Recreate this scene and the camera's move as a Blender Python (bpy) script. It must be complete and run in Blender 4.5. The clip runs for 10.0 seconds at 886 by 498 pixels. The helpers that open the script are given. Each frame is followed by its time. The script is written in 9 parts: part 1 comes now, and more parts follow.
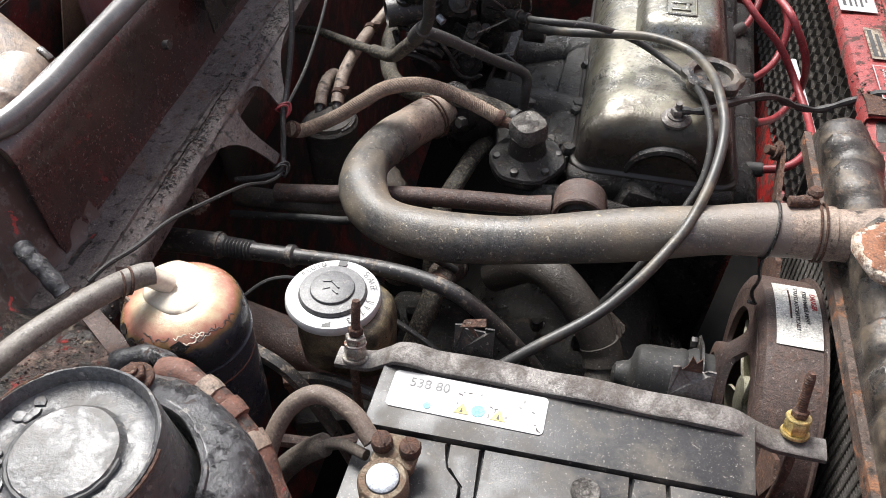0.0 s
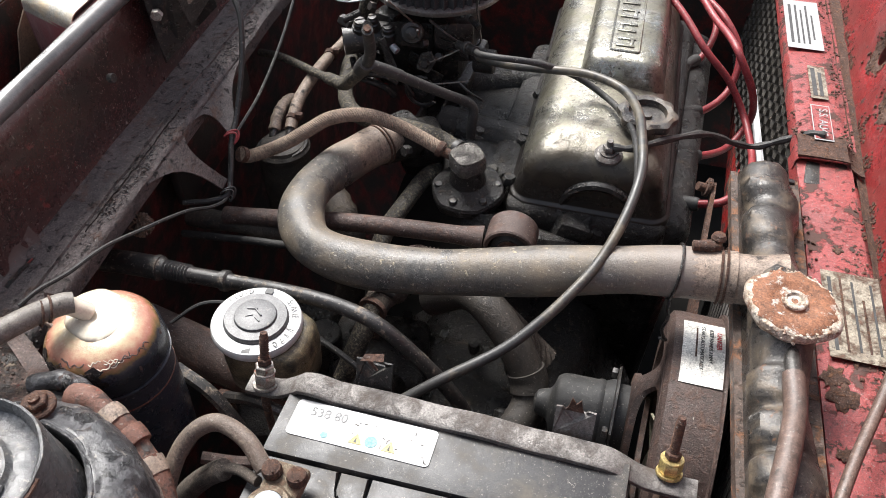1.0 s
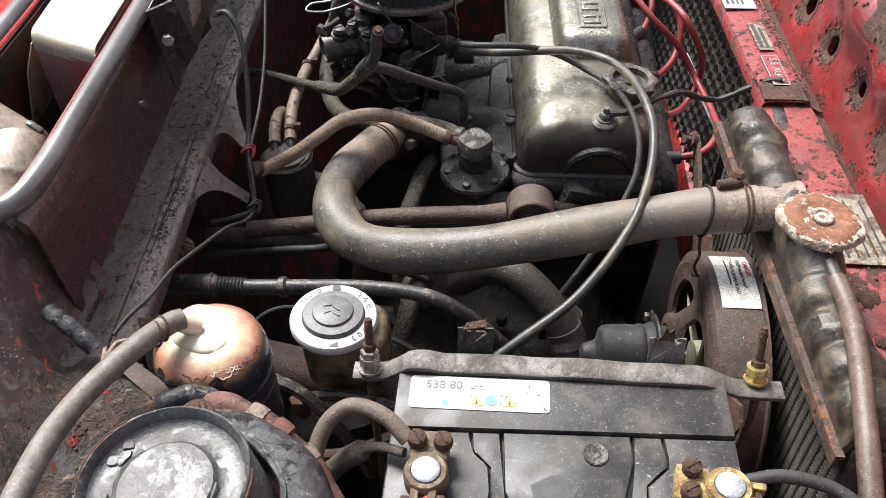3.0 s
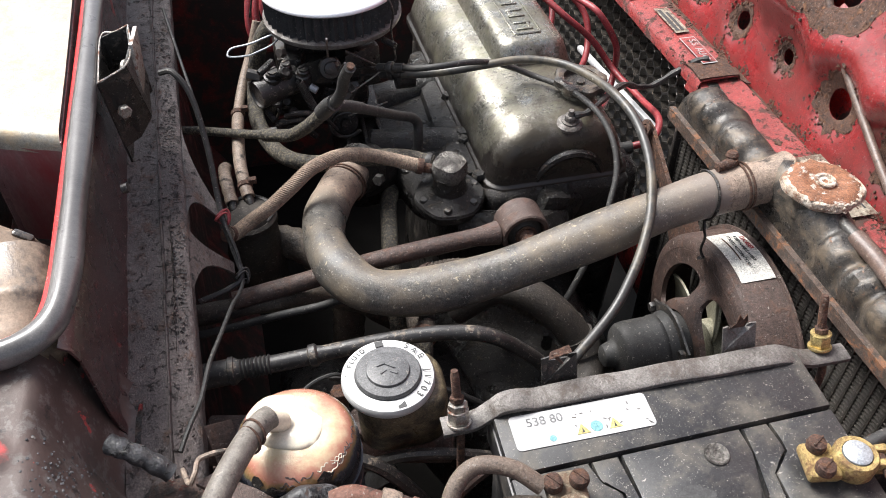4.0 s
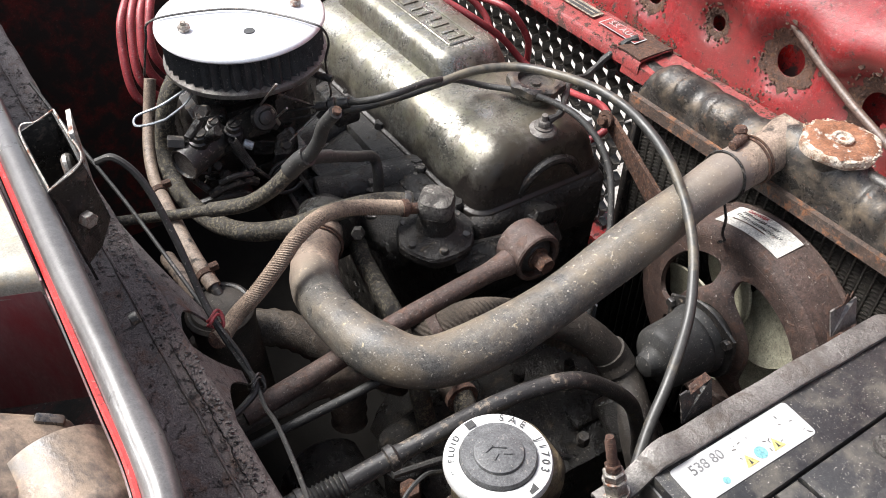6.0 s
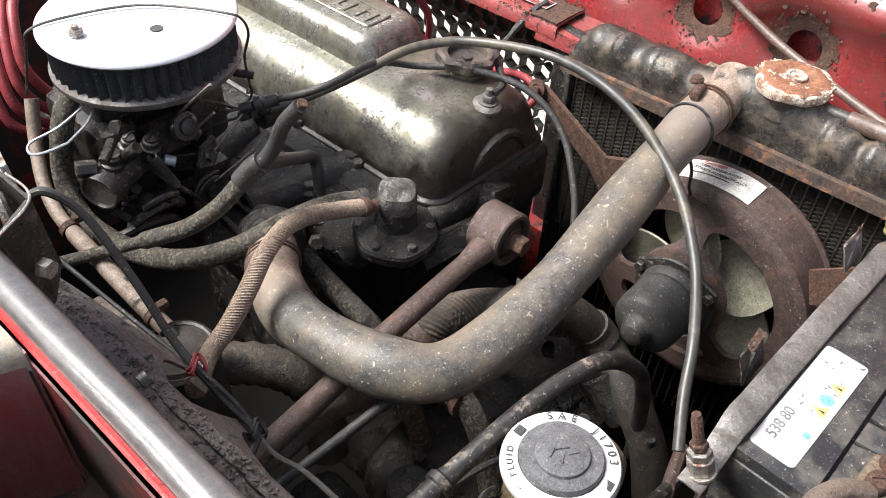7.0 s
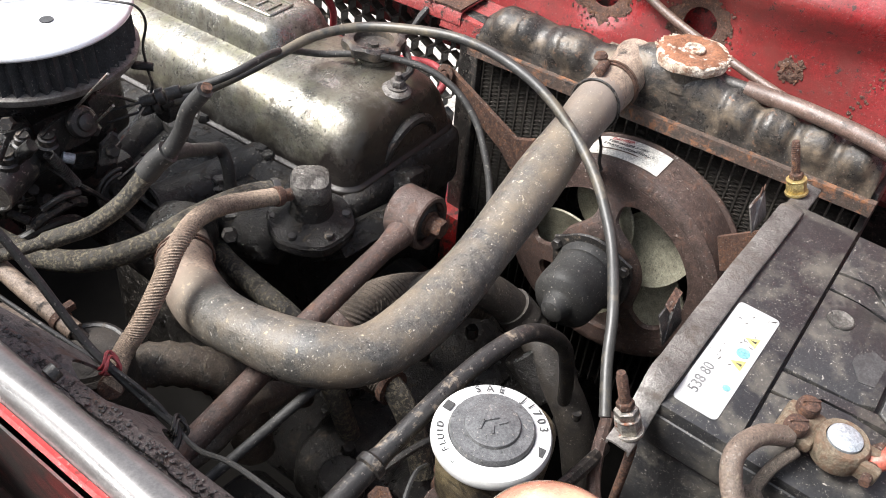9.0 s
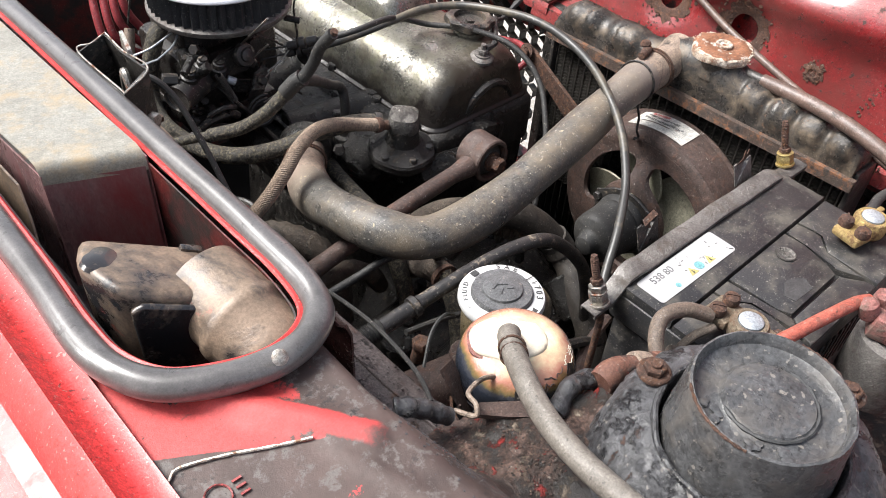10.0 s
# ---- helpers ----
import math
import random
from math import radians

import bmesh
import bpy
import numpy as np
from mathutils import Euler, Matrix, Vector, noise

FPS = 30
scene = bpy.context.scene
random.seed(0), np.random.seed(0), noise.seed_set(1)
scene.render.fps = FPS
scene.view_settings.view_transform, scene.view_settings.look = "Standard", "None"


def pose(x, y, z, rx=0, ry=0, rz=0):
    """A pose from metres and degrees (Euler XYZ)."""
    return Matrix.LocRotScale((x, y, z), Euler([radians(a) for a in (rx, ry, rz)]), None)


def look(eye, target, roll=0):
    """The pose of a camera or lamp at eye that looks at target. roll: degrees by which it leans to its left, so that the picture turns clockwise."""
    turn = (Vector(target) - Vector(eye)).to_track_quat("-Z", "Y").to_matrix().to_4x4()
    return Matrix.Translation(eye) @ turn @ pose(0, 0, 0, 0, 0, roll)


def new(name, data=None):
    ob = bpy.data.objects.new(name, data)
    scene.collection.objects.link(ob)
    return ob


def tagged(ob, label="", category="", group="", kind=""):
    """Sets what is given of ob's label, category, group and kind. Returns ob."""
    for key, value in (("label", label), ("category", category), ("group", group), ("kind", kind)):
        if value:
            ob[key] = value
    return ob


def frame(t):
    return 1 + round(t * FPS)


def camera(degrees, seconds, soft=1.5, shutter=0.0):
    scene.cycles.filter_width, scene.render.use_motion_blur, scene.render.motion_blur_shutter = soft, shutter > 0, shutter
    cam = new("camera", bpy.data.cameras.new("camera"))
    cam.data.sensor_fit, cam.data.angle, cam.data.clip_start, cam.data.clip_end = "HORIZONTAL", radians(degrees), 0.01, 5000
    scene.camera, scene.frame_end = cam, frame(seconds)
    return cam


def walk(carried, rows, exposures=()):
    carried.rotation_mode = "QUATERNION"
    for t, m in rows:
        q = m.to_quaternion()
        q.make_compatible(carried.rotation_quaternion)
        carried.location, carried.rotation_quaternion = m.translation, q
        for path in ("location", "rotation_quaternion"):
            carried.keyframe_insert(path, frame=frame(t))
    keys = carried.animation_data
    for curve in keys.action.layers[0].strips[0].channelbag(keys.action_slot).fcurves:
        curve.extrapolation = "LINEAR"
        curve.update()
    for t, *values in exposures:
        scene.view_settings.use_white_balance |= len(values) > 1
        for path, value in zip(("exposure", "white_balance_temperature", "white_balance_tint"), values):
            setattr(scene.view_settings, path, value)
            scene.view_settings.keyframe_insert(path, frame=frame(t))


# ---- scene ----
cam = camera(55.7, 10.0, soft=0.85)
PATH = [
    (0, (0.009, 0.006, 1.19), (-0.363, 1.368, -0.227), -1.5),
    (0.5, (0.063, 0.006, 1.204), (-0.324, 1.358, -0.218), -1.1),
    (1, (0.086, 0.027, 1.231), (-0.333, 1.367, -0.194), -1.4),
    (1.5, (0.101, 0.03, 1.242), (-0.333, 1.364, -0.183), -1.6),
    (2, (0.094, -0.004, 1.243), (-0.341, 1.329, -0.183), -1.9),
    (2.2, (0.074, -0.013, 1.241), (-0.347, 1.324, -0.186), -2.0),
    (3.3, (-0.098, -0.053, 1.249), (-0.084, 1.367, -0.159), -1.3),
    (3.5, (-0.131, -0.035, 1.262), (-0.024, 1.38, -0.148), -0.9),
    (4, (-0.217, -0.001, 1.241), (0.074, 1.396, -0.161), -0.6),
    (4.5, (-0.329, 0.009, 1.249), (0.127, 1.361, -0.153), 0.0),
    (5, (-0.337, 0.032, 1.245), (0.236, 1.344, -0.151), 0.4),
    (5.5, (-0.354, 0.08, 1.231), (0.296, 1.36, -0.161), 0.3),
    (5.7, (-0.355, 0.11, 1.217), (0.328, 1.377, -0.171), 0.1),
    (6.8, (-0.42, 0.244, 1.161), (0.579, 1.272, -0.234), 2.6),
    (7, (-0.428, 0.259, 1.153), (0.632, 1.234, -0.235), 2.8),
    (7.5, (-0.429, 0.27, 1.152), (0.726, 1.15, -0.223), 3.1),
    (8, (-0.428, 0.282, 1.146), (0.771, 1.11, -0.224), 3.6),
    (8.5, (-0.429, 0.285, 1.139), (0.784, 1.095, -0.229), 4.2),
    (9, (-0.435, 0.254, 1.137), (0.763, 1.086, -0.231), 4.9),
    (9.5, (-0.465, 0.183, 1.162), (0.66, 1.111, -0.207), 4.7),
    (10, (-0.544, 0.088, 1.219), (0.472, 1.119, -0.161), 4.6),
]
walk(cam, [(t, look(eye, target, roll)) for t, eye, target, roll in PATH], [(0.0, 1.0), (0.8, 0.96), (2.5, 0.98), (4.0, 1.02), (5.5, 1.08), (7.0, 1.21), (8.5, 1.27), (9.2, 1.24), (10.0, 1.0)])

# ---- world and light ----
world = bpy.data.worlds.new("sky")
scene.world = world
world.use_nodes = True
wn = world.node_tree
sky = wn.nodes.new("ShaderNodeTexSky")
sky.sky_type = "NISHITA"
sky.sun_disc = False
SUN_FROM = Vector((-0.44, 0.52, 0.95)).normalized()
sky.sun_elevation = math.asin(SUN_FROM.z)
sky.sun_rotation = math.atan2(SUN_FROM.x, SUN_FROM.y)
sky.air_density, sky.dust_density = 1.0, 3.0
haze = wn.nodes.new("ShaderNodeHueSaturation")
haze.inputs["Saturation"].default_value = 0.55
wn.links.new(sky.outputs["Color"], haze.inputs["Color"])
wn.links.new(haze.outputs["Color"], wn.nodes["Background"].inputs["Color"])
wn.nodes["Background"].inputs["Strength"].default_value = 0.13
sun = new("sun", bpy.data.lights.new("sun", "SUN"))
sun.data.energy, sun.data.angle, sun.data.color = 3.9, radians(26), (1.0, 0.985, 0.965)
sun.matrix_world = look((0, 0, 3), Vector((0, 0, 3)) - SUN_FROM)
scene.view_settings.exposure = 0.78

# ---- building helpers ----
BASE = {}


def thing(name, at, label, category, group="", kind=""):
    """An empty at the base of a thing, which its parts hang on."""
    ob = new(name)
    ob.empty_display_size = 0.02
    ob.location = at
    BASE[ob.name] = Vector(at)
    return tagged(ob, label, category, group, kind)


def finish(bm, mat, base, smooth=True, sharp=38):
    bmesh.ops.recalc_face_normals(bm, faces=bm.faces)
    bmesh.ops.translate(bm, verts=bm.verts, vec=-Vector(base))
    me = bpy.data.meshes.new("mesh")
    bm.to_mesh(me)
    bm.free()
    me.materials.append(mat)
    if smooth:
        me.polygons.foreach_set("use_smooth", [True] * len(me.polygons))
        me.set_sharp_from_angle(angle=radians(sharp))
    return me


def part(name, bm, mat, parent, label="", smooth=True, sharp=38):
    """One mesh, built in world metres, as a part of a thing or of another part."""
    base = BASE[parent.name]
    me = finish(bm, mat, base, smooth, sharp)
    me.name = name
    ob = new(name, me)
    ob.parent = parent
    BASE[ob.name] = base
    return tagged(ob, label)


def solo(name, bm, mat, at, label, category, group="", kind="", sharp=38):
    """A thing that is one mesh."""
    me = finish(bm, mat, at, True, sharp)
    me.name = name
    ob = new(name, me)
    ob.location = at
    BASE[ob.name] = Vector(at)
    return tagged(ob, label, category, group, kind)


def smooth_path(pts, n=8):
    """Catmull-Rom through the points."""
    p = [Vector(q) for q in pts]
    if len(p) < 3:
        return [p[0].lerp(p[-1], i / n) for i in range(n + 1)]
    e = [2 * p[0] - p[1]] + p + [2 * p[-1] - p[-2]]
    out = []
    for i in range(1, len(e) - 2):
        a, b, c, d = e[i - 1:i + 3]
        for k in range(n):
            t = k / n
            out.append(0.5 * (2 * b + (c - a) * t + (2 * a - 5 * b + 4 * c - d) * t * t + (3 * b - a - 3 * c + d) * t ** 3))
    out.append(p[-1])
    return out


def sweep(bm, pts, r, seg=10, n=8, shape=None, cap=True, closed=False, raw=False):
    """A tube along a smooth path; r is a radius or a function of the fraction of the way."""
    path = [Vector(p) for p in pts] if raw else smooth_path(pts, n)
    m = len(path)
    side = None
    rings = []
    for i, p in enumerate(path):
        if closed:
            d = path[(i + 1) % m] - path[i - 1]
        else:
            d = path[min(i + 1, m - 1)] - path[max(i - 1, 0)]
        d.normalize()
        if side is None:
            side = d.orthogonal().normalized()
        side = (side - d * side.dot(d)).normalized()
        up = d.cross(side)
        rad = r(i / (m - 1)) if callable(r) else r
        ring = []
        for k in range(seg):
            a = 2 * math.pi * k / seg
            f = shape(i, k) if shape else 1.0
            ring.append(bm.verts.new(p + (side * math.cos(a) + up * math.sin(a)) * rad * f))
        rings.append(ring)
    for i in range(m if closed else m - 1):
        a, b = rings[i], rings[(i + 1) % m]
        for k in range(seg):
            bm.faces.new((a[k], a[(k + 1) % seg], b[(k + 1) % seg], b[k]))
    if cap and not closed:
        bm.faces.new(rings[0][::-1])
        bm.faces.new(rings[-1])
    return bm


def frame_of(axis):
    """A turn that takes z to the axis."""
    return Vector(axis).to_track_quat("Z", "Y").to_matrix().to_4x4()


def lathe(bm, prof, at, axis=(0, 0, 1), seg=32, wob=None, cap=True):
    """Turned body from (radius, height) pairs."""
    m = Matrix.Translation(at) @ frame_of(axis)
    rings = []
    for j, (r, h) in enumerate(prof):
        if r < 1e-5:
            rings.append([bm.verts.new(m @ Vector((0, 0, h)))])
            continue
        ring = []
        for k in range(seg):
            a = 2 * math.pi * k / seg
            f = wob(j, a) if wob else 1.0
            ring.append(bm.verts.new(m @ Vector((r * f * math.cos(a), r * f * math.sin(a), h))))
        rings.append(ring)
    for a, b in zip(rings[:-1], rings[1:]):
        for k in range(seg):
            k2 = (k + 1) % seg
            if len(a) == 1 and len(b) == 1:
                continue
            if len(a) == 1:
                bm.faces.new((a[0], b[k], b[k2]))
            elif len(b) == 1:
                bm.faces.new((a[k], a[k2], b[0]))
            else:
                bm.faces.new((a[k], a[k2], b[k2], b[k]))
    if cap and len(rings[0]) > 1:
        bm.faces.new(rings[0][::-1])
    if cap and len(rings[-1]) > 1:
        bm.faces.new(rings[-1])
    return bm


def cyl(bm, a, b, r, seg=16, bevel=0.1, r2=None):
    """A round bar from a to b with softened ends."""
    a, b = Vector(a), Vector(b)
    h = (b - a).length
    r2 = r if r2 is None else r2
    e = min(bevel * r, h * 0.3)
    return lathe(bm, [(r - e, 0), (r, e), (r2, h - e), (r2 - e, h)], a, b - a, seg)


def box(bm, c, size, turn=(0, 0, 0), bevel=0.003, seg=2):
    """A box with rounded edges."""
    m = Matrix.Translation(c) @ Euler([radians(a) for a in turn]).to_matrix().to_4x4()
    made = bmesh.ops.create_cube(bm, size=1.0, matrix=m @ Matrix.Diagonal((*size, 1)))
    if bevel:
        edges = list({e for v in made["verts"] for e in v.link_edges})
        bmesh.ops.bevel(bm, geom=edges, offset=min(bevel, min(size) * 0.45), segments=seg, profile=0.5, affect="EDGES")
    return bm


def hexnut(bm, at, axis, r, h, hole=0):
    m = frame_of(axis)
    return lathe(bm, [(r * 0.93, 0), (r, h * 0.12), (r, h * 0.85), (r * 0.88, h)], at, axis, 6)


def prism(bm, pts, vec):
    """A flat outline pushed along vec."""
    lo = [bm.verts.new(p) for p in pts]
    hi = [bm.verts.new(Vector(p) + Vector(vec)) for p in pts]
    n = len(pts)
    bm.faces.new(lo[::-1])
    bm.faces.new(hi)
    for i in range(n):
        j = (i + 1) % n
        bm.faces.new((lo[i], lo[j], hi[j], hi[i]))
    return bm


def strip(bm, rows, close=False):
    """A sheet through rows of points."""
    grid = [[bm.verts.new(p) for p in row] for row in rows]
    for a, b in zip(grid[:-1], grid[1:]):
        n = len(a)
        for k in range(n if close else n - 1):
            bm.faces.new((a[k], a[(k + 1) % n], b[(k + 1) % n], b[k]))
    return grid


def thicken(bm, depth):
    bmesh.ops.recalc_face_normals(bm, faces=bm.faces)
    bmesh.ops.solidify(bm, geom=bm.faces[:], thickness=depth)
    return bm


def nz(x, y, z, s):
    return noise.noise(Vector((x, y, z)) * s)


def lettering(text, size, m, mat, parent, name="lettering", depth=0.0003, align="CENTER"):
    cu = bpy.data.curves.new("letters", "FONT")
    cu.body, cu.size, cu.extrude, cu.align_x, cu.align_y = text, size, depth, align, "CENTER"
    tmp = new("letters", cu)
    bpy.context.view_layer.update()
    me = bpy.data.meshes.new_from_object(tmp.evaluated_get(bpy.context.evaluated_depsgraph_get()))
    bpy.data.objects.remove(tmp)
    bm = bmesh.new()
    bm.from_mesh(me)
    bpy.data.meshes.remove(me)
    bmesh.ops.transform(bm, matrix=m, verts=bm.verts)
    return part(name, bm, mat, parent, smooth=False)


# ---- materials ----
def surface(name, c1, c2, rough=(0.45, 0.7), metal=0.0, scale=25.0, fine=220.0, bump=0.15, spots=(), grain=0.25, coat=0.0, stretch=(1, 1, 1), contrast=0.18):
    """Two tones at a coarse and a fine scale, spots of other stuff on top (colour, share, scale, roughness, metal, sharpness), gloss that varies, fine relief."""
    mat = bpy.data.materials.new(name)
    mat.use_nodes = True
    nt = mat.node_tree
    bsdf = nt.nodes["Principled BSDF"]
    co = nt.nodes.new("ShaderNodeTexCoord").outputs["Object"]
    mp = nt.nodes.new("ShaderNodeMapping")
    mp.inputs["Scale"].default_value = stretch
    nt.links.new(co, mp.inputs["Vector"])
    co = mp.outputs["Vector"]

    def tex(s, detail=6.0, r=0.6, dist=0.0):
        n = nt.nodes.new("ShaderNodeTexNoise")
        n.inputs["Scale"].default_value, n.inputs["Detail"].default_value = s, detail
        n.inputs["Roughness"].default_value, n.inputs["Distortion"].default_value = r, dist
        nt.links.new(co, n.inputs["Vector"])
        return n.outputs["Fac"]

    def rng(v, a, b, lo, hi):
        m = nt.nodes.new("ShaderNodeMapRange")
        for key, val in zip(("From Min", "From Max", "To Min", "To Max"), (a, b, lo, hi)):
            m.inputs[key].default_value = val
        nt.links.new(v, m.inputs["Value"])
        return m.outputs["Result"]

    def mix(f, a, b, mode="MIX"):
        m = nt.nodes.new("ShaderNodeMix")
        m.data_type, m.blend_type = "RGBA", mode
        if isinstance(f, float):
            m.inputs[0].default_value = f
        else:
            nt.links.new(f, m.inputs[0])
        for key, v in ((6, a), (7, b)):
            if isinstance(v, tuple):
                m.inputs[key].default_value = (*v, 1)
            else:
                nt.links.new(v, m.inputs[key])
        return m.outputs[2]

    def fmix(f, a, b):
        m = nt.nodes.new("ShaderNodeMix")
        nt.links.new(f, m.inputs[0])
        for key, v in ((2, a), (3, b)):
            if isinstance(v, float):
                m.inputs[key].default_value = v
            else:
                nt.links.new(v, m.inputs[key])
        return m.outputs[0]

    big, small, mid = tex(scale * 1.5, 9.0, 0.65), tex(fine * 3.2, 5.0, 0.7), tex(fine * 0.8, 6.0, 0.75)
    col = mix(rng(big, 0.5 - contrast, 0.5 + contrast, 0, 1), c1, c2)
    grey = rng(small, 0.3, 0.7, 1 - grain * 1.3, 1 + grain * 1.3)
    mu = nt.nodes.new("ShaderNodeMath")
    mu.operation = "MULTIPLY"
    nt.links.new(grey, mu.inputs[0])
    nt.links.new(rng(mid, 0.3, 0.7, 1 - grain * 1.5, 1 + grain * 1.5), mu.inputs[1])
    comb = nt.nodes.new("ShaderNodeCombineColor")
    for key in ("Red", "Green", "Blue"):
        nt.links.new(mu.outputs[0], comb.inputs[key])
    col = mix(1.0, col, comb.outputs["Color"], "MULTIPLY")
    if grain >= 0.2 and metal < 0.4 and bump:
        col = mix(rng(tex(fine * 2.0, 2.0, 0.5), 0.655, 0.69, 0, 0.45), col, (0.3, 0.27, 0.235))
        col = mix(rng(tex(fine * 1.3, 3.0, 0.6), 0.36, 0.32, 0, 0.6), col, (0.012, 0.01, 0.009))
    rgh = rng(tex(scale * 2.3), 0.3, 0.7, *rough)
    met = None
    height = small
    for colour, share, s, r, mt, sharp in spots:
        t = tex(s * 1.9, 10.0, 0.7, 0.3)
        cut = 0.67 - share * 0.5
        f = rng(t, cut - sharp, cut + sharp, 0, 1)
        col = mix(f, col, colour)
        rgh = fmix(f, rgh, float(r))
        if met is None:
            met = rng(f, 0, 1, metal, mt)
        else:
            met = fmix(f, met, float(mt))
        hm = nt.nodes.new("ShaderNodeMath")
        hm.operation = "MULTIPLY_ADD"
        hm.inputs[1].default_value = 0.9
        nt.links.new(f, hm.inputs[0])
        nt.links.new(height, hm.inputs[2])
        height = hm.outputs[0]
    nt.links.new(col, bsdf.inputs["Base Color"])
    nt.links.new(rgh, bsdf.inputs["Roughness"])
    if met is None:
        bsdf.inputs["Metallic"].default_value = metal
    else:
        nt.links.new(met, bsdf.inputs["Metallic"])
    bsdf.inputs["Coat Weight"].default_value = coat
    bsdf.inputs["Coat Roughness"].default_value = 0.15
    if bump:
        b = nt.nodes.new("ShaderNodeBump")
        b.inputs["Strength"].default_value = min(1.0, bump * 2.2)
        b.inputs["Distance"].default_value = 0.0012
        nt.links.new(height, b.inputs["Height"])
        nt.links.new(b.outputs["Normal"], bsdf.inputs["Normal"])
    return mat


def overlay(mat, axis, start, end, colour, rough, ragged=0.03, scale=40.0, metal=None):
    """A coat of other stuff that grows along an axis of the thing, with a ragged noisy edge."""
    nt = mat.node_tree
    bsdf = nt.nodes["Principled BSDF"]
    co = nt.nodes.new("ShaderNodeTexCoord").outputs["Object"]
    ns = nt.nodes.new("ShaderNodeTexNoise")
    ns.inputs["Scale"].default_value, ns.inputs["Detail"].default_value, ns.inputs["Roughness"].default_value = scale, 9, 0.68
    nt.links.new(co, ns.inputs["Vector"])
    dot = nt.nodes.new("ShaderNodeVectorMath")
    dot.operation = "DOT_PRODUCT"
    dot.inputs[1].default_value = axis
    nt.links.new(co, dot.inputs[0])
    ad = nt.nodes.new("ShaderNodeMath")
    ad.operation = "MULTIPLY_ADD"
    ad.inputs[1].default_value = ragged
    nt.links.new(ns.outputs["Fac"], ad.inputs[0])
    nt.links.new(dot.outputs["Value"], ad.inputs[2])
    rg = nt.nodes.new("ShaderNodeMapRange")
    rg.inputs["From Min"].default_value, rg.inputs["From Max"].default_value = start + ragged * 0.5, end + ragged * 0.5
    nt.links.new(ad.outputs[0], rg.inputs["Value"])
    fac = rg.outputs["Result"]
    mx = nt.nodes.new("ShaderNodeMix")
    mx.data_type = "RGBA"
    nt.links.new(fac, mx.inputs[0])
    nt.links.new(bsdf.inputs["Base Color"].links[0].from_socket, mx.inputs[6])
    mx.inputs[7].default_value = (*colour, 1)
    nt.links.new(mx.outputs[2], bsdf.inputs["Base Color"])
    jobs = [("Roughness", rough)] + ([("Metallic", metal)] if metal is not None else [])
    for key, val in jobs:
        m = nt.nodes.new("ShaderNodeMix")
        nt.links.new(fac, m.inputs[0])
        if bsdf.inputs[key].links:
            nt.links.new(bsdf.inputs[key].links[0].from_socket, m.inputs[2])
        else:
            m.inputs[2].default_value = bsdf.inputs[key].default_value
        m.inputs[3].default_value = val
        nt.links.new(m.outputs[0], bsdf.inputs[key])
    return mat


RUST = (0.16, 0.055, 0.025)
DUST = (0.25, 0.2, 0.15)
GRIME = (0.02, 0.017, 0.015)
M_ground = surface("dusty_concrete", (0.34, 0.32, 0.29), (0.27, 0.25, 0.225), (0.8, 0.95), scale=1.5, fine=40)
M_red = surface("worn_red_paint", (0.42, 0.022, 0.02), (0.34, 0.018, 0.017), (0.25, 0.5), scale=9, bump=0.12, coat=0.2,
                spots=[((0.07, 0.03, 0.024), 0.3, 22, 0.75, 0, 0.03), (GRIME, 0.14, 60, 0.8, 0, 0.03)])
M_redhood = surface("rust_bitten_red_paint", (0.28, 0.024, 0.026), (0.17, 0.016, 0.018), (0.14, 0.32), scale=5, bump=0.12, coat=0.4,
                    spots=[((0.15, 0.03, 0.026), 0.24, 8, 0.45, 0, 0.14), ((0.075, 0.033, 0.025), 0.07, 30, 0.9, 0, 0.012), ((0.05, 0.03, 0.025), 0.1, 70, 0.9, 0, 0.02)])
M_redslam = surface("chipped_red_paint", (0.3, 0.045, 0.042), (0.2, 0.035, 0.033), (0.25, 0.45), scale=12, bump=0.3, coat=0.2,
                    spots=[((0.07, 0.032, 0.024), 0.2, 18, 0.85, 0, 0.02), ((0.05, 0.03, 0.024), 0.16, 60, 0.85, 0, 0.02)])
M_redclean = surface("scuffed_bright_red_paint", (0.5, 0.035, 0.034), (0.4, 0.03, 0.028), (0.3, 0.5), scale=9, bump=0.06, coat=0.1, spots=[((0.2, 0.03, 0.028), 0.1, 30, 0.6, 0, 0.06)])
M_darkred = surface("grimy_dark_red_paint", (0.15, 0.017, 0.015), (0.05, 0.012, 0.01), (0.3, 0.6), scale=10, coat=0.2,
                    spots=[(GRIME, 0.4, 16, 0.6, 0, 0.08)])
M_cowlwall = surface("black_over_red_paint", (0.032, 0.022, 0.021), (0.055, 0.018, 0.0165), (0.16, 0.36), scale=14, bump=0.08, coat=0.3,
                     spots=[((0.2, 0.02, 0.018), 0.06, 12, 0.4, 0, 0.03), ((0.16, 0.12, 0.1), 0.004, 130, 0.8, 0, 0.02)])
M_shelf = surface("dust_caked_steel", (0.125, 0.1, 0.093), (0.07, 0.055, 0.051), (0.35, 0.6), scale=14, fine=260, bump=0.55, grain=0.3, stretch=(1, 0.7, 1),
                  spots=[((0.13, 0.07, 0.045), 0.08, 30, 0.85, 0, 0.08), (GRIME, 0.14, 70, 0.8, 0, 0.04)])
M_grit = surface("dark_crusted_grit", (0.035, 0.031, 0.031), (0.07, 0.062, 0.06), (0.35, 0.6), scale=60, bump=0.3)
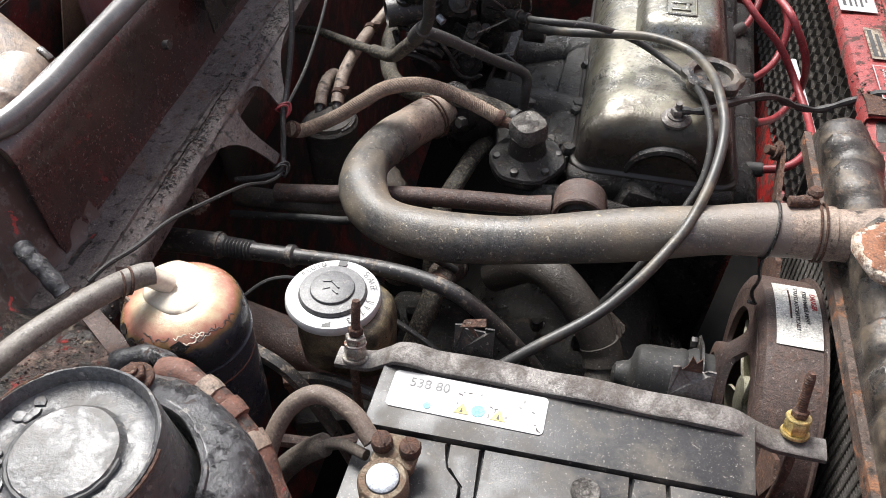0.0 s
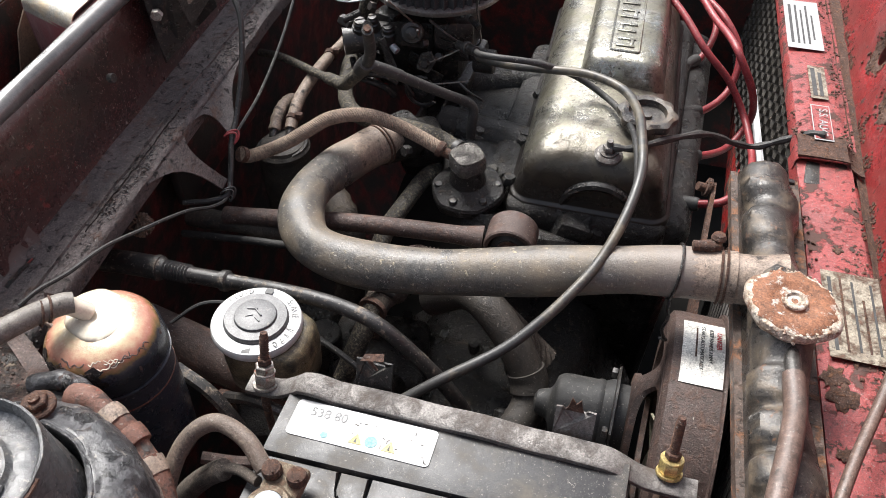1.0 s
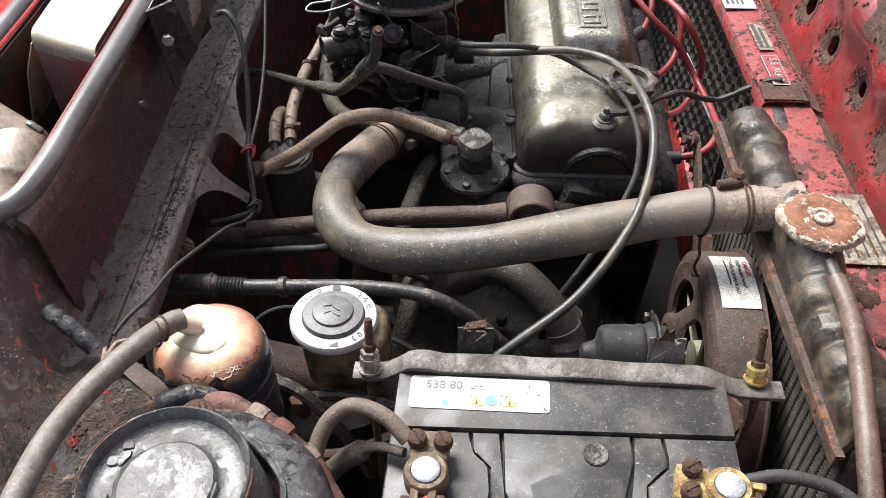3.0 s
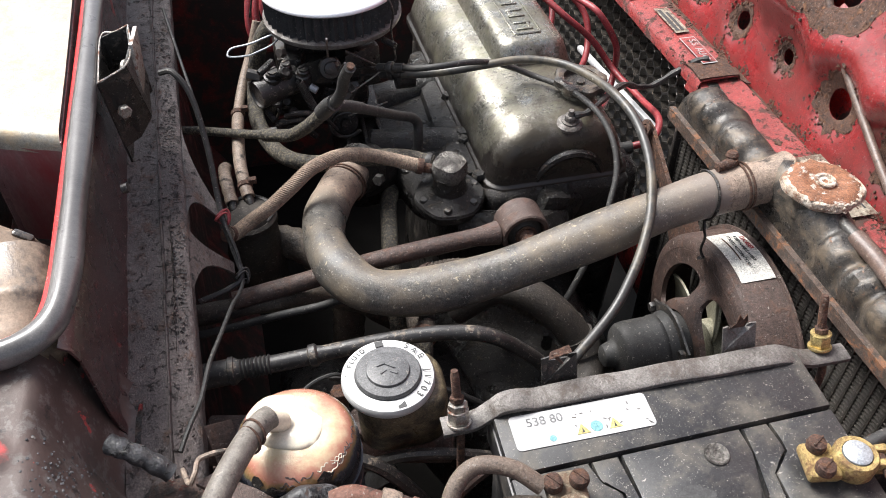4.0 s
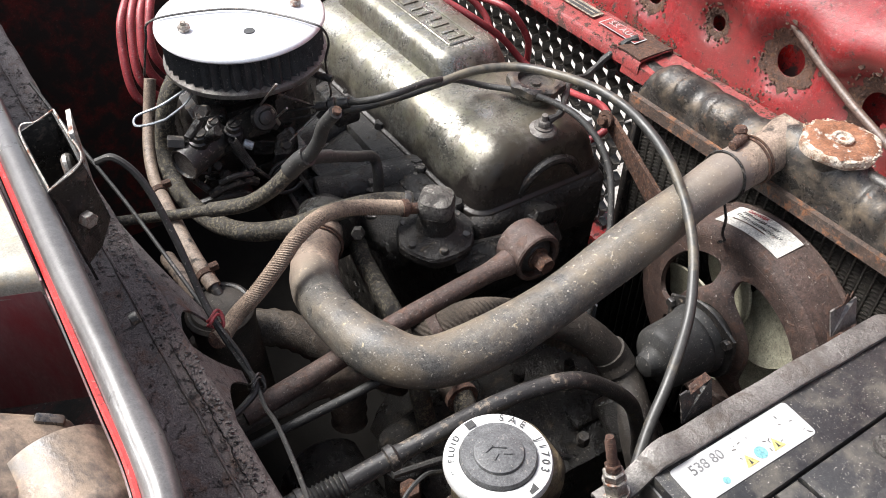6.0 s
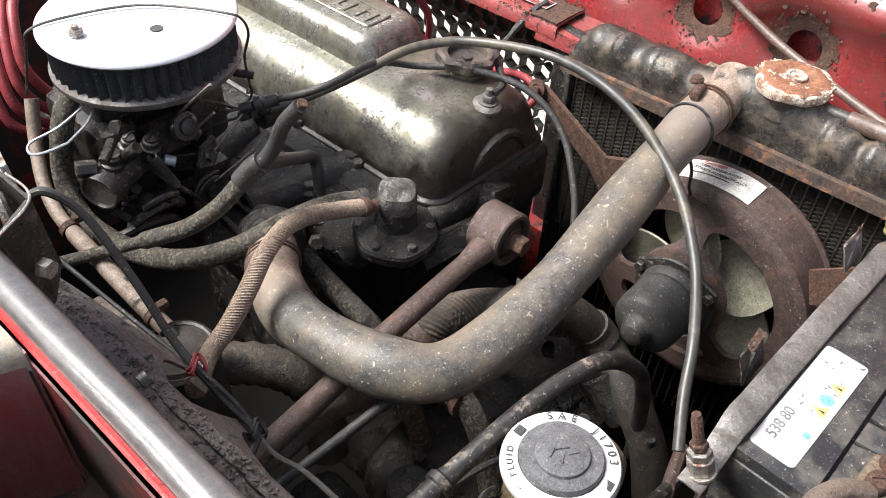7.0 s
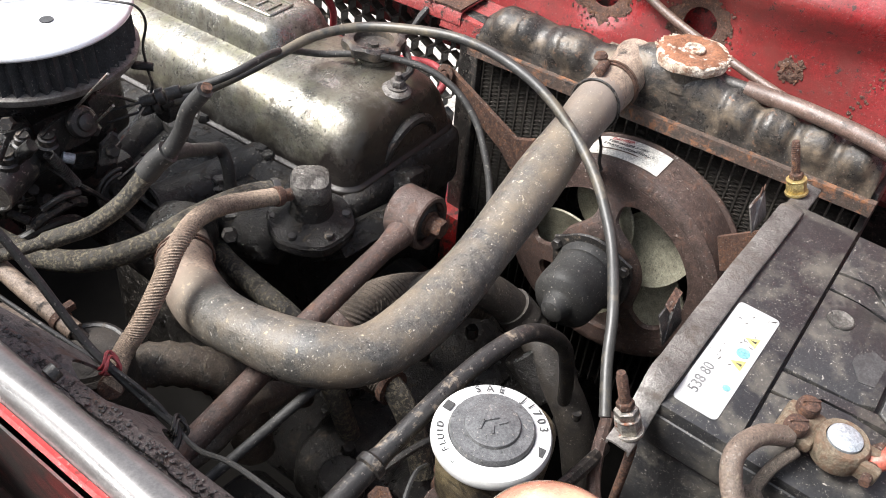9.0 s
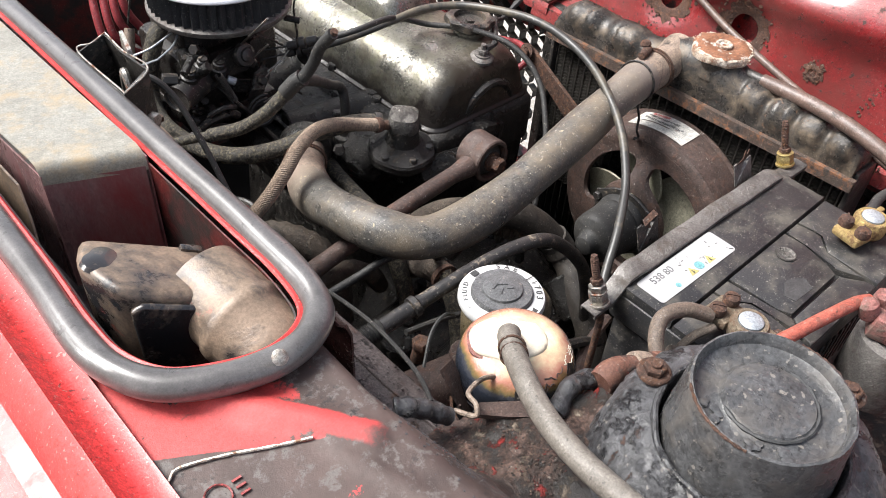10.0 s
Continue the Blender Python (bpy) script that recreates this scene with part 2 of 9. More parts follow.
M_apron = surface("dirty_inner_wing", (0.1, 0.06, 0.045), (0.05, 0.03, 0.025), (0.4, 0.75), scale=13, fine=180, bump=0.6, grain=0.4,
                  spots=[(GRIME, 0.35, 18, 0.35, 0, 0.05), (DUST, 0.12, 45, 0.9, 0, 0.05), ((0.3, 0.03, 0.025), 0.1, 25, 0.4, 0, 0.03)])
M_redcorner = surface("faded_red_paint", (0.48, 0.06, 0.057), (0.4, 0.045, 0.043), (0.52, 0.72), scale=9, bump=0.1, coat=0.0, grain=0.1, spots=[((0.09, 0.05, 0.045), 0.06, 26, 0.6, 0, 0.03)])


def corner_paint(mat, grime):
    """Red paint left on the flat of the corner and along its pressed rib, brown grime over the slope and under an old film, ragged edges."""
    nt = mat.node_tree
    bsdf = nt.nodes["Principled BSDF"]
    col = bsdf.inputs["Base Color"].links[0].from_socket
    co = nt.nodes.new("ShaderNodeTexCoord").outputs["Object"]

    def tex(s, detail=8.0):
        n = nt.nodes.new("ShaderNodeTexNoise")
        n.inputs["Scale"].default_value, n.inputs["Detail"].default_value, n.inputs["Roughness"].default_value = s, detail, 0.7
        nt.links.new(co, n.inputs["Vector"])
        return n.outputs["Fac"]

    def math_(op, a, b):
        m = nt.nodes.new("ShaderNodeMath")
        m.operation = op
        for k, v in ((0, a), (1, b)):
            if isinstance(v, float):
                m.inputs[k].default_value = v
            else:
                nt.links.new(v, m.inputs[k])
        return m.outputs[0]

    def along(axis):
        d = nt.nodes.new("ShaderNodeVectorMath")
        d.operation = "DOT_PRODUCT"
        d.inputs[1].default_value = axis
        nt.links.new(co, d.inputs[0])
        return d.outputs["Value"]

    def rng(v, a, b):
        m = nt.nodes.new("ShaderNodeMapRange")
        m.inputs["From Min"].default_value, m.inputs["From Max"].default_value = a, b
        nt.links.new(v, m.inputs["Value"])
        return m.outputs["Result"]

    def blend(f, a, b, mode="MIX"):
        m = nt.nodes.new("ShaderNodeMix")
        m.data_type, m.blend_type = "RGBA", mode
        nt.links.new(f, m.inputs[0])
        for k, v in ((6, a), (7, b)):
            if isinstance(v, tuple):
                m.inputs[k].default_value = (*v, 1)
            else:
                nt.links.new(v, m.inputs[k])
        return m.outputs[2]

    n1, n2, n3 = tex(38.0), tex(90.0), tex(16.0, 5.0)
    flat = rng(math_("ADD", along((-1.0, 0.0, 0.0)), math_("MULTIPLY", n1, 0.15)), 0.388, 0.396)
    film = rng(math_("ADD", along((0.51, 0.86, 0.0)), math_("MULTIPLY", n2, 0.004)), -0.4282, -0.4272)
    field = math_("MULTIPLY", flat, film)
    off = math_("ABSOLUTE", math_("ADD", along((0.803, 0.596, 0.0)), 0.4318), 0.0)
    rib = rng(math_("ADD", off, math_("MULTIPLY", n2, 0.006)), 0.0105, 0.0085)
    run = along((0.596, -0.803, 0.0))
    ends = math_("MULTIPLY", rng(math_("ADD", run, math_("MULTIPLY", n2, 0.01)), 0.002, 0.008), rng(math_("ADD", run, math_("MULTIPLY", n1, 0.05)), 0.116, 0.104))
    rib = math_("MULTIPLY", rib, ends)
    scrape = rng(n1, 0.625, 0.64)
    keep = math_("MAXIMUM", math_("MAXIMUM", field, rib), math_("MULTIPLY", scrape, 0.8))
    dirt = blend(rng(n3, 0.35, 0.65), grime, (grime[0] * 2.0, grime[1] * 2.0, grime[2] * 2.0))
    dirt = blend(rng(n2, 0.52, 0.6), dirt, (0.115, 0.1, 0.092))
    dirt = blend(rng(n1, 0.4, 0.34), dirt, (0.022, 0.018, 0.017))
    out = blend(keep, dirt, col)
    out = blend(rng(n2, 0.63, 0.67), out, (0.035, 0.028, 0.026))
    nt.links.new(out, bsdf.inputs["Base Color"])
    return mat


overlay(M_cowlwall, (0, 0, 1), 0.822, 0.85, (0.4, 0.024, 0.022), 0.25, 0.06, 14)
M_corner = corner_paint(M_redcorner, (0.045, 0.03, 0.026))
M_seal = surface("shiny_grey_rubber", (0.11, 0.104, 0.102), (0.06, 0.056, 0.054), (0.24, 0.4), scale=18, fine=300, bump=0.03, grain=0.15, coat=0.35)
M_hose = surface("perished_black_rubber", (0.055, 0.054, 0.052), (0.1, 0.092, 0.08), (0.2, 0.42), scale=13, fine=260, bump=0.16, grain=0.3,
                 spots=[((0.19, 0.15, 0.105), 0.2, 11, 0.6, 0, 0.14), ((0.4, 0.34, 0.24), 0.07, 90, 0.9, 0, 0.03), ((0.5, 0.46, 0.4), 0.07, 210, 0.9, 0, 0.015)])
overlay(M_hose, (1, 0, 0), 0.235, 0.31, (0.2, 0.165, 0.14), 0.45, 0.1, 18)
overlay(M_hose, (0, 1, -0.4), -0.085, -0.035, (0.24, 0.185, 0.145), 0.5, 0.06, 20)
M_hoodhose = surface("red_brown_rubber", (0.13, 0.085, 0.068), (0.085, 0.058, 0.047), (0.3, 0.5), scale=18, bump=0.12, spots=[(GRIME, 0.1, 26, 0.5, 0, 0.08)])
M_browned = surface("brown_dusted_rubber", (0.085, 0.066, 0.05), (0.05, 0.04, 0.032), (0.45, 0.7), scale=22, bump=0.3, spots=[((0.14, 0.115, 0.085), 0.12, 60, 0.85, 0, 0.08), (GRIME, 0.15, 30, 0.5, 0, 0.06)])
M_dustduct = surface("dark_dusted_rubber", (0.026, 0.022, 0.019), (0.045, 0.037, 0.029), (0.5, 0.75), scale=20, bump=0.2, spots=[(GRIME, 0.2, 30, 0.6, 0, 0.08)])
M_braiddark = surface("brown_woven_sleeve", (0.11, 0.085, 0.066), (0.05, 0.04, 0.032), (0.6, 0.85), scale=30, fine=500, bump=0.4, grain=0.4)
M_hose_rust = surface("rust_brown_rubber", (0.19, 0.142, 0.11), (0.26, 0.2, 0.155), (0.4, 0.6), scale=20, bump=0.2, spots=[(GRIME, 0.12, 40, 0.7, 0, 0.06)])
M_clothred = surface("red_brown_cloth_tape", (0.16, 0.07, 0.045), (0.1, 0.045, 0.032), (0.5, 0.75), scale=30, bump=0.3, spots=[(GRIME, 0.15, 40, 0.5, 0, 0.06), ((0.3, 0.05, 0.04), 0.06, 50, 0.5, 0, 0.03)])
M_braid = surface("tan_woven_sleeve", (0.31, 0.235, 0.175), (0.17, 0.12, 0.088), (0.6, 0.85), scale=30, fine=500, bump=0.4, grain=0.4)
M_mottle = surface("lichen_speckled_rubber", (0.032, 0.028, 0.023), (0.06, 0.052, 0.04), (0.4, 0.65), scale=30, bump=0.4,
                   spots=[((0.2, 0.172, 0.12), 0.27, 190, 0.85, 0, 0.03), ((0.3, 0.27, 0.2), 0.1, 120, 0.9, 0, 0.02), (GRIME, 0.15, 40, 0.7, 0, 0.05)])
M_tanhose = surface("dusty_grey_tan_rubber", (0.165, 0.147, 0.126), (0.115, 0.102, 0.087), (0.4, 0.6), scale=20, bump=0.15, grain=0.2, spots=[((0.1, 0.085, 0.07), 0.12, 30, 0.6, 0, 0.1)])
M_lead = surface("bright_worn_lead", (0.4, 0.43, 0.46), (0.3, 0.32, 0.34), (0.3, 0.45), metal=0.4, scale=60, bump=0.2)
M_cable = surface("grey_cable_sheath", (0.045, 0.044, 0.042), (0.03, 0.029, 0.027), (0.35, 0.5), scale=25, bump=0.06, grain=0.15, spots=[((0.2, 0.165, 0.11), 0.08, 14, 0.5, 0, 0.15)])
M_black = surface("oily_black", (0.009, 0.0085, 0.008), (0.018, 0.016, 0.014), (0.2, 0.45), scale=30, bump=0.3, grain=0.4, spots=[((0.12, 0.09, 0.07), 0.1, 60, 0.8, 0, 0.06)])
M_pipe = surface("dull_black_pipe", (0.017, 0.016, 0.0155), (0.03, 0.027, 0.025), (0.25, 0.5), scale=22, bump=0.15, spots=[(DUST, 0.07, 70, 0.85, 0, 0.08)])
M_casting = surface("oil_soaked_casting", (0.009, 0.008, 0.0075), (0.019, 0.016, 0.0135), (0.24, 0.6), scale=28, fine=160, bump=0.8, grain=0.5, metal=0.1,
                    spots=[((0.12, 0.095, 0.07), 0.1, 45, 0.85, 0, 0.06), ((0.2, 0.17, 0.13), 0.04, 170, 0.9, 0, 0.03), ((0.005, 0.0045, 0.004), 0.3, 14, 0.25, 0, 0.1)])
M_valve = surface("stained_bare_aluminium", (0.4, 0.39, 0.355), (0.15, 0.145, 0.115), (0.12, 0.32), metal=0.9, scale=20, fine=320, bump=0.09, grain=0.25,
                  spots=[((0.045, 0.04, 0.028), 0.13, 55, 0.6, 0.2, 0.05), ((0.1, 0.075, 0.05), 0.2, 9, 0.5, 0.5, 0.12), ((0.2, 0.2, 0.13), 0.12, 22, 0.4, 0.6, 0.1), ((0.16, 0.15, 0.11), 0.2, 16, 0.4, 0.6, 0.16), ((0.06, 0.05, 0.038), 0.13, 34, 0.4, 0.3, 0.08), ((0.02, 0.017, 0.013), 0.14, 130, 0.5, 0, 0.04)])
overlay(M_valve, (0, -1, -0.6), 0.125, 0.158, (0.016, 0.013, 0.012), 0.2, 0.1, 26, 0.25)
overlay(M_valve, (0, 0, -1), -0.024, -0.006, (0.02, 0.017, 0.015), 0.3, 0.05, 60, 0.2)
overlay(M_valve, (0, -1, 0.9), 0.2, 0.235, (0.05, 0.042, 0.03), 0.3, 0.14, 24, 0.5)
M_alloy = surface("dirty_cast_alloy", (0.2, 0.19, 0.175), (0.07, 0.064, 0.056), (0.18, 0.42), metal=0.6, scale=30, bump=0.5, grain=0.35, spots=[(GRIME, 0.22, 40, 0.4, 0, 0.08)])
M_chrome = surface("tarnished_chrome", (0.7, 0.7, 0.72), (0.64, 0.64, 0.65), (0.28, 0.4), metal=0.3, scale=8, bump=0.02, grain=0.05)
M_filter = surface("black_pleated_gauze", (0.022, 0.023, 0.025), (0.04, 0.04, 0.042), (0.6, 0.8), scale=40, bump=0.4)
M_steel = surface("dull_steel", (0.42, 0.4, 0.37), (0.25, 0.23, 0.2), (0.3, 0.5), metal=0.85, scale=40, bump=0.2, spots=[(RUST, 0.18, 90, 0.85, 0, 0.06)])
M_rust = surface("rusty_steel", (0.1, 0.05, 0.032), (0.055, 0.03, 0.022), (0.7, 0.9), metal=0.1, scale=50, bump=0.6, grain=0.4, spots=[((0.2, 0.095, 0.05), 0.15, 90, 0.9, 0, 0.06)])
M_gold = surface("worn_yellow_brass", (0.5, 0.38, 0.16), (0.32, 0.22, 0.09), (0.3, 0.5), metal=0.6, scale=60, bump=0.3, spots=[((0.16, 0.09, 0.04), 0.25, 90, 0.8, 0, 0.07)])
M_pink = surface("faded_pinkish_plastic", (0.27, 0.1, 0.085), (0.17, 0.075, 0.065), (0.45, 0.7), scale=30, bump=0.3, spots=[((0.14, 0.1, 0.08), 0.25, 40, 0.8, 0, 0.08)])
M_brass = surface("tarnished_brass", (0.24, 0.2, 0.145), (0.15, 0.115, 0.08), (0.35, 0.55), metal=0.5, scale=60, bump=0.3, spots=[((0.13, 0.08, 0.05), 0.3, 90, 0.8, 0, 0.07)])
M_zinc = surface("yellow_zinc_plate", (0.55, 0.43, 0.17), (0.4, 0.3, 0.14), (0.3, 0.45), metal=0.7, scale=60, bump=0.1)
M_leadcloth = surface("brown_grey_sheath", (0.15, 0.11, 0.085), (0.09, 0.07, 0.056), (0.4, 0.65), scale=30, bump=0.25, spots=[((0.24, 0.19, 0.14), 0.15, 60, 0.8, 0, 0.06)])
M_redlead = surface("faded_terracotta_sheath", (0.36, 0.09, 0.06), (0.26, 0.07, 0.05), (0.35, 0.6), scale=24, bump=0.1, spots=[((0.14, 0.07, 0.05), 0.15, 40, 0.7, 0, 0.08)])
M_battery = surface("dusty_black_plastic", (0.014, 0.0142, 0.0155), (0.027, 0.0268, 0.0275), (0.32, 0.5), scale=18, fine=420, bump=0.08, grain=0.25,
                    spots=[((0.11, 0.098, 0.08), 0.1, 22, 0.8, 0, 0.14), ((0.3, 0.28, 0.25), 0.06, 190, 0.9, 0, 0.02)])
M_label = surface("white_paper_label", (0.37, 0.37, 0.37), (0.33, 0.33, 0.33), (0.35, 0.5), scale=30, bump=0.02, grain=0.04)
M_foil = surface("worn_foil_label", (0.7, 0.68, 0.62), (0.58, 0.53, 0.44), (0.3, 0.5), metal=0.3, scale=60, bump=0.1, spots=[((0.22, 0.12, 0.07), 0.3, 80, 0.8, 0, 0.04)])
M_oldfoil = surface("dull_crumpled_label", (0.36, 0.32, 0.25), (0.24, 0.2, 0.155), (0.35, 0.6), metal=0.1, scale=40, bump=0.5, spots=[((0.14, 0.08, 0.055), 0.25, 50, 0.8, 0, 0.06)])
M_warn = surface("bright_worn_label", (0.74, 0.72, 0.68), (0.62, 0.59, 0.53), (0.25, 0.4), metal=0.2, scale=30, bump=0.1, spots=[((0.3, 0.2, 0.14), 0.07, 60, 0.8, 0, 0.05)])
M_ink = surface("black_print", (0.03, 0.03, 0.03), (0.05, 0.05, 0.05), (0.5, 0.6), bump=0)
M_fade = surface("faded_grey_print", (0.06, 0.06, 0.06), (0.2, 0.2, 0.2), (0.5, 0.6), scale=120, bump=0)
M_redink = surface("red_print", (0.45, 0.04, 0.05), (0.4, 0.05, 0.05), (0.5, 0.6), bump=0)
M_yellow = surface("yellow_print", (0.36, 0.31, 0.12), (0.34, 0.29, 0.11), (0.5, 0.6), bump=0)
M_cyan = surface("turquoise_print", (0.13, 0.3, 0.32), (0.13, 0.28, 0.3), (0.5, 0.6), bump=0)
M_strap = surface("scuffed_grey_strap", (0.19, 0.178, 0.165), (0.11, 0.1, 0.093), (0.32, 0.5), metal=0.4, scale=30, bump=0.25, spots=[((0.075, 0.06, 0.05), 0.2, 40, 0.8, 0, 0.08)])
M_capblack = surface("grey_black_cap_plastic", (0.1, 0.101, 0.103), (0.075, 0.075, 0.077), (0.38, 0.5), scale=50, bump=0.06)
M_capwhite = surface("white_cap_ring", (0.55, 0.55, 0.54), (0.42, 0.42, 0.41), (0.35, 0.45), scale=50, bump=0.02, grain=0.04)
M_bottle = surface("yellowed_clear_plastic", (0.2, 0.16, 0.09), (0.1, 0.08, 0.05), (0.25, 0.45), scale=24, bump=0.15, spots=[(GRIME, 0.3, 30, 0.5, 0, 0.1)])
def scorched():
    """Cream plastic, baked orange-brown and then blackened away from its top."""
    mat = surface("scorched_cream_plastic", (0.72, 0.6, 0.34), (0.62, 0.46, 0.22), (0.16, 0.34), scale=13, fine=160, bump=0.15, coat=0.3, grain=0.12)
    nt = mat.node_tree
    bsdf = nt.nodes["Principled BSDF"]
    tc = nt.nodes.new("ShaderNodeTexCoord")
    sep = nt.nodes.new("ShaderNodeSeparateXYZ")
    nt.links.new(tc.outputs["Generated"], sep.inputs[0])
    ns = nt.nodes.new("ShaderNodeTexNoise")
    ns.inputs["Scale"].default_value, ns.inputs["Detail"].default_value, ns.inputs["Roughness"].default_value = 42, 7, 0.62
    nt.links.new(tc.outputs["Object"], ns.inputs["Vector"])
    ma = nt.nodes.new("ShaderNodeMath")
    ma.operation = "MULTIPLY_ADD"
    ma.inputs[1].default_value = 0.62
    nt.links.new(ns.outputs["Fac"], ma.inputs[0])
    nt.links.new(sep.outputs["Z"], ma.inputs[2])
    rg = nt.nodes.new("ShaderNodeMapRange")
    rg.inputs["From Min"].default_value, rg.inputs["From Max"].default_value = 0.65, 1.47
    nt.links.new(ma.outputs[0], rg.inputs["Value"])
    ramp = nt.nodes.new("ShaderNodeValToRGB")
    nt.links.new(rg.outputs["Result"], ramp.inputs["Fac"])
    el = ramp.color_ramp.elements
    el[0].position, el[0].color = 0.0, (0.014, 0.016, 0.022, 1)
    el[1].position, el[1].color = 1.0, (0.66, 0.6, 0.45, 1)
    for pos, c in ((0.2, (0.02, 0.024, 0.034, 1)), (0.32, (0.045, 0.047, 0.055, 1)), (0.38, (0.13, 0.1, 0.045, 1)), (0.46, (0.24, 0.13, 0.06, 1)), (0.56, (0.36, 0.15, 0.105, 1)), (0.66, (0.43, 0.23, 0.155, 1)), (0.78, (0.52, 0.41, 0.26, 1)), (0.9, (0.6, 0.55, 0.39, 1))):
        e = el.new(pos)
        e.color = c
    nt.links.new(ramp.outputs["Color"], bsdf.inputs["Base Color"])
    return mat


M_melt = scorched()
M_blob = surface("glossy_cream_resin", (0.66, 0.61, 0.5), (0.56, 0.47, 0.35), (0.12, 0.25), scale=20, bump=0.05, coat=0.4, grain=0.06)
M_gauze = surface("dirty_black_grille_plastic", (0.03, 0.026, 0.022), (0.06, 0.052, 0.043), (0.3, 0.55), scale=30, bump=0.1)
M_can = surface("dark_blue_black_can", (0.02, 0.023, 0.034), (0.03, 0.031, 0.04), (0.22, 0.4), scale=16, bump=0.15, spots=[((0.14, 0.055, 0.04), 0.07, 22, 0.6, 0, 0.08)])
M_tar = surface("glossy_black_tar", (0.026, 0.026, 0.028), (0.06, 0.06, 0.063), (0.24, 0.5), scale=24, fine=90, bump=0.9, grain=0.35, coat=0.12,
                spots=[((0.16, 0.08, 0.05), 0.04, 40, 0.8, 0, 0.04), ((0.1, 0.1, 0.105), 0.16, 18, 0.35, 0, 0.08), ((0.012, 0.012, 0.013), 0.14, 34, 0.12, 0, 0.05)])
M_dome = surface("dusty_black_cap", (0.08, 0.081, 0.083), (0.036, 0.035, 0.035), (0.12, 0.36), scale=20, fine=120, bump=0.16, grain=0.25,
                 spots=[((0.1, 0.09, 0.08), 0.12, 30, 0.7, 0, 0.12)])
M_tank = surface("sooty_brass_tank", (0.06, 0.055, 0.05), (0.026, 0.024, 0.022), (0.2, 0.38), metal=0.25, scale=13, bump=0.14, grain=0.3,
                 spots=[((0.17, 0.13, 0.09), 0.17, 22, 0.6, 0.1, 0.12), ((0.2, 0.1, 0.055), 0.05, 60, 0.85, 0, 0.05), (GRIME, 0.15, 35, 0.5, 0, 0.08)])
M_flange = surface("orange_rust_flange", (0.1, 0.064, 0.048), (0.055, 0.04, 0.032), (0.4, 0.7), scale=30, bump=0.35, grain=0.3, spots=[((0.3, 0.13, 0.06), 0.2, 45, 0.85, 0, 0.06), (GRIME, 0.15, 50, 0.6, 0, 0.06)])
M_core = surface("dark_radiator_core", (0.03, 0.027, 0.024), (0.05, 0.043, 0.036), (0.45, 0.7), metal=0.3, scale=30, bump=0.2)
M_crust = surface("white_crusted_rust", (0.24, 0.1, 0.05), (0.17, 0.075, 0.04), (0.6, 0.85), scale=40, bump=0.3, grain=0.3, spots=[((0.75, 0.7, 0.62), 0.14, 45, 0.95, 0, 0.04)])
M_salt = surface("white_corrosion_crust", (0.68, 0.62, 0.54), (0.4, 0.29, 0.2), (0.85, 1.0), scale=60, fine=300, bump=0.9, grain=0.3, spots=[((0.25, 0.11, 0.06), 0.2, 60, 0.9, 0, 0.05)])
M_shroud = surface("rust_brown_shroud", (0.09, 0.058, 0.048), (0.055, 0.038, 0.033), (0.35, 0.6), metal=0.1, scale=24, bump=0.35, grain=0.3, spots=[((0.15, 0.08, 0.055), 0.1, 40, 0.85, 0, 0.1), ((0.5, 0.45, 0.4), 0.03, 110, 0.9, 0, 0.02)])
M_fan = surface("dusty_cream_plastic", (0.33, 0.315, 0.235), (0.24, 0.225, 0.165), (0.45, 0.65), scale=16, bump=0.1)
M_wire = surface("dark_red_lead", (0.3, 0.045, 0.05), (0.18, 0.026, 0.03), (0.35, 0.5), scale=40, bump=0.1, grain=0.2)
M_rubber = surface("matt_black_rubber", (0.02, 0.02, 0.02), (0.035, 0.033, 0.03), (0.5, 0.7), scale=40, bump=0.15)
M_tin = surface("rust_freckled_tin", (0.3, 0.29, 0.255), (0.23, 0.215, 0.18), (0.38, 0.52), metal=0.3, scale=9, fine=260, bump=0.1, grain=0.15, spots=[((0.36, 0.27, 0.16), 0.14, 20, 0.6, 0.2, 0.12)])
M_tinside = surface("smeared_red_black_tin", (0.27, 0.17, 0.165), (0.17, 0.115, 0.115), (0.2, 0.36), metal=0.2, scale=10, bump=0.06, grain=0.12, stretch=(1, 1, 0.35), spots=[((0.2, 0.03, 0.035), 0.2, 12, 0.35, 0, 0.14)])
M_blower = surface("brown_dusted_metal", (0.25, 0.18, 0.128), (0.17, 0.125, 0.09), (0.42, 0.62), metal=0.1, scale=8, fine=160, bump=0.12, grain=0.14, coat=0.05, spots=[((0.02, 0.02, 0.022), 0.3, 7, 0.22, 0, 0.06), ((0.35, 0.05, 0.035), 0.06, 14, 0.4, 0, 0.03)])
M_caseblack = surface("glossy_black_case", (0.012, 0.012, 0.014), (0.03, 0.026, 0.024), (0.1, 0.3), scale=8, fine=160, bump=0.04, grain=0.1, coat=0.3, spots=[((0.2, 0.15, 0.11), 0.12, 12, 0.5, 0, 0.12)])
M_dustcan = surface("brown_dusted_black", (0.05, 0.04, 0.031), (0.02, 0.0165, 0.0135), (0.5, 0.75), scale=24, bump=0.3, spots=[(GRIME, 0.2, 30, 0.6, 0, 0.08)])
# near-black, almost no gloss: deep shade low in the bay, put into the colour
M_bayshade = surface("matt_shade_black", (0.006, 0.0055, 0.005), (0.01, 0.009, 0.008), (0.75, 0.9), scale=12, bump=0.2, grain=0.1)
M_bayshade.node_tree.nodes["Principled BSDF"].inputs["Specular IOR Level"].default_value = 0.08
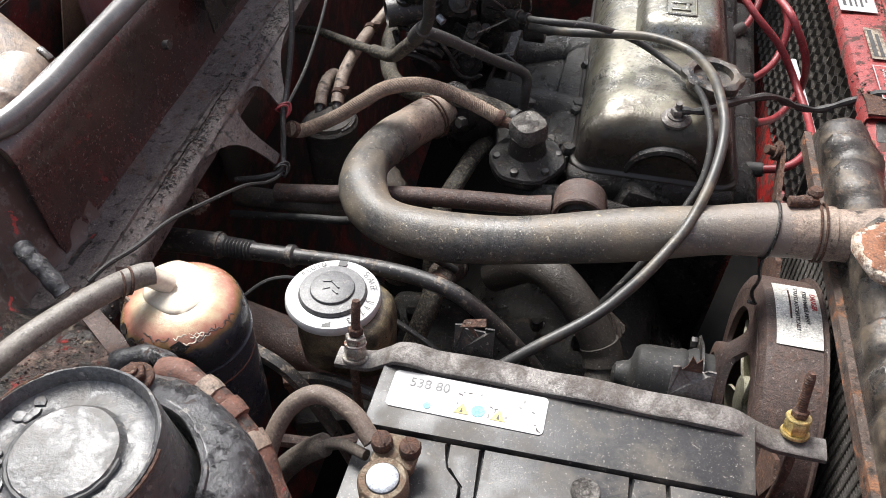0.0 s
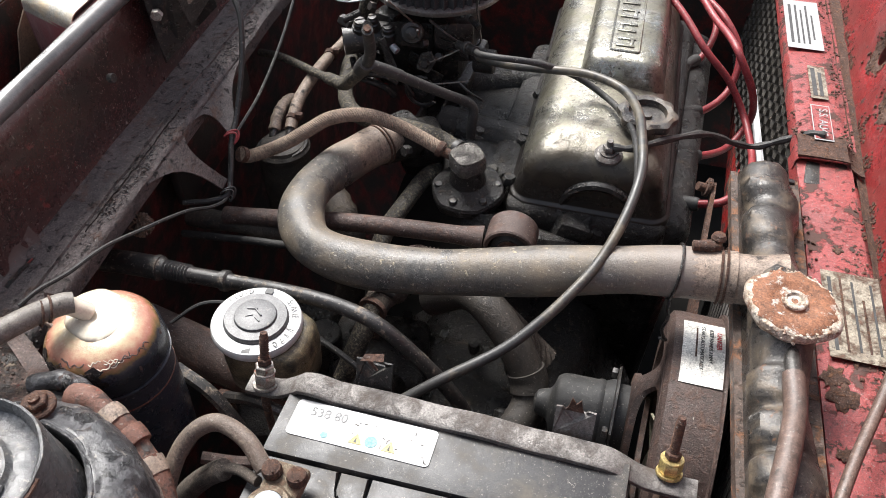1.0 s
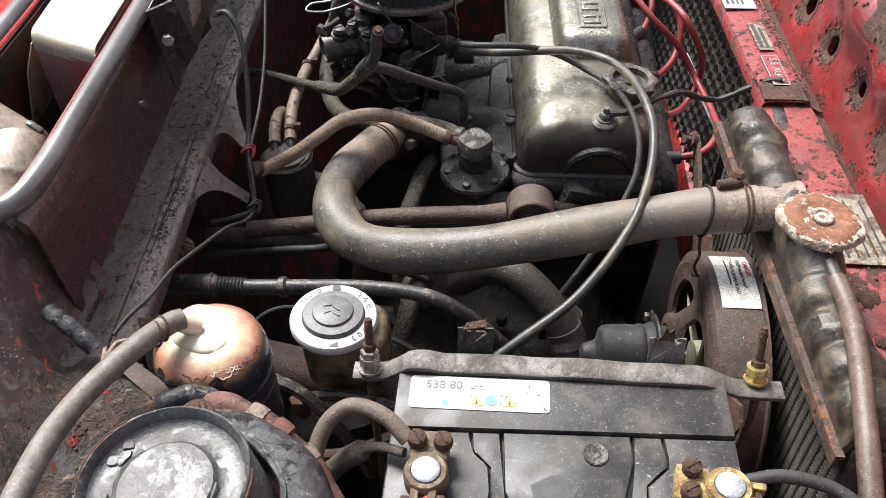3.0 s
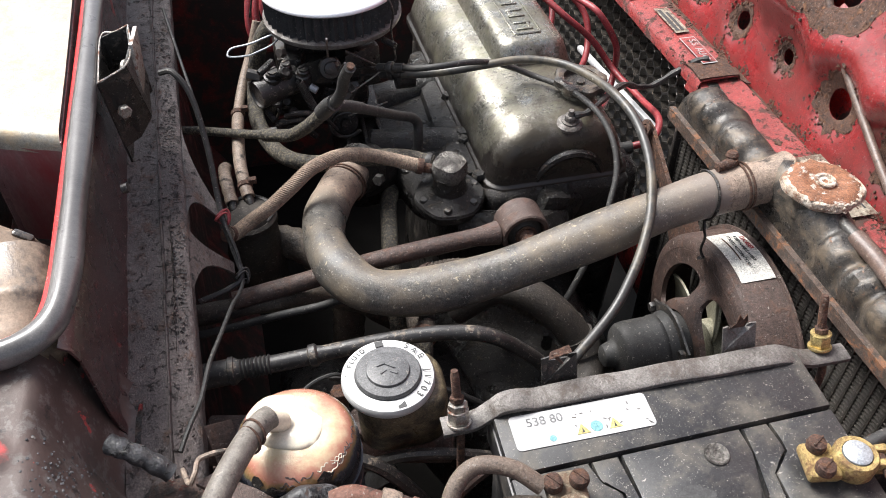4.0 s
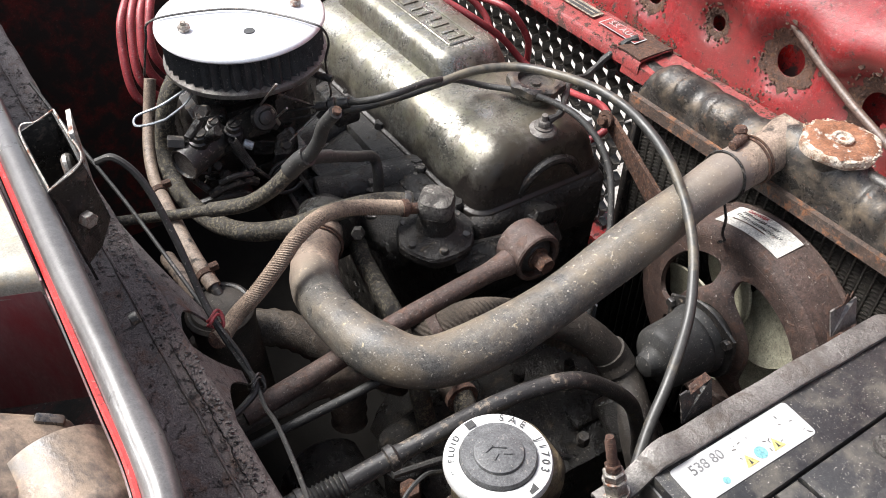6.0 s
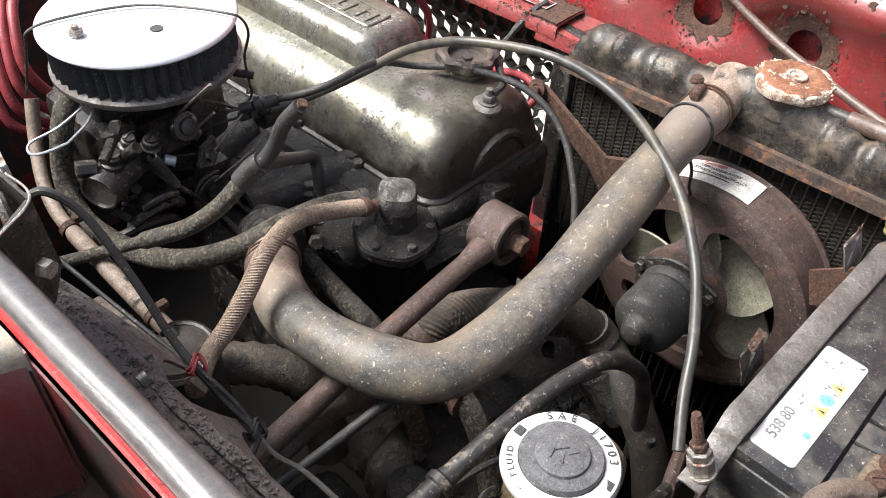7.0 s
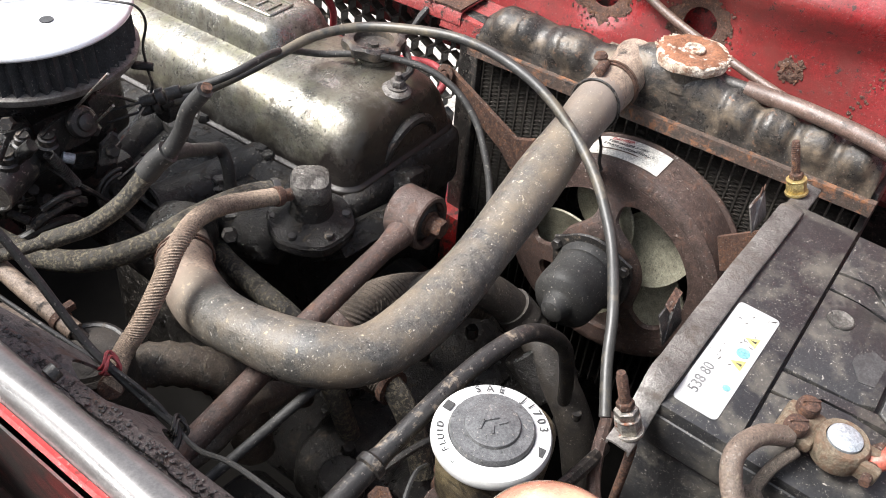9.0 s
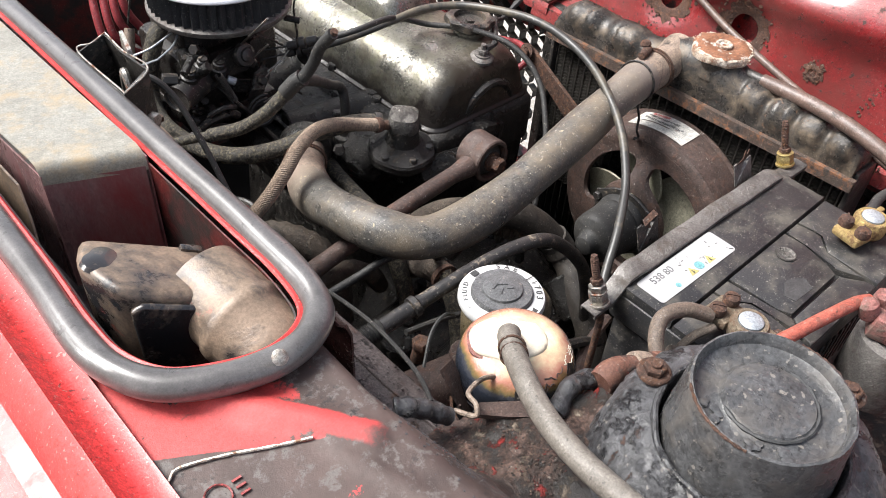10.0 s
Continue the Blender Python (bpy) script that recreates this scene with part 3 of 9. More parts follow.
M_screen = surface("sun_bleached_dashboard", (0.55, 0.3, 0.2), (0.5, 0.27, 0.18), (0.6, 0.8), scale=6, bump=0.1)

glass = bpy.data.materials.new("windscreen_glass")
glass.use_nodes = True
gb = glass.node_tree.nodes["Principled BSDF"]
gb.inputs["Transmission Weight"].default_value, gb.inputs["Roughness"].default_value, gb.inputs["IOR"].default_value = 1.0, 0.02, 1.45
M_glass = glass


# ---- ground and car body ----
bm = bmesh.new()
strip(bm, [[(x, y, 0.0) for x in (-200, -20, -4, 4, 20, 200)] for y in (-200, -20, -4, 4, 20, 200)])
solo("ground", bm, M_ground, (0, 0, 0), "pale dusty concrete ground under the car", "ground", kind="structure")

DRIFT = -0.052


def dx(y):
    """The car's own axis leans a little against the y axis."""
    return DRIFT * (y - 0.44)


body = thing("car_body", (-0.1, 0.6, 0.05), "worn red car body shell round an open engine bay", "car body")


def rail(name, prof, ys, mat, label="", thick=0.0015, wave=0.0):
    """A pressed sheet: an (x, z) profile carried along y."""
    bm = bmesh.new()
    rows = []
    for y in ys:
        rows.append([(x + dx(y) + wave * nz(x, y, z, 30), y, z + wave * nz(z, x, y, 24)) for x, z in prof])
    strip(bm, rows)
    thicken(bm, thick)
    return part(name, bm, mat, body, label)


def span(a, b, n):
    return [a + (b - a) * i / n for i in range(n + 1)]


rail("cowl_wall", [(-0.376, 0.8685), (-0.3705, 0.864), (-0.367, 0.853), (-0.366, 0.835), (-0.3652, 0.8), (-0.364, 0.782), (-0.3615, 0.7755)], span(0.34, 1.4, 52), M_cowlwall,
     "black wall streaked with red paint", wave=0.001)
rail("cowl_shelf", [(-0.363, 0.7755), (-0.359, 0.7735), (-0.348, 0.7725), (-0.336, 0.772), (-0.3352, 0.7735), (-0.3342, 0.7736), (-0.3335, 0.7712), (-0.325, 0.7705), (-0.3185, 0.7695), (-0.3155, 0.7665), (-0.3148, 0.761), (-0.3152, 0.752)],
     span(0.27, 1.4, 110), M_shelf, "dust-caked steel shelf with a split seam", wave=0.0012)
random.seed(41)
for y0, y1, xo in ((0.40, 0.57, -0.3275),):
    bm = bmesh.new()
    rows = []
    n = 60
    for i in range(n + 1):
        y = y0 + (y1 - y0) * i / n
        w = 0.0006 * math.sin(math.pi * i / n) * random.uniform(0.3, 1.6)
        x = xo + dx(y) + 0.003 * nz(y, 0, xo, 40) + 0.0005 * random.uniform(-1, 1)
        rows.append([(x - w, y, 0.7735), (x + w * 0.2, y, 0.7745 + 0.0006 * random.random()), (x + w, y, 0.7734)])
    strip(bm, rows)
    part("split_seam", bm, M_black, body, "ragged black split in the sealant")
    bm = bmesh.new()
    for k in range(26):
        y = random.uniform(y0, y1)
        w = random.uniform(0.0005, 0.0016)
        lathe(bm, [(w, 0), (w * 0.8, w * 0.45), (0, w * 0.6)], (xo + dx(y) + random.gauss(0, 0.003), y, 0.7725), (0, 0, 1), 7, wob=lambda j, a, q=k: 1 + 0.6 * nz(math.cos(a) * 2, math.sin(a) * 2, q * 2.7, 1))
    tagged(part("sealant_crumb", bm, M_shelf, body), kind="stuff")
random.seed(43)
bm = bmesh.new()
for k in range(1100):
    y = random.uniform(0.42, 0.9)
    w = random.uniform(0.0005, 0.0016) * (0.6 + 0.6 * abs(nz(y, k % 7, 0, 9)))
    x = -0.3245 + dx(y) + random.gauss(0, 0.0052)
    if x - dx(y) > -0.3175 or x - dx(y) < -0.36:
        continue
    lathe(bm, [(w, 0), (w * 0.8, w * 0.5), (0, w * 0.7)], (x, y, 0.7705), (random.uniform(-0.3, 0.3), random.uniform(-0.3, 0.3), 1), 6, wob=lambda j, a, q=k: 1 + 0.5 * nz(math.cos(a) * 2, math.sin(a) * 2, q * 2.7, 1))
tagged(part("grit", bm, M_grit, body), "dark crusted grit along the shelf", kind="stuff")
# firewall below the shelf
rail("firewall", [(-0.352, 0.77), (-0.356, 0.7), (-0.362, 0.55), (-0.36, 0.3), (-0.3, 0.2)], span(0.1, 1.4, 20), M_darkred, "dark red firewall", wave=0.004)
# webs that hang from the shelf's lip
for ya, yb, pt in ((0.47, 0.545, (-0.292, 0.54, 0.708)), (0.56, 0.70, (-0.299, 0.585, 0.735))):
    bm = bmesh.new()
    a = Vector((-0.3155 + dx(ya), ya, 0.764))
    b = Vector((-0.3155 + dx(yb), yb, 0.764))
    p = Vector(pt)
    out = []
    for i in range(9):
        t = i / 8
        out.append(a.lerp(p, t) + Vector((-0.004, 0.008, 0.012)) * math.sin(math.pi * t))
    out.append(p + Vector((0, 0.012, 0.002)))
    for i in range(9):
        t = i / 8
        out.append((p + Vector((0, 0.012, 0.002))).lerp(b, t) + Vector((-0.003, -0.012, 0.012)) * math.sin(math.pi * t))
    prism(bm, out, (-0.0015, 0, -0.001))
    part("web", bm, M_shelf, body)
# dark red patches of wall behind the webs
bm = bmesh.new()
box(bm, (-0.343, 0.62, 0.715), (0.012, 0.16, 0.085), bevel=0.004)
part("stiffener", bm, M_darkred, body)

# rubber seal round the plenum
SEAL = [(-0.3965, 1.36, 0.874), (-0.39, 1.1, 0.874), (-0.383, 0.85, 0.874), (-0.3775, 0.69, 0.874), (-0.373, 0.54, 0.8745), (-0.37, 0.44, 0.8745), (-0.3688, 0.39, 0.8745), (-0.3733, 0.3565, 0.8735), (-0.388, 0.3412, 0.873),
        (-0.412, 0.3362, 0.873), (-0.44, 0.342, 0.875), (-0.467, 0.3575, 0.876), (-0.4815, 0.384, 0.8765), (-0.485, 0.418, 0.876), (-0.484, 0.48, 0.875), (-0.486, 0.65, 0.874), (-0.494, 0.9, 0.872), (-0.512, 1.36, 0.87)]
seal_path = smooth_path(SEAL, 6)
bm = bmesh.new()
sweep(bm, seal_path, 0.0086, seg=16, raw=True, shape=lambda i, k: 1.0 + 0.05 * math.sin(i * 0.6) * math.cos(k))
seal = solo("rubber_seal", bm, M_seal, (-0.38, 0.6, 0.87), "shiny grey rubber seal along the rim of the cowl", "seal")
bm = bmesh.new()
lathe(bm, [(0.004, 0), (0.0046, 0.001), (0.003, 0.002), (0.0008, 0.0023)], (-0.4155, 0.3282, 0.8862), (0, -0.6, 0.8), 10)
part("clip", bm, M_steel, seal, "small plated clip")
bm = bmesh.new()
lipp = []
for i, q in enumerate(seal_path):
    d = seal_path[min(i + 1, len(seal_path) - 1)] - seal_path[max(i - 1, 0)]
    lipp.append(q + Vector((d.y, -d.x, 0)).normalized() * 0.0098)
sweep(bm, lipp, 0.0019, seg=6, raw=True)
part("plenum_lip", bm, M_redclean, body, "thin red sheet edge inside the seal")
# red lip under the seal
bm = bmesh.new()
rows = []
for off, z in ((-0.0125, -0.004), (-0.0118, -0.012), (-0.0108, -0.04), (-0.008, -0.09), (-0.004, -0.14)):
    row = []
    for i, p in enumerate(seal_path):
        d = seal_path[min(i + 1, len(seal_path) - 1)] - seal_path[max(i - 1, 0)]
        nrm = Vector((d.y, -d.x, 0)).normalized()
        row.append(p + nrm * -off + Vector((0, 0, z)))
    rows.append(row)
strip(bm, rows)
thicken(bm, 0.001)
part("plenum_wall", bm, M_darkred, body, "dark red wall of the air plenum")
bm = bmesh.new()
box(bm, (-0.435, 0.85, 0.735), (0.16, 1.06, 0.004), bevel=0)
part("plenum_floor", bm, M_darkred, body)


def inside(x, y):
    hit = False
    n = len(seal_path)
    for i in range(n):
        a, b = seal_path[i], seal_path[(i + 1) % n]
        if (a.y > y) != (b.y > y) and x < (b.x - a.x) * (y - a.y) / (b.y - a.y) + a.x:
            hit = not hit
    return hit


def step(a, b, v):
    t = max(0.0, min(1.0, (v - a) / (b - a)))
    return t * t * (3 - 2 * t)


def cowl_z(x, y):
    """Height of the cowl's corner and the inner wing beside it."""
    edge = -0.352 + 0.10 * max(0.0, 0.30 - y)
    top = 0.863 - 0.06 * max(0, 0.3 - y) - 0.16 * max(0, -0.505 - x)
    low = 0.787 + 0.006 * nz(x, y, 0, 35) + 0.003 * nz(x, y, 3, 90)
    near = step(0.24, 0.31, y)
    low += (0.773 - 0.787) * near
    t = step(edge - 0.034, edge + 0.022 - 0.023 * near, x + 0.006 * (1 - near) * nz(x, y, 1, 14))
    z = top * (1 - t) + low * t
    # pressed rib that runs from the seal to the edge
    a, b = Vector((-0.447, 0.343)), Vector((-0.397, 0.2755))
    u = max(0, min(1, (Vector((x, y)) - a).dot(b - a) / (b - a).length_squared))
    d = (Vector((x, y)) - (a + (b - a) * u)).length
    z += 0.005 * math.exp(-(d / 0.0072) ** 3) * (1 - t)
    # second, fainter rib that runs down to the front
    d = abs((x + 0.418) * 0.93 + (y - 0.285) * 0.37)
    z += 0.0022 * math.exp(-(d / 0.004) ** 2) * (1 - t) * step(0.295, 0.275, y)
    return z


bm = bmesh.new()
N = 0.004
grid = {}
nx, ny = int(0.319 / N), int(0.62 / N)
for i in range(nx + 1):
    for j in range(ny + 1):
        x, y = -0.504 + i * N, -0.18 + j * N
        grid[i, j] = bm.verts.new((x, y, cowl_z(x, y)))
for i in range(nx):
    for j in range(ny):
        x, y = -0.504 + (i + 0.5) * N, -0.18 + (j + 0.5) * N
        if inside(x, y) or (x > -0.376 and y > 0.385) or (x > -0.35 and y > min(0.30, 0.262 - 0.6 * (x + 0.25))):
            continue
        bm.faces.new((grid[i, j], grid[i + 1, j], grid[i + 1, j + 1], grid[i, j + 1]))
loose = [v for v in bm.verts if not v.link_faces]
bmesh.ops.delete(bm, geom=loose, context="VERTS")
# split into painted corner and grimy inner wing
wing = bm.copy()
bmesh.ops.delete(bm, geom=[f for f in bm.faces if f.calc_center_median().x > -0.352 + 0.1 * max(0, 0.3 - f.calc_center_median().y)], context="FACES")
bmesh.ops.delete(wing, geom=[f for f in wing.faces if f.calc_center_median().x <= -0.352 + 0.1 * max(0, 0.3 - f.calc_center_median().y)], context="FACES")
part("cowl_corner", bm, M_corner, body, "scraped red cowl corner with black grime", sharp=60)
part("inner_wing", wing, M_apron, body, "dirt-crusted inner wing", sharp=60)
# outer strip of cowl along the windscreen
bm = bmesh.new()
rows = []
for y in span(-0.18, 1.4, 40):
    x0 = -0.4925 - 0.02 * (y - 0.42)
    rows.append([(x0 + 0.002, y, 0.868), (x0 - 0.006, y, 0.866), (x0 - 0.012, y, 0.868), (x0 - 0.0205, y, 0.878), (x0 - 0.029, y, 0.872), (x0 - 0.037, y, 0.857), (x0 - 0.052, y, 0.8525), (x0 - 0.085, y, 0.8515)])
strip(bm, rows)
thicken(bm, 0.0015)
part("cowl_top", bm, M_redclean, body, "bright red cowl edge")
# dashboard and glass beyond the cowl
bm = bmesh.new()
box(bm, (-0.738, 0.45, 0.797), (0.402, 1.7, 0.1), bevel=0.02)
solo("dashboard", bm, M_screen, (-0.75, 0.6, 0.76), "sun-bleached tan dashboard top behind the cowl", "dashboard")
bm = bmesh.new()
prism(bm, [(-0.532, -0.3, 0.854), (-0.55, 1.3, 0.854), (-0.95, 1.25, 1.3), (-0.95, -0.2, 1.3)], (-0.003, 0, -0.004))
ws = solo("windscreen", bm, M_glass, (-0.548, 0.6, 0.856), "raked clear windscreen behind the cowl", "windscreen")
ws.visible_shadow = False
# printed panel outline on the corner
bm = bmesh.new()
pl = smooth_path([(-0.497, 0.288, 0), (-0.491, 0.309, 0), (-0.486, 0.3155, 0), (-0.48, 0.3175, 0), (-0.46, 0.31, 0), (-0.441, 0.3005, 0), (-0.422, 0.292, 0)], 5)
pl = [Vector((p.x, p.y, cowl_z(p.x, p.y) + 0.0015)) for p in pl]
sweep(bm, pl, lambda t: 0.0008 * (0.7 + 0.5 * abs(math.sin(t * 40))), seg=5, raw=True)
part("sticker_edge", bm, M_foil, body, "torn cream edge of a sticker")
bm = bmesh.new()
ring = [Vector((-0.474 + 0.0065 * math.cos(a), 0.293 + 0.0065 * math.sin(a), 0)) for a in span(0, 2 * math.pi, 24)]
ring = [Vector((p.x, p.y, cowl_z(p.x, p.y) + 0.0012)) for p in ring]
sweep(bm, ring, 0.0006, seg=5, raw=True)
for k in range(3):
    y0 = 0.296 - k * 0.004
    box(bm, (-0.4625, y0, cowl_z(-0.4625, y0) + 0.001), (0.005, 0.0012, 0.0008), bevel=0)
part("sticker_print", bm, M_redslam, body)

# right-hand wing behind the wheel arch, front corner
bm = bmesh.new()
strip(bm, [[(x, y, 0.78 - 0.25 * step(-0.16, -0.13, x)) for x in span(-0.19, 0.32, 30)] for y in span(-0.18, 0.17, 12)])
thicken(bm, 0.0015)
part("wheel_arch", bm, M_apron, body)
bm = bmesh.new()
strip(bm, [[(-0.19 + 0.52 * t, 0.165 - 0.01 * math.sin(t * 9), z) for t in span(0, 1, 20)] for z in span(0.2, 0.6, 8)])
part("apron_side", bm, M_black, body)
bm = bmesh.new()
strip(bm, [[(x, 1.34, z) for x in span(-0.48, 0.3, 12)] for z in span(0.15, 0.8, 8)])
thicken(bm, 0.0015)
part("far_apron", bm, M_darkred, body)
# added floor that closes the bay below, coloured as the shade down there
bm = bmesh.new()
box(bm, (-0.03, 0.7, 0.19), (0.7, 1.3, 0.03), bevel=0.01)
part("bay_floor_shade", bm, M_bayshade, body)

# outer wings that close the bay on both sides
for y0, y1 in ((-0.18, -0.26), (1.4, 1.46)):
    bm = bmesh.new()
    rows = []
    for x in span(-0.54, 0.34, 20):
        drop = 0.012 * math.sin((x + 0.54) / 0.88 * math.pi)
        row = [(x, y0, 0.80 + drop), (x, y0 + 0.6 * (y1 - y0), 0.795 + drop), (x, y1, 0.76 + drop)]
        arch = math.sqrt(max(0.0, 0.3 ** 2 - (x + 0.1) ** 2))
        foot = max(0.22, 0.25 + arch)
        row += [(x, y1, z) for z in span(0.7, foot, 5)]
        rows.append(row)
    strip(bm, rows)
    thicken(bm, 0.0015)
    part("outer_wing", bm, M_redclean, body, "plain red outer wing")

# slam panel above the grille


def slam(name, prof, ys, mat, label="", wave=0.0008):
    bm = bmesh.new()
    rows = []
    for y in ys:
        o = -0.062 * (y - 0.757)
        rows.append([(x + o + wave * nz(x, y, z, 40), y, z + wave * nz(z, x, y, 33)) for x, z in prof])
    strip(bm, rows)
    thicken(bm, 0.0015)
    return part(name, bm, mat, body, label)


slam("slam_panel", [(0.2245, 0.703), (0.2218, 0.705), (0.2225, 0.7155), (0.2255, 0.7195), (0.236, 0.7205), (0.262, 0.7215), (0.2685, 0.7205), (0.2705, 0.715), (0.272, 0.706), (0.285, 0.7045), (0.29, 0.69), (0.295, 0.63)],
     span(0.715, 1.35, 60), M_redslam, "chipped red slam panel with faded stickers")
slam("slam_panel", [(0.2235, 0.695), (0.2215, 0.697), (0.224, 0.713), (0.236, 0.7145), (0.266, 0.7155), (0.273, 0.7145), (0.2755, 0.708), (0.277, 0.7), (0.288, 0.698), (0.294, 0.63)],
     span(0.08, 0.74, 60), M_redslam, "rust-scabbed red slam panel")
# rusty bracket across the slam panel, and the gutter in front of it
slam("bracket", [(0.224, 0.7185), (0.2235, 0.7215), (0.236, 0.722), (0.262, 0.723), (0.27, 0.7217), (0.2735, 0.7145), (0.283, 0.7085), (0.288, 0.7075)], span(0.716, 0.75, 12), M_rust, "rust-eaten seam bracket", wave=0.0016)
slam("gutter", [(0.281, 0.7055), (0.287, 0.7015), (0.297, 0.7005), (0.318, 0.703)], span(0.1, 1.36, 60), M_rust, "rusty gutter between slam panel and hood", wave=0.0016)
# crusts of rust on the slam panel
random.seed(7)
for k in range(15):
    y = random.uniform(0.3, 0.74)
    x = random.uniform(0.232, 0.272) - 0.062 * (y - 0.757)
    bm = bmesh.new()
    w = random.choice((0.002, 0.003, 0.004, 0.006, 0.009, 0.012))
    lathe(bm, [(w, 0), (w * 0.9, 0.0006), (w * 0.5, 0.0011), (0, 0.0012)], (x, y, 0.7148 + 0.03 * (x - 0.25)), (0, 0, 1), 26, wob=lambda j, a, s=k: 1 + 0.7 * nz(math.cos(a) * 2, math.sin(a) * 2, s * 3.1, 1) + 0.4 * nz(math.cos(a) * 6, math.sin(a) * 6, s * 3.1, 1))
    part("rust_scab", bm, M_rust, body)


def sticker(y0, y1, w0, w1, mat, bars, z=0.7235, frame_col=None):
    """A printed sticker on the slam panel with bars of writing."""
    o = lambda y: -0.062 * (y - 0.757)
    bm = bmesh.new()
    prism(bm, [(w0 + o(y0), y0, z), (w1 + o(y0), y0, z), (w1 + o(y1), y1, z), (w0 + o(y1), y1, z)], (0, 0, 0.0004))
    st = part("sticker", bm, mat, body)
    for a, b, c, d, col in bars:
        bm = bmesh.new()
        ya, yb = y0 + (y1 - y0) * c, y0 + (y1 - y0) * d
        xa, xb = w0 + (w1 - w0) * a, w0 + (w1 - w0) * b
        prism(bm, [(xa + o(ya), ya, z + 0.0004), (xb + o(ya), ya, z + 0.0004), (xb + o(yb), yb, z + 0.0004), (xa + o(yb), yb, z + 0.0004)], (0, 0, 0.0003))
        part("print_bar", bm, col, st)
    return st


sticker(0.905, 1.01, 0.224, 0.262, M_label, [(0.12, 0.2, 0.1, 0.9, M_ink), (0.3, 0.36, 0.1, 0.9, M_ink), (0.45, 0.5, 0.1, 0.8, M_ink), (0.6, 0.66, 0.1, 0.9, M_ink), (0.75, 0.8, 0.2, 0.7, M_ink)])
sticker(0.812, 0.872, 0.2415, 0.2585, M_oldfoil, [(0.15, 0.4, 0.08, 0.92, M_ink), (0.55, 0.75, 0.08, 0.8, M_ink)])
badge = sticker(0.742, 0.8, 0.2395, 0.2575, M_label, [(0.05, 0.95, 0.03, 0.97, M_redslam)])
lettering("S.S. AU48", 0.0115, Matrix.Translation((0.2485, 0.7705, 0.7244)) @ Matrix(((0, 1, 0), (-1, 0.06, 0), (0, 0, 1))).to_4x4(), M_label, badge, depth=0.0002)
sticker(0.478, 0.57, 0.232, 0.277, M_oldfoil, [(0.1, 0.16, 0.08, 0.92, M_ink), (0.3, 0.34, 0.08, 0.92, M_rust), (0.5, 0.54, 0.1, 0.9, M_ink), (0.66, 0.7, 0.1, 0.7, M_rust), (0.82, 0.86, 0.1, 0.9, M_ink)], z=0.718)

# honeycomb grille under the slam panel
bm = bmesh.new()
S = 0.0122
cells = {}


def gpoint(u, v):
    return Vector((0.248 - 0.062 * (u - 0.757) + 0.10 * (v - 0.6), u, v))


made = {}


def gv(u, v, d):
    key = (round(u, 4), round(v, 4), d)
    if key not in made:
        made[key] = bm.verts.new(gpoint(u, v) + Vector((d, 0, 0)))
    return made[key]


walls = bmesh.new()
made_w = {}


def gw(u, v, d):
    key = (round(u, 4), round(v, 4), d)
    if key not in made_w:
        made_w[key] = walls.verts.new(gpoint(u, v) + Vector((d, 0, 0)))
    return made_w[key]


for i in range(31):
    for j in range(14):
        cu, cv = 0.745 + i * S * 1.732 + (j % 2) * S * 0.866, 0.455 + j * S * 1.5
        out = [(cu + S * math.cos(radians(60 * k + 30)), cv + S * math.sin(radians(60 * k + 30))) for k in range(6)]
        inn = [(cu + 0.87 * S * math.cos(radians(60 * k + 30)), cv + 0.87 * S * math.sin(radians(60 * k + 30))) for k in range(6)]
        for k in range(6):
            k2 = (k + 1) % 6
            a, b = out[k], out[k2]
            c, d = inn[k2], inn[k]
            bm.faces.new((gv(*a, 0), gv(*b, 0), gv(*c, 0.0), gv(*d, 0.0)))
            walls.faces.new((gw(*d, 0.0), gw(*c, 0.0), gw(*c, 0.011), gw(*d, 0.011)))
grille = thing("grille", (0.25, 0.95, 0.45), "black plastic honeycomb grille below the slam panel", "grille")
part("rear_face", bm, M_pipe, grille, "black rear edges of the honeycomb")
tagged(part("cell_wall", walls, M_gauze, grille), "dirty black cell walls", kind="stuff")
bm = bmesh.new()
box(bm, (0.241, 0.702, 0.53), (0.016, 0.036, 0.37), (0, 0, -3), bevel=0.003)
part("support_post", bm, M_black, body, "black upright beside the radiator")
bm = bmesh.new()
strip(bm, [[(0.27 - 0.062 * (y - 0.757), y, z) for y in span(0.05, 0.7, 8)] for z in span(0.06, 0.66, 6)])
part("front_panel", bm, M_black, body)
bm = bmesh.new()
box(bm, (0.245, 1.0, 0.4), (0.06, 0.7, 0.11), bevel=0.015)
part("front_valance", bm, M_red, body)
# pale bar behind the grille
bm = bmesh.new()
box(bm, (0.214, 0.9, 0.595), (0.009, 0.26, 0.009), (-6, 0, 3), bevel=0.003)
solo("bumper_bar", bm, M_chrome, (0.2, 0.79, 0.57), "bright metal bar between engine and grille", "bar")

# ---- hood, hinged at the front and standing open ----
hood = thing("hood", (0.29, 0.6, 0.7), "open red hood, rust-bitten on its inner side", "hood")
HUP = Vector((0.27, 0, 0.963))
HN = Vector((-0.963, 0, 0.27))
HOLES = [(0.695, 0.052, 0.0085), (0.60, 0.055, 0.016), (0.497, 0.055, 0.017), (0.79, 0.045, 0.011), (0.88, 0.045, 0.012), (0.66, 0.16, 0.03), (0.46, 0.19, 0.03)]


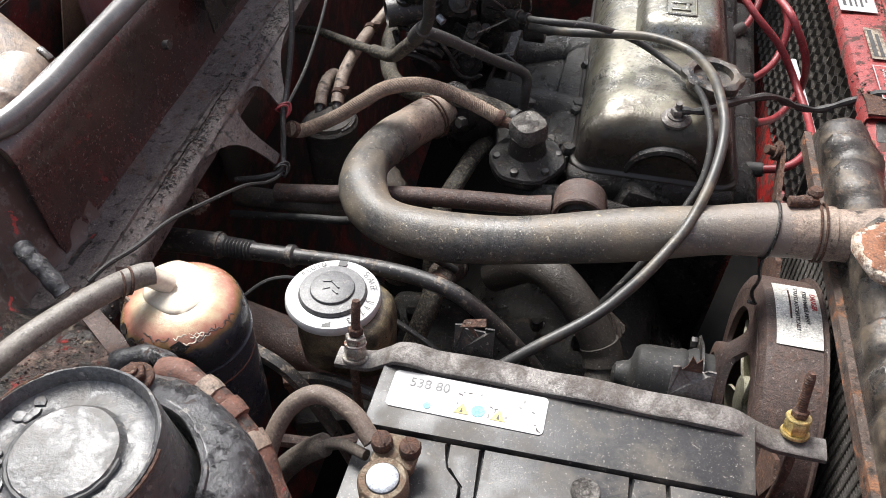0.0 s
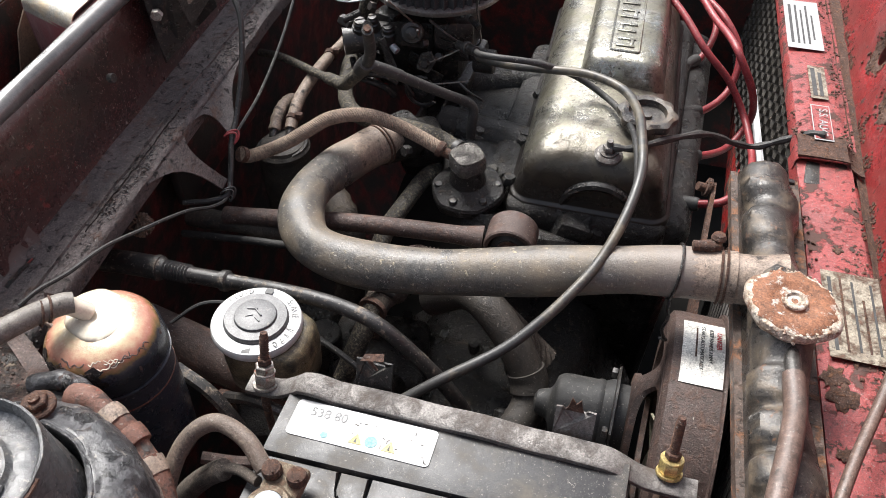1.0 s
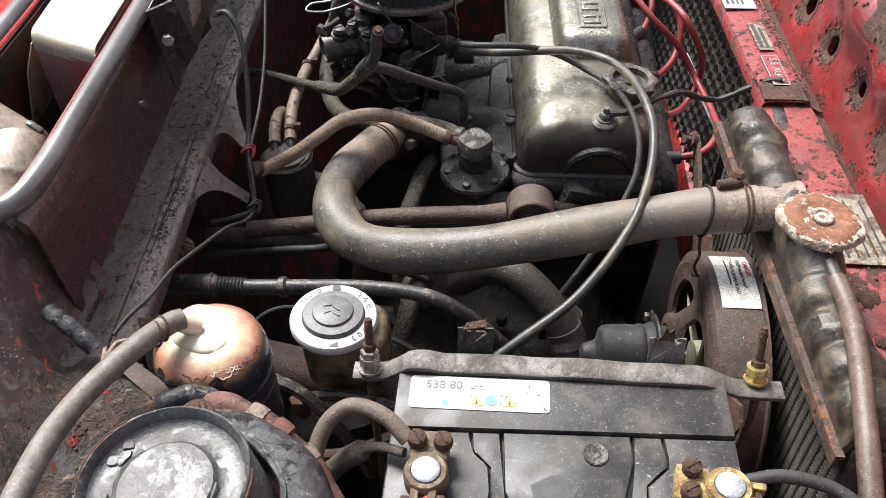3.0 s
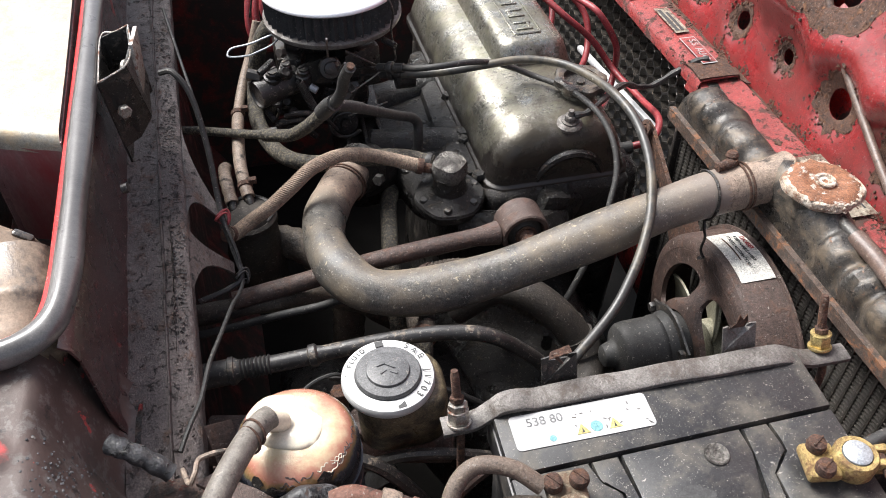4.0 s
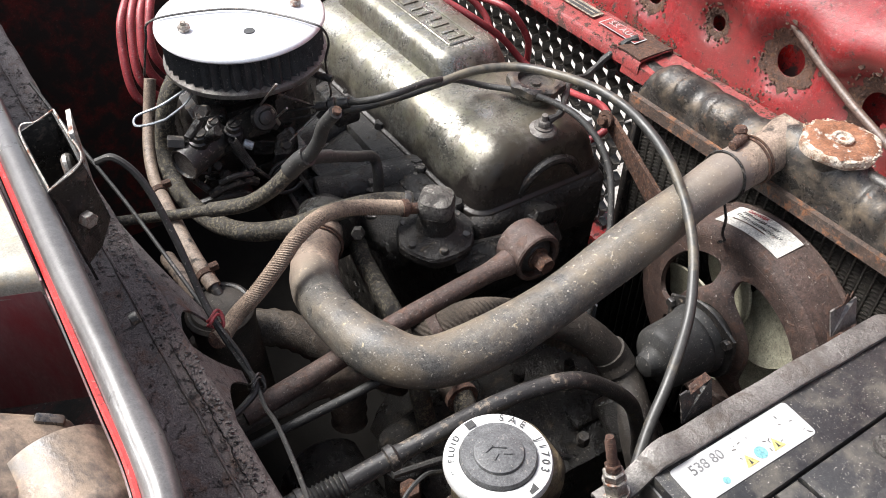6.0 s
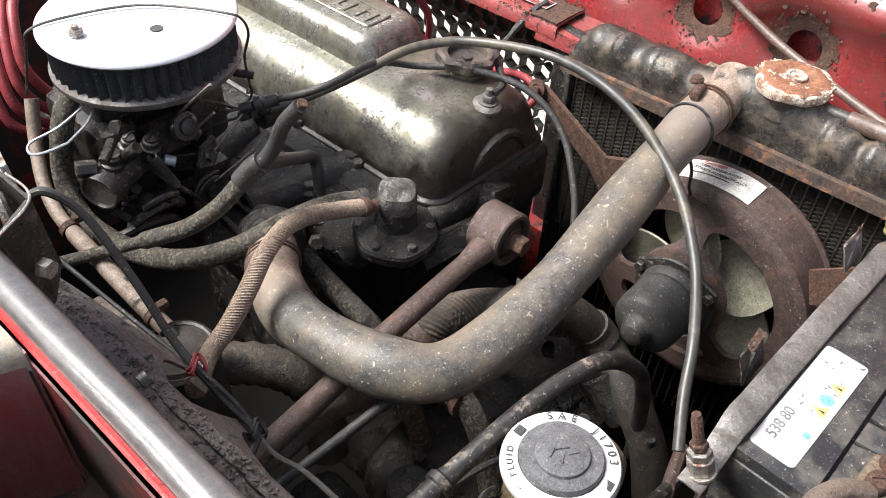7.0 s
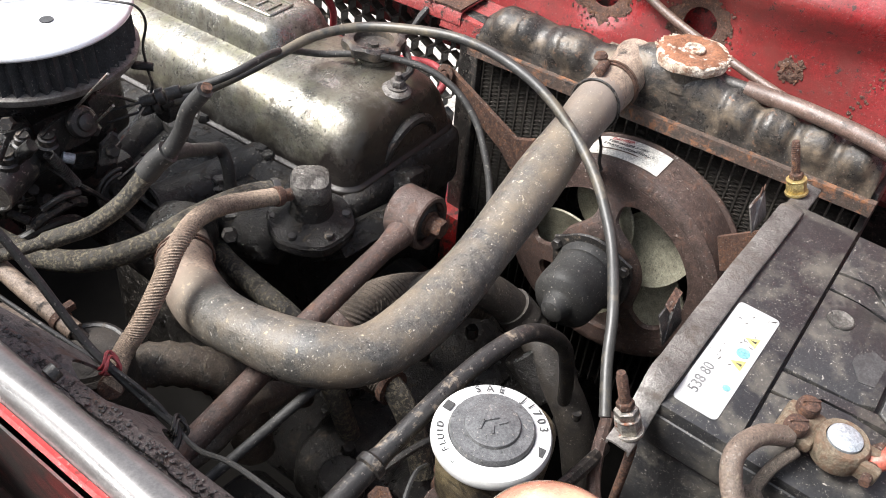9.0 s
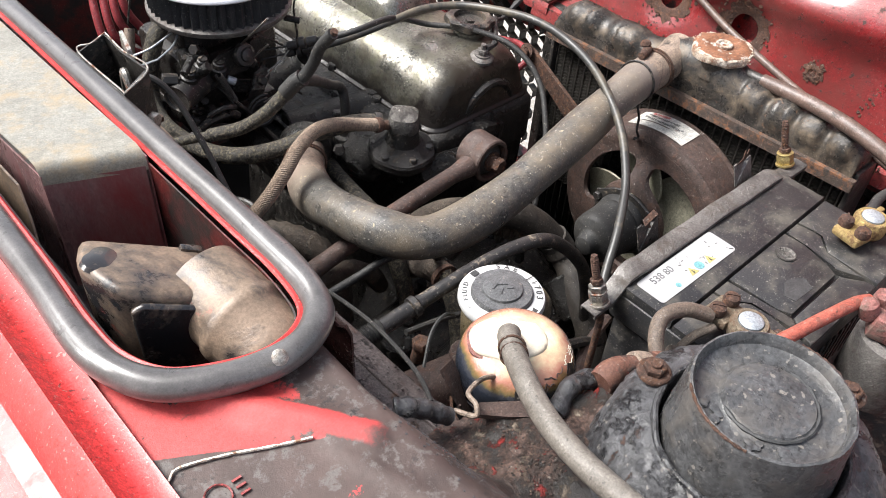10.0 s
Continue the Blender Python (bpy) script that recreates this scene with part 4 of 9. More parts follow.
def hood_at(y, s):
    base = Vector((0.296 - 0.03 * (y - 0.6), y, 0.702))
    h = 0.012 * math.exp(-((s - 0.115 - 0.02 * math.sin(y * 9)) / 0.03) ** 2) + 0.016 * math.exp(-((s - 0.30) / 0.05) ** 2)
    for hy, hs, r in HOLES:
        d = math.hypot(y - hy, s - hs)
        h -= 0.008 * math.exp(-(d / (r * 2.0)) ** 4)
    h += 0.014 * step(0.075, 0.115, s + 0.028 * math.exp(-((y - 0.648) / 0.024) ** 2) + 0.022 * math.exp(-((y - 0.55) / 0.022) ** 2) + 0.02 * math.exp(-((y - 0.745) / 0.03) ** 2))
    h += 0.012 * math.exp(-(((y - 0.72) / 0.05) ** 2 + ((s - 0.12) / 0.05) ** 2)) + 0.01 * math.exp(-(((y - 0.40) / 0.06) ** 2 + ((s - 0.1) / 0.06) ** 2))
    h += 0.0012 * nz(y, s, 0, 25)
    return base + HUP * s + HN * h


bm = bmesh.new()
G = 0.007
vs = {}
ny, ns = int(1.5 / G), int(0.42 / G)
for i in range(ny + 1):
    for j in range(ns + 1):
        y, s = -0.12 + i * G, -0.01 + j * G
        for hy, hs, r in HOLES:
            d = math.hypot(y - hy, s - hs)
            if 0 < d and abs(d - r) < G * 0.6:
                y, s = hy + (y - hy) * r / d, hs + (s - hs) * r / d
        vs[i, j] = (bm.verts.new(hood_at(y, s)), y, s)
for i in range(ny):
    for j in range(ns):
        q = [vs[i, j], vs[i + 1, j], vs[i + 1, j + 1], vs[i, j + 1]]
        cy, cs = sum(v[1] for v in q) / 4, sum(v[2] for v in q) / 4
        if any(math.hypot(cy - hy, cs - hs) < r * 0.97 for hy, hs, r in HOLES):
            continue
        bm.faces.new([v[0] for v in q])
bmesh.ops.delete(bm, geom=[v for v in bm.verts if not v.link_faces], context="VERTS")
part("inner_panel", bm, M_redhood, hood, "red inner panel with rust-eaten holes", sharp=70)
bm = bmesh.new()
strip(bm, [[Vector((0.33 - 0.03 * (y - 0.6), y, 0.69)) + HUP * s for y in span(-0.12, 1.38, 12)] for s in span(0, 0.6, 12)])
thicken(bm, 0.001)
part("outer_skin", bm, M_red, hood)
bm = bmesh.new()
strip(bm, [[Vector((0.302 - 0.03 * (y - 0.6), y, 0.702)) + HUP * s for y in span(-0.12, 1.38, 40)] for s in span(0.408, 0.6, 12)])
thicken(bm, 0.001)
part("upper_panel", bm, M_redhood, hood)
random.seed(23)
for hy, hs, r in HOLES + [(0.40, 0.045, 0.004)]:
    bm = bmesh.new()
    n = 44
    inner, outer = [], []
    rows = []
    for f, lift in ((1.0, 0.0008), (1.25, 0.002), (1.6, 0.0016), (1.9, 0.0004)):
        row = []
        for k in range(n):
            a = 2 * math.pi * k / n
            big = 1.0 if r > 0.005 else 1.8
            rr = r * (1 + (f - 1) * big * (1 + 0.55 * nz(math.cos(a) * 2 + hy * 50, math.sin(a) * 2, f * 0.3, 1.6)))
            row.append(hood_at(hy + rr * math.cos(a), hs + rr * math.sin(a)) + HN * (lift + 0.0005 * nz(a * 5, f * 9, hy * 30, 1)))
        rows.append(row)
    strip(bm, rows, close=True)
    part("rust_ring", bm, M_rust, hood, "ragged ring of rust round a hole")
    for k in range(22):
        bm = bmesh.new()
        a = random.uniform(0, 2 * math.pi)
        d = r * random.uniform(1.5, 2.6) + random.uniform(0, 0.004)
        w = random.choice((0.0008, 0.001, 0.0014, 0.002, 0.0034))
        lathe(bm, [(w, -0.0006), (w * 0.8, 0.0007), (0, 0.001)], hood_at(hy + d * math.cos(a), hs + d * math.sin(a)), HN, 9, wob=lambda j, aa, s=k + hy: 1 + 0.6 * nz(math.cos(aa) * 2, math.sin(aa) * 2, s * 5, 1.2))
        part("rust_scab", bm, M_rust, hood)
# crust of rust along the foot of the hood and round its holes
random.seed(77)
bm = bmesh.new()


def crumb(p, n, w, k):
    lathe(bm, [(w, -w * 0.5), (w * 0.85, w * 0.45), (0, w * 0.7)], p, n, 6, wob=lambda j, a: 1 + 0.5 * nz(math.cos(a) * 2, math.sin(a) * 2, k * 1.7, 1))


for k in range(1500):
    y = random.uniform(0.1, 1.1)
    s = abs(random.gauss(0, 0.009)) * (0.4 + 1.3 * abs(nz(y, 0, 0, 14)))
    if nz(y, 5, 0, 22) < 0.02:
        continue
    crumb(hood_at(y, s), HN, random.uniform(0.0006, 0.0019), k)
for hy, hs, r in HOLES:
    for k in range(150):
        a = random.uniform(0, 2 * math.pi)
        d = r * (1.05 + abs(random.gauss(0, 0.55))) + 0.0015
        crumb(hood_at(hy + d * math.cos(a), hs + d * math.sin(a)) + HN * 0.0012, HN, random.uniform(0.0005, 0.0018), k)
for yc, sc, dy, ds in ((0.34, 0.02, -0.03, 0.1), (0.4, 0.045, 0.006, 0.006), (0.83, 0.1, 0.05, 0.02)):
    for k in range(120):
        t = random.uniform(-1, 1)
        crumb(hood_at(yc + dy * t + random.gauss(0, 0.003), max(0.0, sc + ds * t + random.gauss(0, 0.003))), HN, random.uniform(0.0005, 0.0018), k)
tagged(part("rust_crust", bm, M_rust, hood), "flaking brown rust crust", kind="stuff")
# flaking rust along the edges of the slam panel
bm = bmesh.new()
for k in range(1300):
    y = random.uniform(0.25, 1.1)
    edge = random.choice((0.2245, 0.268, 0.268, 0.272))
    if nz(y, edge * 40, 3, 18) < 0.03:
        continue
    x = edge + random.gauss(0, 0.0035) * (0.5 + 1.5 * abs(nz(y, edge, 0, 20))) - 0.062 * (y - 0.757)
    crumb((x, y, 0.7152 if y < 0.73 else 0.7212), (0, 0, 1), random.uniform(0.0005, 0.0017), k)
tagged(part("rust_crust", bm, M_rust, body), "flaking rust along the slam panel", kind="stuff")
# grit on the shelf
bm = bmesh.new()
for k in range(1100):
    y = random.uniform(0.3, 0.95)
    x = random.uniform(-0.36, -0.319) + dx(y)
    crumb((x, y, 0.7722), (0, 0, 1), random.choice((0.0004, 0.0005, 0.0007, 0.0011)), k)
tagged(part("grit", bm, M_shelf, body), "grit in the dust", kind="stuff")
# rod that lies along the hood
bm = bmesh.new()
sweep(bm, [(0.315, 0.70, 0.86), (0.312, 0.62, 0.80), (0.302, 0.53, 0.762), (0.278, 0.44, 0.75), (0.25, 0.36, 0.748), (0.232, 0.29, 0.742), (0.222, 0.2, 0.73)], 0.0042, seg=10)
solo("hood_hose", bm, M_hoodhose, (0.28, 0.44, 0.75), "thin grey-brown hose looped along the open hood", "hose")

# ---- radiator ----
radiator = thing("radiator", (0.2, 0.47, 0.33), "old radiator with a sooty brass top tank", "radiator")


def tank_z(y, u):
    """Pressed top of the tank: u runs across from the engine side to the front."""
    bump = 0.0
    for c in (0.305, 0.338, 0.371, 0.404, 0.565, 0.622):
        k = 0
        if 0.42 < c < 0.53:
            continue
        bump += 0.0115 * math.exp(-((y - c) / (0.02 if c > 0.5 else 0.0125)) ** 6)
    return bump


bm = bmesh.new()
rows = []
for y in span(0.283, 0.655, 130):
    e = min(1.0, (min(y - 0.283, 0.655 - y) / 0.018))
    e = math.sqrt(max(0, 1 - (1 - e) ** 2))
    o = -0.06 * (y - 0.47)
    b = tank_z(y, 0)
    lift = 0.019 * math.exp(-((y - 0.468) / 0.05) ** 4)
    side = 0.007 * math.exp(-((y - 0.6) / 0.016) ** 2) + 0.006 * math.exp(-((y - 0.335) / 0.03) ** 2)
    prof = [(0.181, 0.728), (0.1815, 0.7345), (0.183 - 0.2 * b, 0.738 + 0.004 * e), (0.1845 - 0.5 * b * e - 0.2 * lift, 0.744 + 0.007 * e + 0.2 * b + 0.75 * lift), (0.189 - 0.45 * b * e, 0.747 + (0.011 + 0.6 * b + lift) * e), (0.197, 0.748 + (0.015 + 0.5 * b + lift) * e),
            (0.209, 0.748 + (0.015 + 0.3 * b + lift) * e), (0.2175 + side + 0.2 * lift, 0.745 + (0.01 + 0.2 * b + 0.75 * lift) * e), (0.2225 + side, 0.738), (0.2245 + side, 0.728)]
    rows.append([(x + o, y, z + 0.0006 * nz(x, y, z, 60)) for x, z in prof])
g = strip(bm, rows)
bm.faces.new(g[0])
bm.faces.new(g[-1][::-1])
tank = part("top_tank", bm, M_tank, radiator, "dented sooty brass top tank", sharp=50)
for xa, xb in ((0.1755, 0.182), (0.2235, 0.234)):
    bm = bmesh.new()
    prism(bm, [(xa + 0.0116, 0.277, 0.7285), (xb + 0.0116, 0.277, 0.7285), (xb - 0.0115, 0.662, 0.7285), (xa - 0.0115, 0.662, 0.7285)], (0, 0, 0.0035))
    fl = part("tank_flange", bm, M_flange, radiator, "orange-rusted seam flange")
    bm = bmesh.new()
    prism(bm, [(xa + 0.0116, 0.277, 0.719), (xa + 0.0141, 0.277, 0.719), (xa - 0.009, 0.662, 0.719), (xa - 0.0115, 0.662, 0.719)], (0, 0, 0.0094))
    part("folded_edge", bm, M_flange, fl)
# core: upright tubes with folded fins between them
bm = bmesh.new()
n_t = 36
for k in range(n_t):
    y = 0.288 + 0.364 * k / (n_t - 1)
    o = -0.06 * (y - 0.47)
    box(bm, (0.21 + o, y, 0.54), (0.036, 0.0018, 0.385), bevel=0)
tagged(part("core_tube", bm, M_core, radiator), kind="stuff")
bm = bmesh.new()
for k in range(n_t - 1):
    ya = 0.288 + 0.364 * k / (n_t - 1)
    yb = ya + 0.364 / (n_t - 1)
    o = -0.06 * (ya - 0.47)
    zz = 0.52
    i = 0
    pts = []
    while zz < 0.731:
        pts.append((ya + 0.0009 if i % 2 else yb - 0.0009, zz))
        zz += 0.0023
        i += 1
    rows = [[(x + o, y, z + (x - 0.21) * 0.1) for y, z in pts] for x in (0.1915, 0.2265)]
    strip(bm, rows)
tagged(part("core_fin", bm, M_core, radiator, smooth=False), "dusty dark cooling fins", kind="stuff")
bm = bmesh.new()
box(bm, (0.219, 0.47, 0.53), (0.012, 0.37, 0.4), (0, 0, 3.4), bevel=0.002)
part("core_back", bm, M_black, radiator)
for y in (0.281, 0.659):
    bm = bmesh.new()
    box(bm, (0.209 - 0.06 * (y - 0.47), y, 0.54), (0.044, 0.006, 0.39), bevel=0.002)
    part("side_plate", bm, M_pipe, radiator)
# filler neck and cap
bm = bmesh.new()
lathe(bm, [(0.024, 0), (0.0225, 0.006), (0.0215, 0.012), (0.0215, 0.02), (0.023, 0.021), (0.023, 0.0225)], (0.2045, 0.4585, 0.758), (0, 0, 1), 28)
part("filler_neck", bm, M_tank, radiator)
bm = bmesh.new()
cyl(bm, (0.207, 0.437, 0.7705), (0.2085, 0.408, 0.771), 0.0058)
part("overflow_pipe", bm, M_tank, radiator)
bm = bmesh.new()


def capwob(j, a):
    ear = max(0, math.cos(a - 1.75)) ** 12 + max(0, math.cos(a - 1.75 + math.pi)) ** 12
    return 1 + (0.15 * ear if 1 <= j <= 4 else 0) + (0.05 * nz(math.cos(a) * 3, math.sin(a) * 3, j, 1.0) if 1 <= j <= 5 else 0)


lathe(bm, [(0.024, 0), (0.0295, 0.001), (0.0305, 0.004), (0.0298, 0.008), (0.028, 0.0095), (0.0275, 0.0095)], (0.2045, 0.4585, 0.7785), (0.03, -0.02, 1), 48, wob=capwob)
cap = part("radiator_cap", bm, M_salt, radiator, "rusty cap crusted with white corrosion")
bm = bmesh.new()
lathe(bm, [(0.0285, 0), (0.027, 0.0012), (0.02, 0.002), (0.0165, 0.0018), (0.015, 0.0008), (0.0095, 0.0005), (0.0088, 0.0016), (0, 0.0018)], (0.2045, 0.4585, 0.7878), (0.03, -0.02, 1), 40, wob=lambda j, a: 1 + (0.2 * nz(math.cos(a) * 2, math.sin(a) * 2, 9, 1.9) + 0.06 * nz(math.cos(a) * 6, math.sin(a) * 6, 3, 1.9) if j < 3 else 0))
part("rusty_disc", bm, M_crust, cap)
bm = bmesh.new()
lathe(bm, [(0.009, 0), (0.009, 0.0016), (0.008, 0.0024), (0.006, 0.0022), (0.0052, 0.0003), (0, 0.0002)], (0.2045, 0.4585, 0.7893), (0.03, -0.02, 1), 24)
part("rivet", bm, M_salt, cap)
random.seed(3)
bm = bmesh.new()
for k in range(150):
    a = random.uniform(0, 2 * math.pi)
    f = capwob(3, a)
    r = random.uniform(0.025, 0.03) * f
    w = random.uniform(0.0005, 0.0013)
    lathe(bm, [(w, -0.0008), (w * 0.8, w * 0.5), (0, w * 0.8)], (0.2045 + r * math.cos(a), 0.4585 + r * math.sin(a), 0.7874 - (0.004 if r > 0.0292 * f else 0)), (math.cos(a) * 0.3, math.sin(a) * 0.3, 1), 6)
part("crust", bm, M_salt, cap)
# hose neck of the tank
bm = bmesh.new()
lathe(bm, [(0.024, -0.015), (0.0215, -0.002), (0.0195, 0.006), (0.019, 0.03)], (0.19, 0.5045, 0.7555), (-1, -0.03, -0.02), 24)
part("hose_neck", bm, M_hose_rust, radiator, "tan-stained hose neck")

bm = bmesh.new()
sweep(bm, [(0.2085, 0.408, 0.771), (0.2095, 0.38, 0.772), (0.205, 0.345, 0.775), (0.197, 0.3, 0.776), (0.19, 0.25, 0.768), (0.186, 0.19, 0.74), (0.187, 0.15, 0.69), (0.188, 0.13, 0.62)], 0.0075, seg=12)
solo("overflow_hose", bm, M_hoodhose, (0.2085, 0.408, 0.771), "red-brown rubber overflow hose under the radiator cap", "hose")

# ---- electric fan in its shroud ----
FC = Vector((0.15, 0.46, 0.588))
fan = thing("cooling_fan", (0.16, 0.46, 0.47), "electric cooling fan in a rust-brown shroud", "fan")
bm = bmesh.new()
lathe(bm, [(0.1, 0.0), (0.107, 0.001), (0.1115, 0.004), (0.1125, 0.01), (0.112, 0.044), (0.116, 0.045), (0.116, 0.047), (0.108, 0.047), (0.108, 0.012), (0.106, 0.008), (0.1, 0.006), (0.094, 0.004), (0.094, 0.001), (0.1, 0.0)], (0.133, FC.y, FC.z), (1, 0, 0), 64, cap=False)
part("shroud", bm, M_shroud, fan, "rust-brown pressed shroud ring")
ARMS = (84, 232, 340, 444)


def pressed(a, r):
    """A point of the shroud's coned face, at an angle and a radius."""
    t = step(0.034, 0.086, r)
    return (0.114 + 0.02 * t, FC.y + r * math.cos(a), FC.z + 0.012 * (1 - t) + r * math.sin(a))


for lo, hi in zip(ARMS[:-1], ARMS[1:]):
    bm = bmesh.new()
    mid, half = radians((lo + hi) / 2), radians((hi - lo) / 2)
    loops = [[], [], [], []]
    for k in range(72):
        q = 2 * math.pi * k / 72
        c, d = math.cos(q), math.sin(q)
        f = 1 / max(abs(c), abs(d))
        g = 1 / (abs(c) ** 3.2 + abs(d) ** 3.2) ** (1 / 3.2)
        r_hole = 0.0635 + 0.0205 * d * g
        u_hole = c * g * (half - 0.0095 / r_hole) / half
        r_edge = 0.066 + 0.033 * d * f
        loops[3].append(pressed(mid + half * c * f, r_edge))
        for i, w in ((2, 0.5), (1, 0.08)):
            loops[i].append(pressed(mid + half * (u_hole + (c * f - u_hole) * w), r_hole + (r_edge - r_hole) * w))
        x, y, z = pressed(mid + half * u_hole, r_hole)
        loops[0].append((x + 0.004, y, z))
    strip(bm, loops, close=True)
    thicken(bm, 0.0012)
    part("pressed_arm", bm, M_shroud, fan, "rust-brown shroud face with a rounded opening", sharp=60)
bm = bmesh.new()
prism(bm, [(0.152, 0.53, 0.662), (0.152, 0.55, 0.676), (0.152, 0.587, 0.66), (0.153, 0.668, 0.7), (0.153, 0.68, 0.7), (0.153, 0.679, 0.688), (0.152, 0.603, 0.64), (0.152, 0.578, 0.612), (0.152, 0.55, 0.625)], (0.004, 0, 0.001))
lathe(bm, [(0.0095, 0), (0.0095, 0.003), (0.0045, 0.0035), (0.004, 0.001)], (0.151, 0.675, 0.697), (-1, 0, 0.3), 18)
cyl(bm, (0.14, 0.672, 0.7), (0.15, 0.675, 0.696), 0.0045)
part("mounting_arm", bm, M_rust, fan, "rusty mounting arm")
bm = bmesh.new()
prism(bm, [(0.14, 0.36, 0.64), (0.14, 0.336, 0.655), (0.14, 0.325, 0.69), (0.14, 0.338, 0.7), (0.14, 0.372, 0.672)], (0.003, 0, 0))
part("mounting_arm", bm, M_rust, fan)
bm = bmesh.new()
lathe(bm, [(0.0, -0.008), (0.006, -0.0075), (0.0105, -0.005), (0.0125, 0.0), (0.014, 0.005), (0.017, 0.0075), (0.026, 0.01), (0.0292, 0.014), (0.0303, 0.021), (0.0308, 0.045), (0.0318, 0.047), (0.0318, 0.05), (0.031, 0.052), (0.034, 0.058), (0.034, 0.061), (0.031, 0.063), (0.031, 0.075)], (0.04, FC.y, FC.z + 0.012), (1, 0, 0), 32)
motor = part("motor", bm, M_rubber, fan, "dusty black fan motor")
bm = bmesh.new()
lathe(bm, [(0.031, 0), (0.04, 0.001), (0.041, 0.003), (0.031, 0.004)], (0.1, FC.y, FC.z + 0.012), (1, 0, 0), 28, wob=lambda j, a: 1 + 0.16 * max(0, math.cos(3 * (a - 0.4))) ** 4)
for k in range(3):
    a = radians(120 * k + 23)
    hexnut(bm, (0.1, FC.y + 0.04 * math.cos(a), FC.z + 0.012 + 0.04 * math.sin(a)), (-1, 0, 0), 0.0052, 0.005)
part("motor_flange", bm, M_pipe, motor)
bm = bmesh.new()
lathe(bm, [(0.026, 0), (0.026, 0.02), (0.018, 0.024), (0, 0.025)], (0.14, FC.y, FC.z), (1, 0, 0), 24)
part("hub", bm, M_fan, fan)
for k in range(5):
    bm = bmesh.new()
    rows = []
    for i in range(9):
        r = 0.024 + 0.063 * i / 8
        w = 0.022 + 0.04 * math.sin(math.pi * min(1, 0.15 + 0.75 * i / 8))
        tw = radians(30 - 14 * i / 8)
        row = []
        for j in range(7):
            u = (j / 6 - 0.5) * w * 1.25
            tang = u * math.cos(tw * 0.55)
            axi = -u * math.sin(tw * 0.7) + 0.003 * math.cos(math.pi * (j / 6 - 0.5))
            a = radians(72 * k + 68) + tang / r
            row.append((0.15 + axi, FC.y + r * math.cos(a), FC.z + r * math.sin(a)))
        rows.append(row)
    strip(bm, rows)
    thicken(bm, 0.0022)
    part("blade", bm, M_fan, fan, "dusty cream plastic blade")
# warning label bent over the top of the shroud
bm = bmesh.new()
R = 0.1129


def on_ring(t, x, lift=0.0):
    a = math.asin((0.439 + 0.071 * t - FC.y) / R)
    return Vector((x, FC.y + (R + lift) * math.sin(a), FC.z + (R + lift) * math.cos(a)))


rows = [[on_ring(t, x, 0.0004) for x in (0.1435, 0.1765)] for t in span(0, 1, 14)]
strip(bm, rows)
thicken(bm, 0.0003)
wl = part("warning_label", bm, M_warn, fan, "worn silver warning label")


def ring_letters(text, size, x, t, mat):
    a = math.asin((0.439 + 0.071 * t - FC.y) / R)
    p = on_ring(t, x, 0.0012)
    right = Vector((0, -math.cos(a), math.sin(a)))
    up = Vector((1, 0, 0))
    nrm = right.cross(up)
    m = Matrix((right, up, nrm)).transposed().to_4x4()
    lettering(text, size, Matrix.Translation(p) @ m, mat, wl, depth=0.0002)


ring_letters("DANGER", 0.0055, 0.1715, 0.66, M_redink)
ring_letters("STARTS AUTOMATICALLY", 0.0042, 0.1585, 0.5, M_ink)
ring_letters("KEEP HANDS AWAY", 0.0044, 0.1652, 0.55, M_ink)
for x, a, b in ((0.1535, 0.35, 0.85),):
    bm = bmesh.new()
    strip(bm, [[on_ring(t, x + e, 0.0011) for e in (0, 0.0014)] for t in span(a, b, 8)])
    part("print_bar", bm, M_rust, wl)

# ---- battery and its clamp ----
battery = thing("battery", (0.0, 0.258, 0.55), "black car battery under a clamp strap", "battery")
BX0, BX1, BY0, BY1, BZ = -0.117, 0.115, 0.190, 0.324, 0.753
bm = bmesh.new()
box(bm, (0, (BY0 + BY1) / 2, 0.64), (0.228, 0.128, 0.18), bevel=0.004)
case = part("case", bm, M_battery, battery)
bm = bmesh.new()
box(bm, (-0.001, (BY0 + BY1) / 2, 0.731), (0.236, 0.134, 0.027), bevel=0.003)
lid = part("lid", bm, M_battery, battery)


def slab(name, pts, z0, z1, bev=0.0012, mat=None, parent=None, label=""):
    bm = bmesh.new()
    prism(bm, [(x, y, z0) for x, y in pts], (0, 0, z1 - z0))
    top = [e for e in bm.edges if all(v.co.z > z1 - 1e-5 for v in e.verts)]
    bmesh.ops.bevel(bm, geom=top, offset=bev, segments=2, profile=0.5, affect="EDGES")
    return part(name, bm, mat or M_battery, parent or lid, label)


slab("rear_ledge", [(BX0, 0.2700), (BX1, 0.2755), (BX1, BY1), (BX0, BY1)], 0.74, BZ)
def ledge(x, d=0.0018):
    return 0.27 + 0.0055 * (x - BX0) / (BX1 - BX0) - d


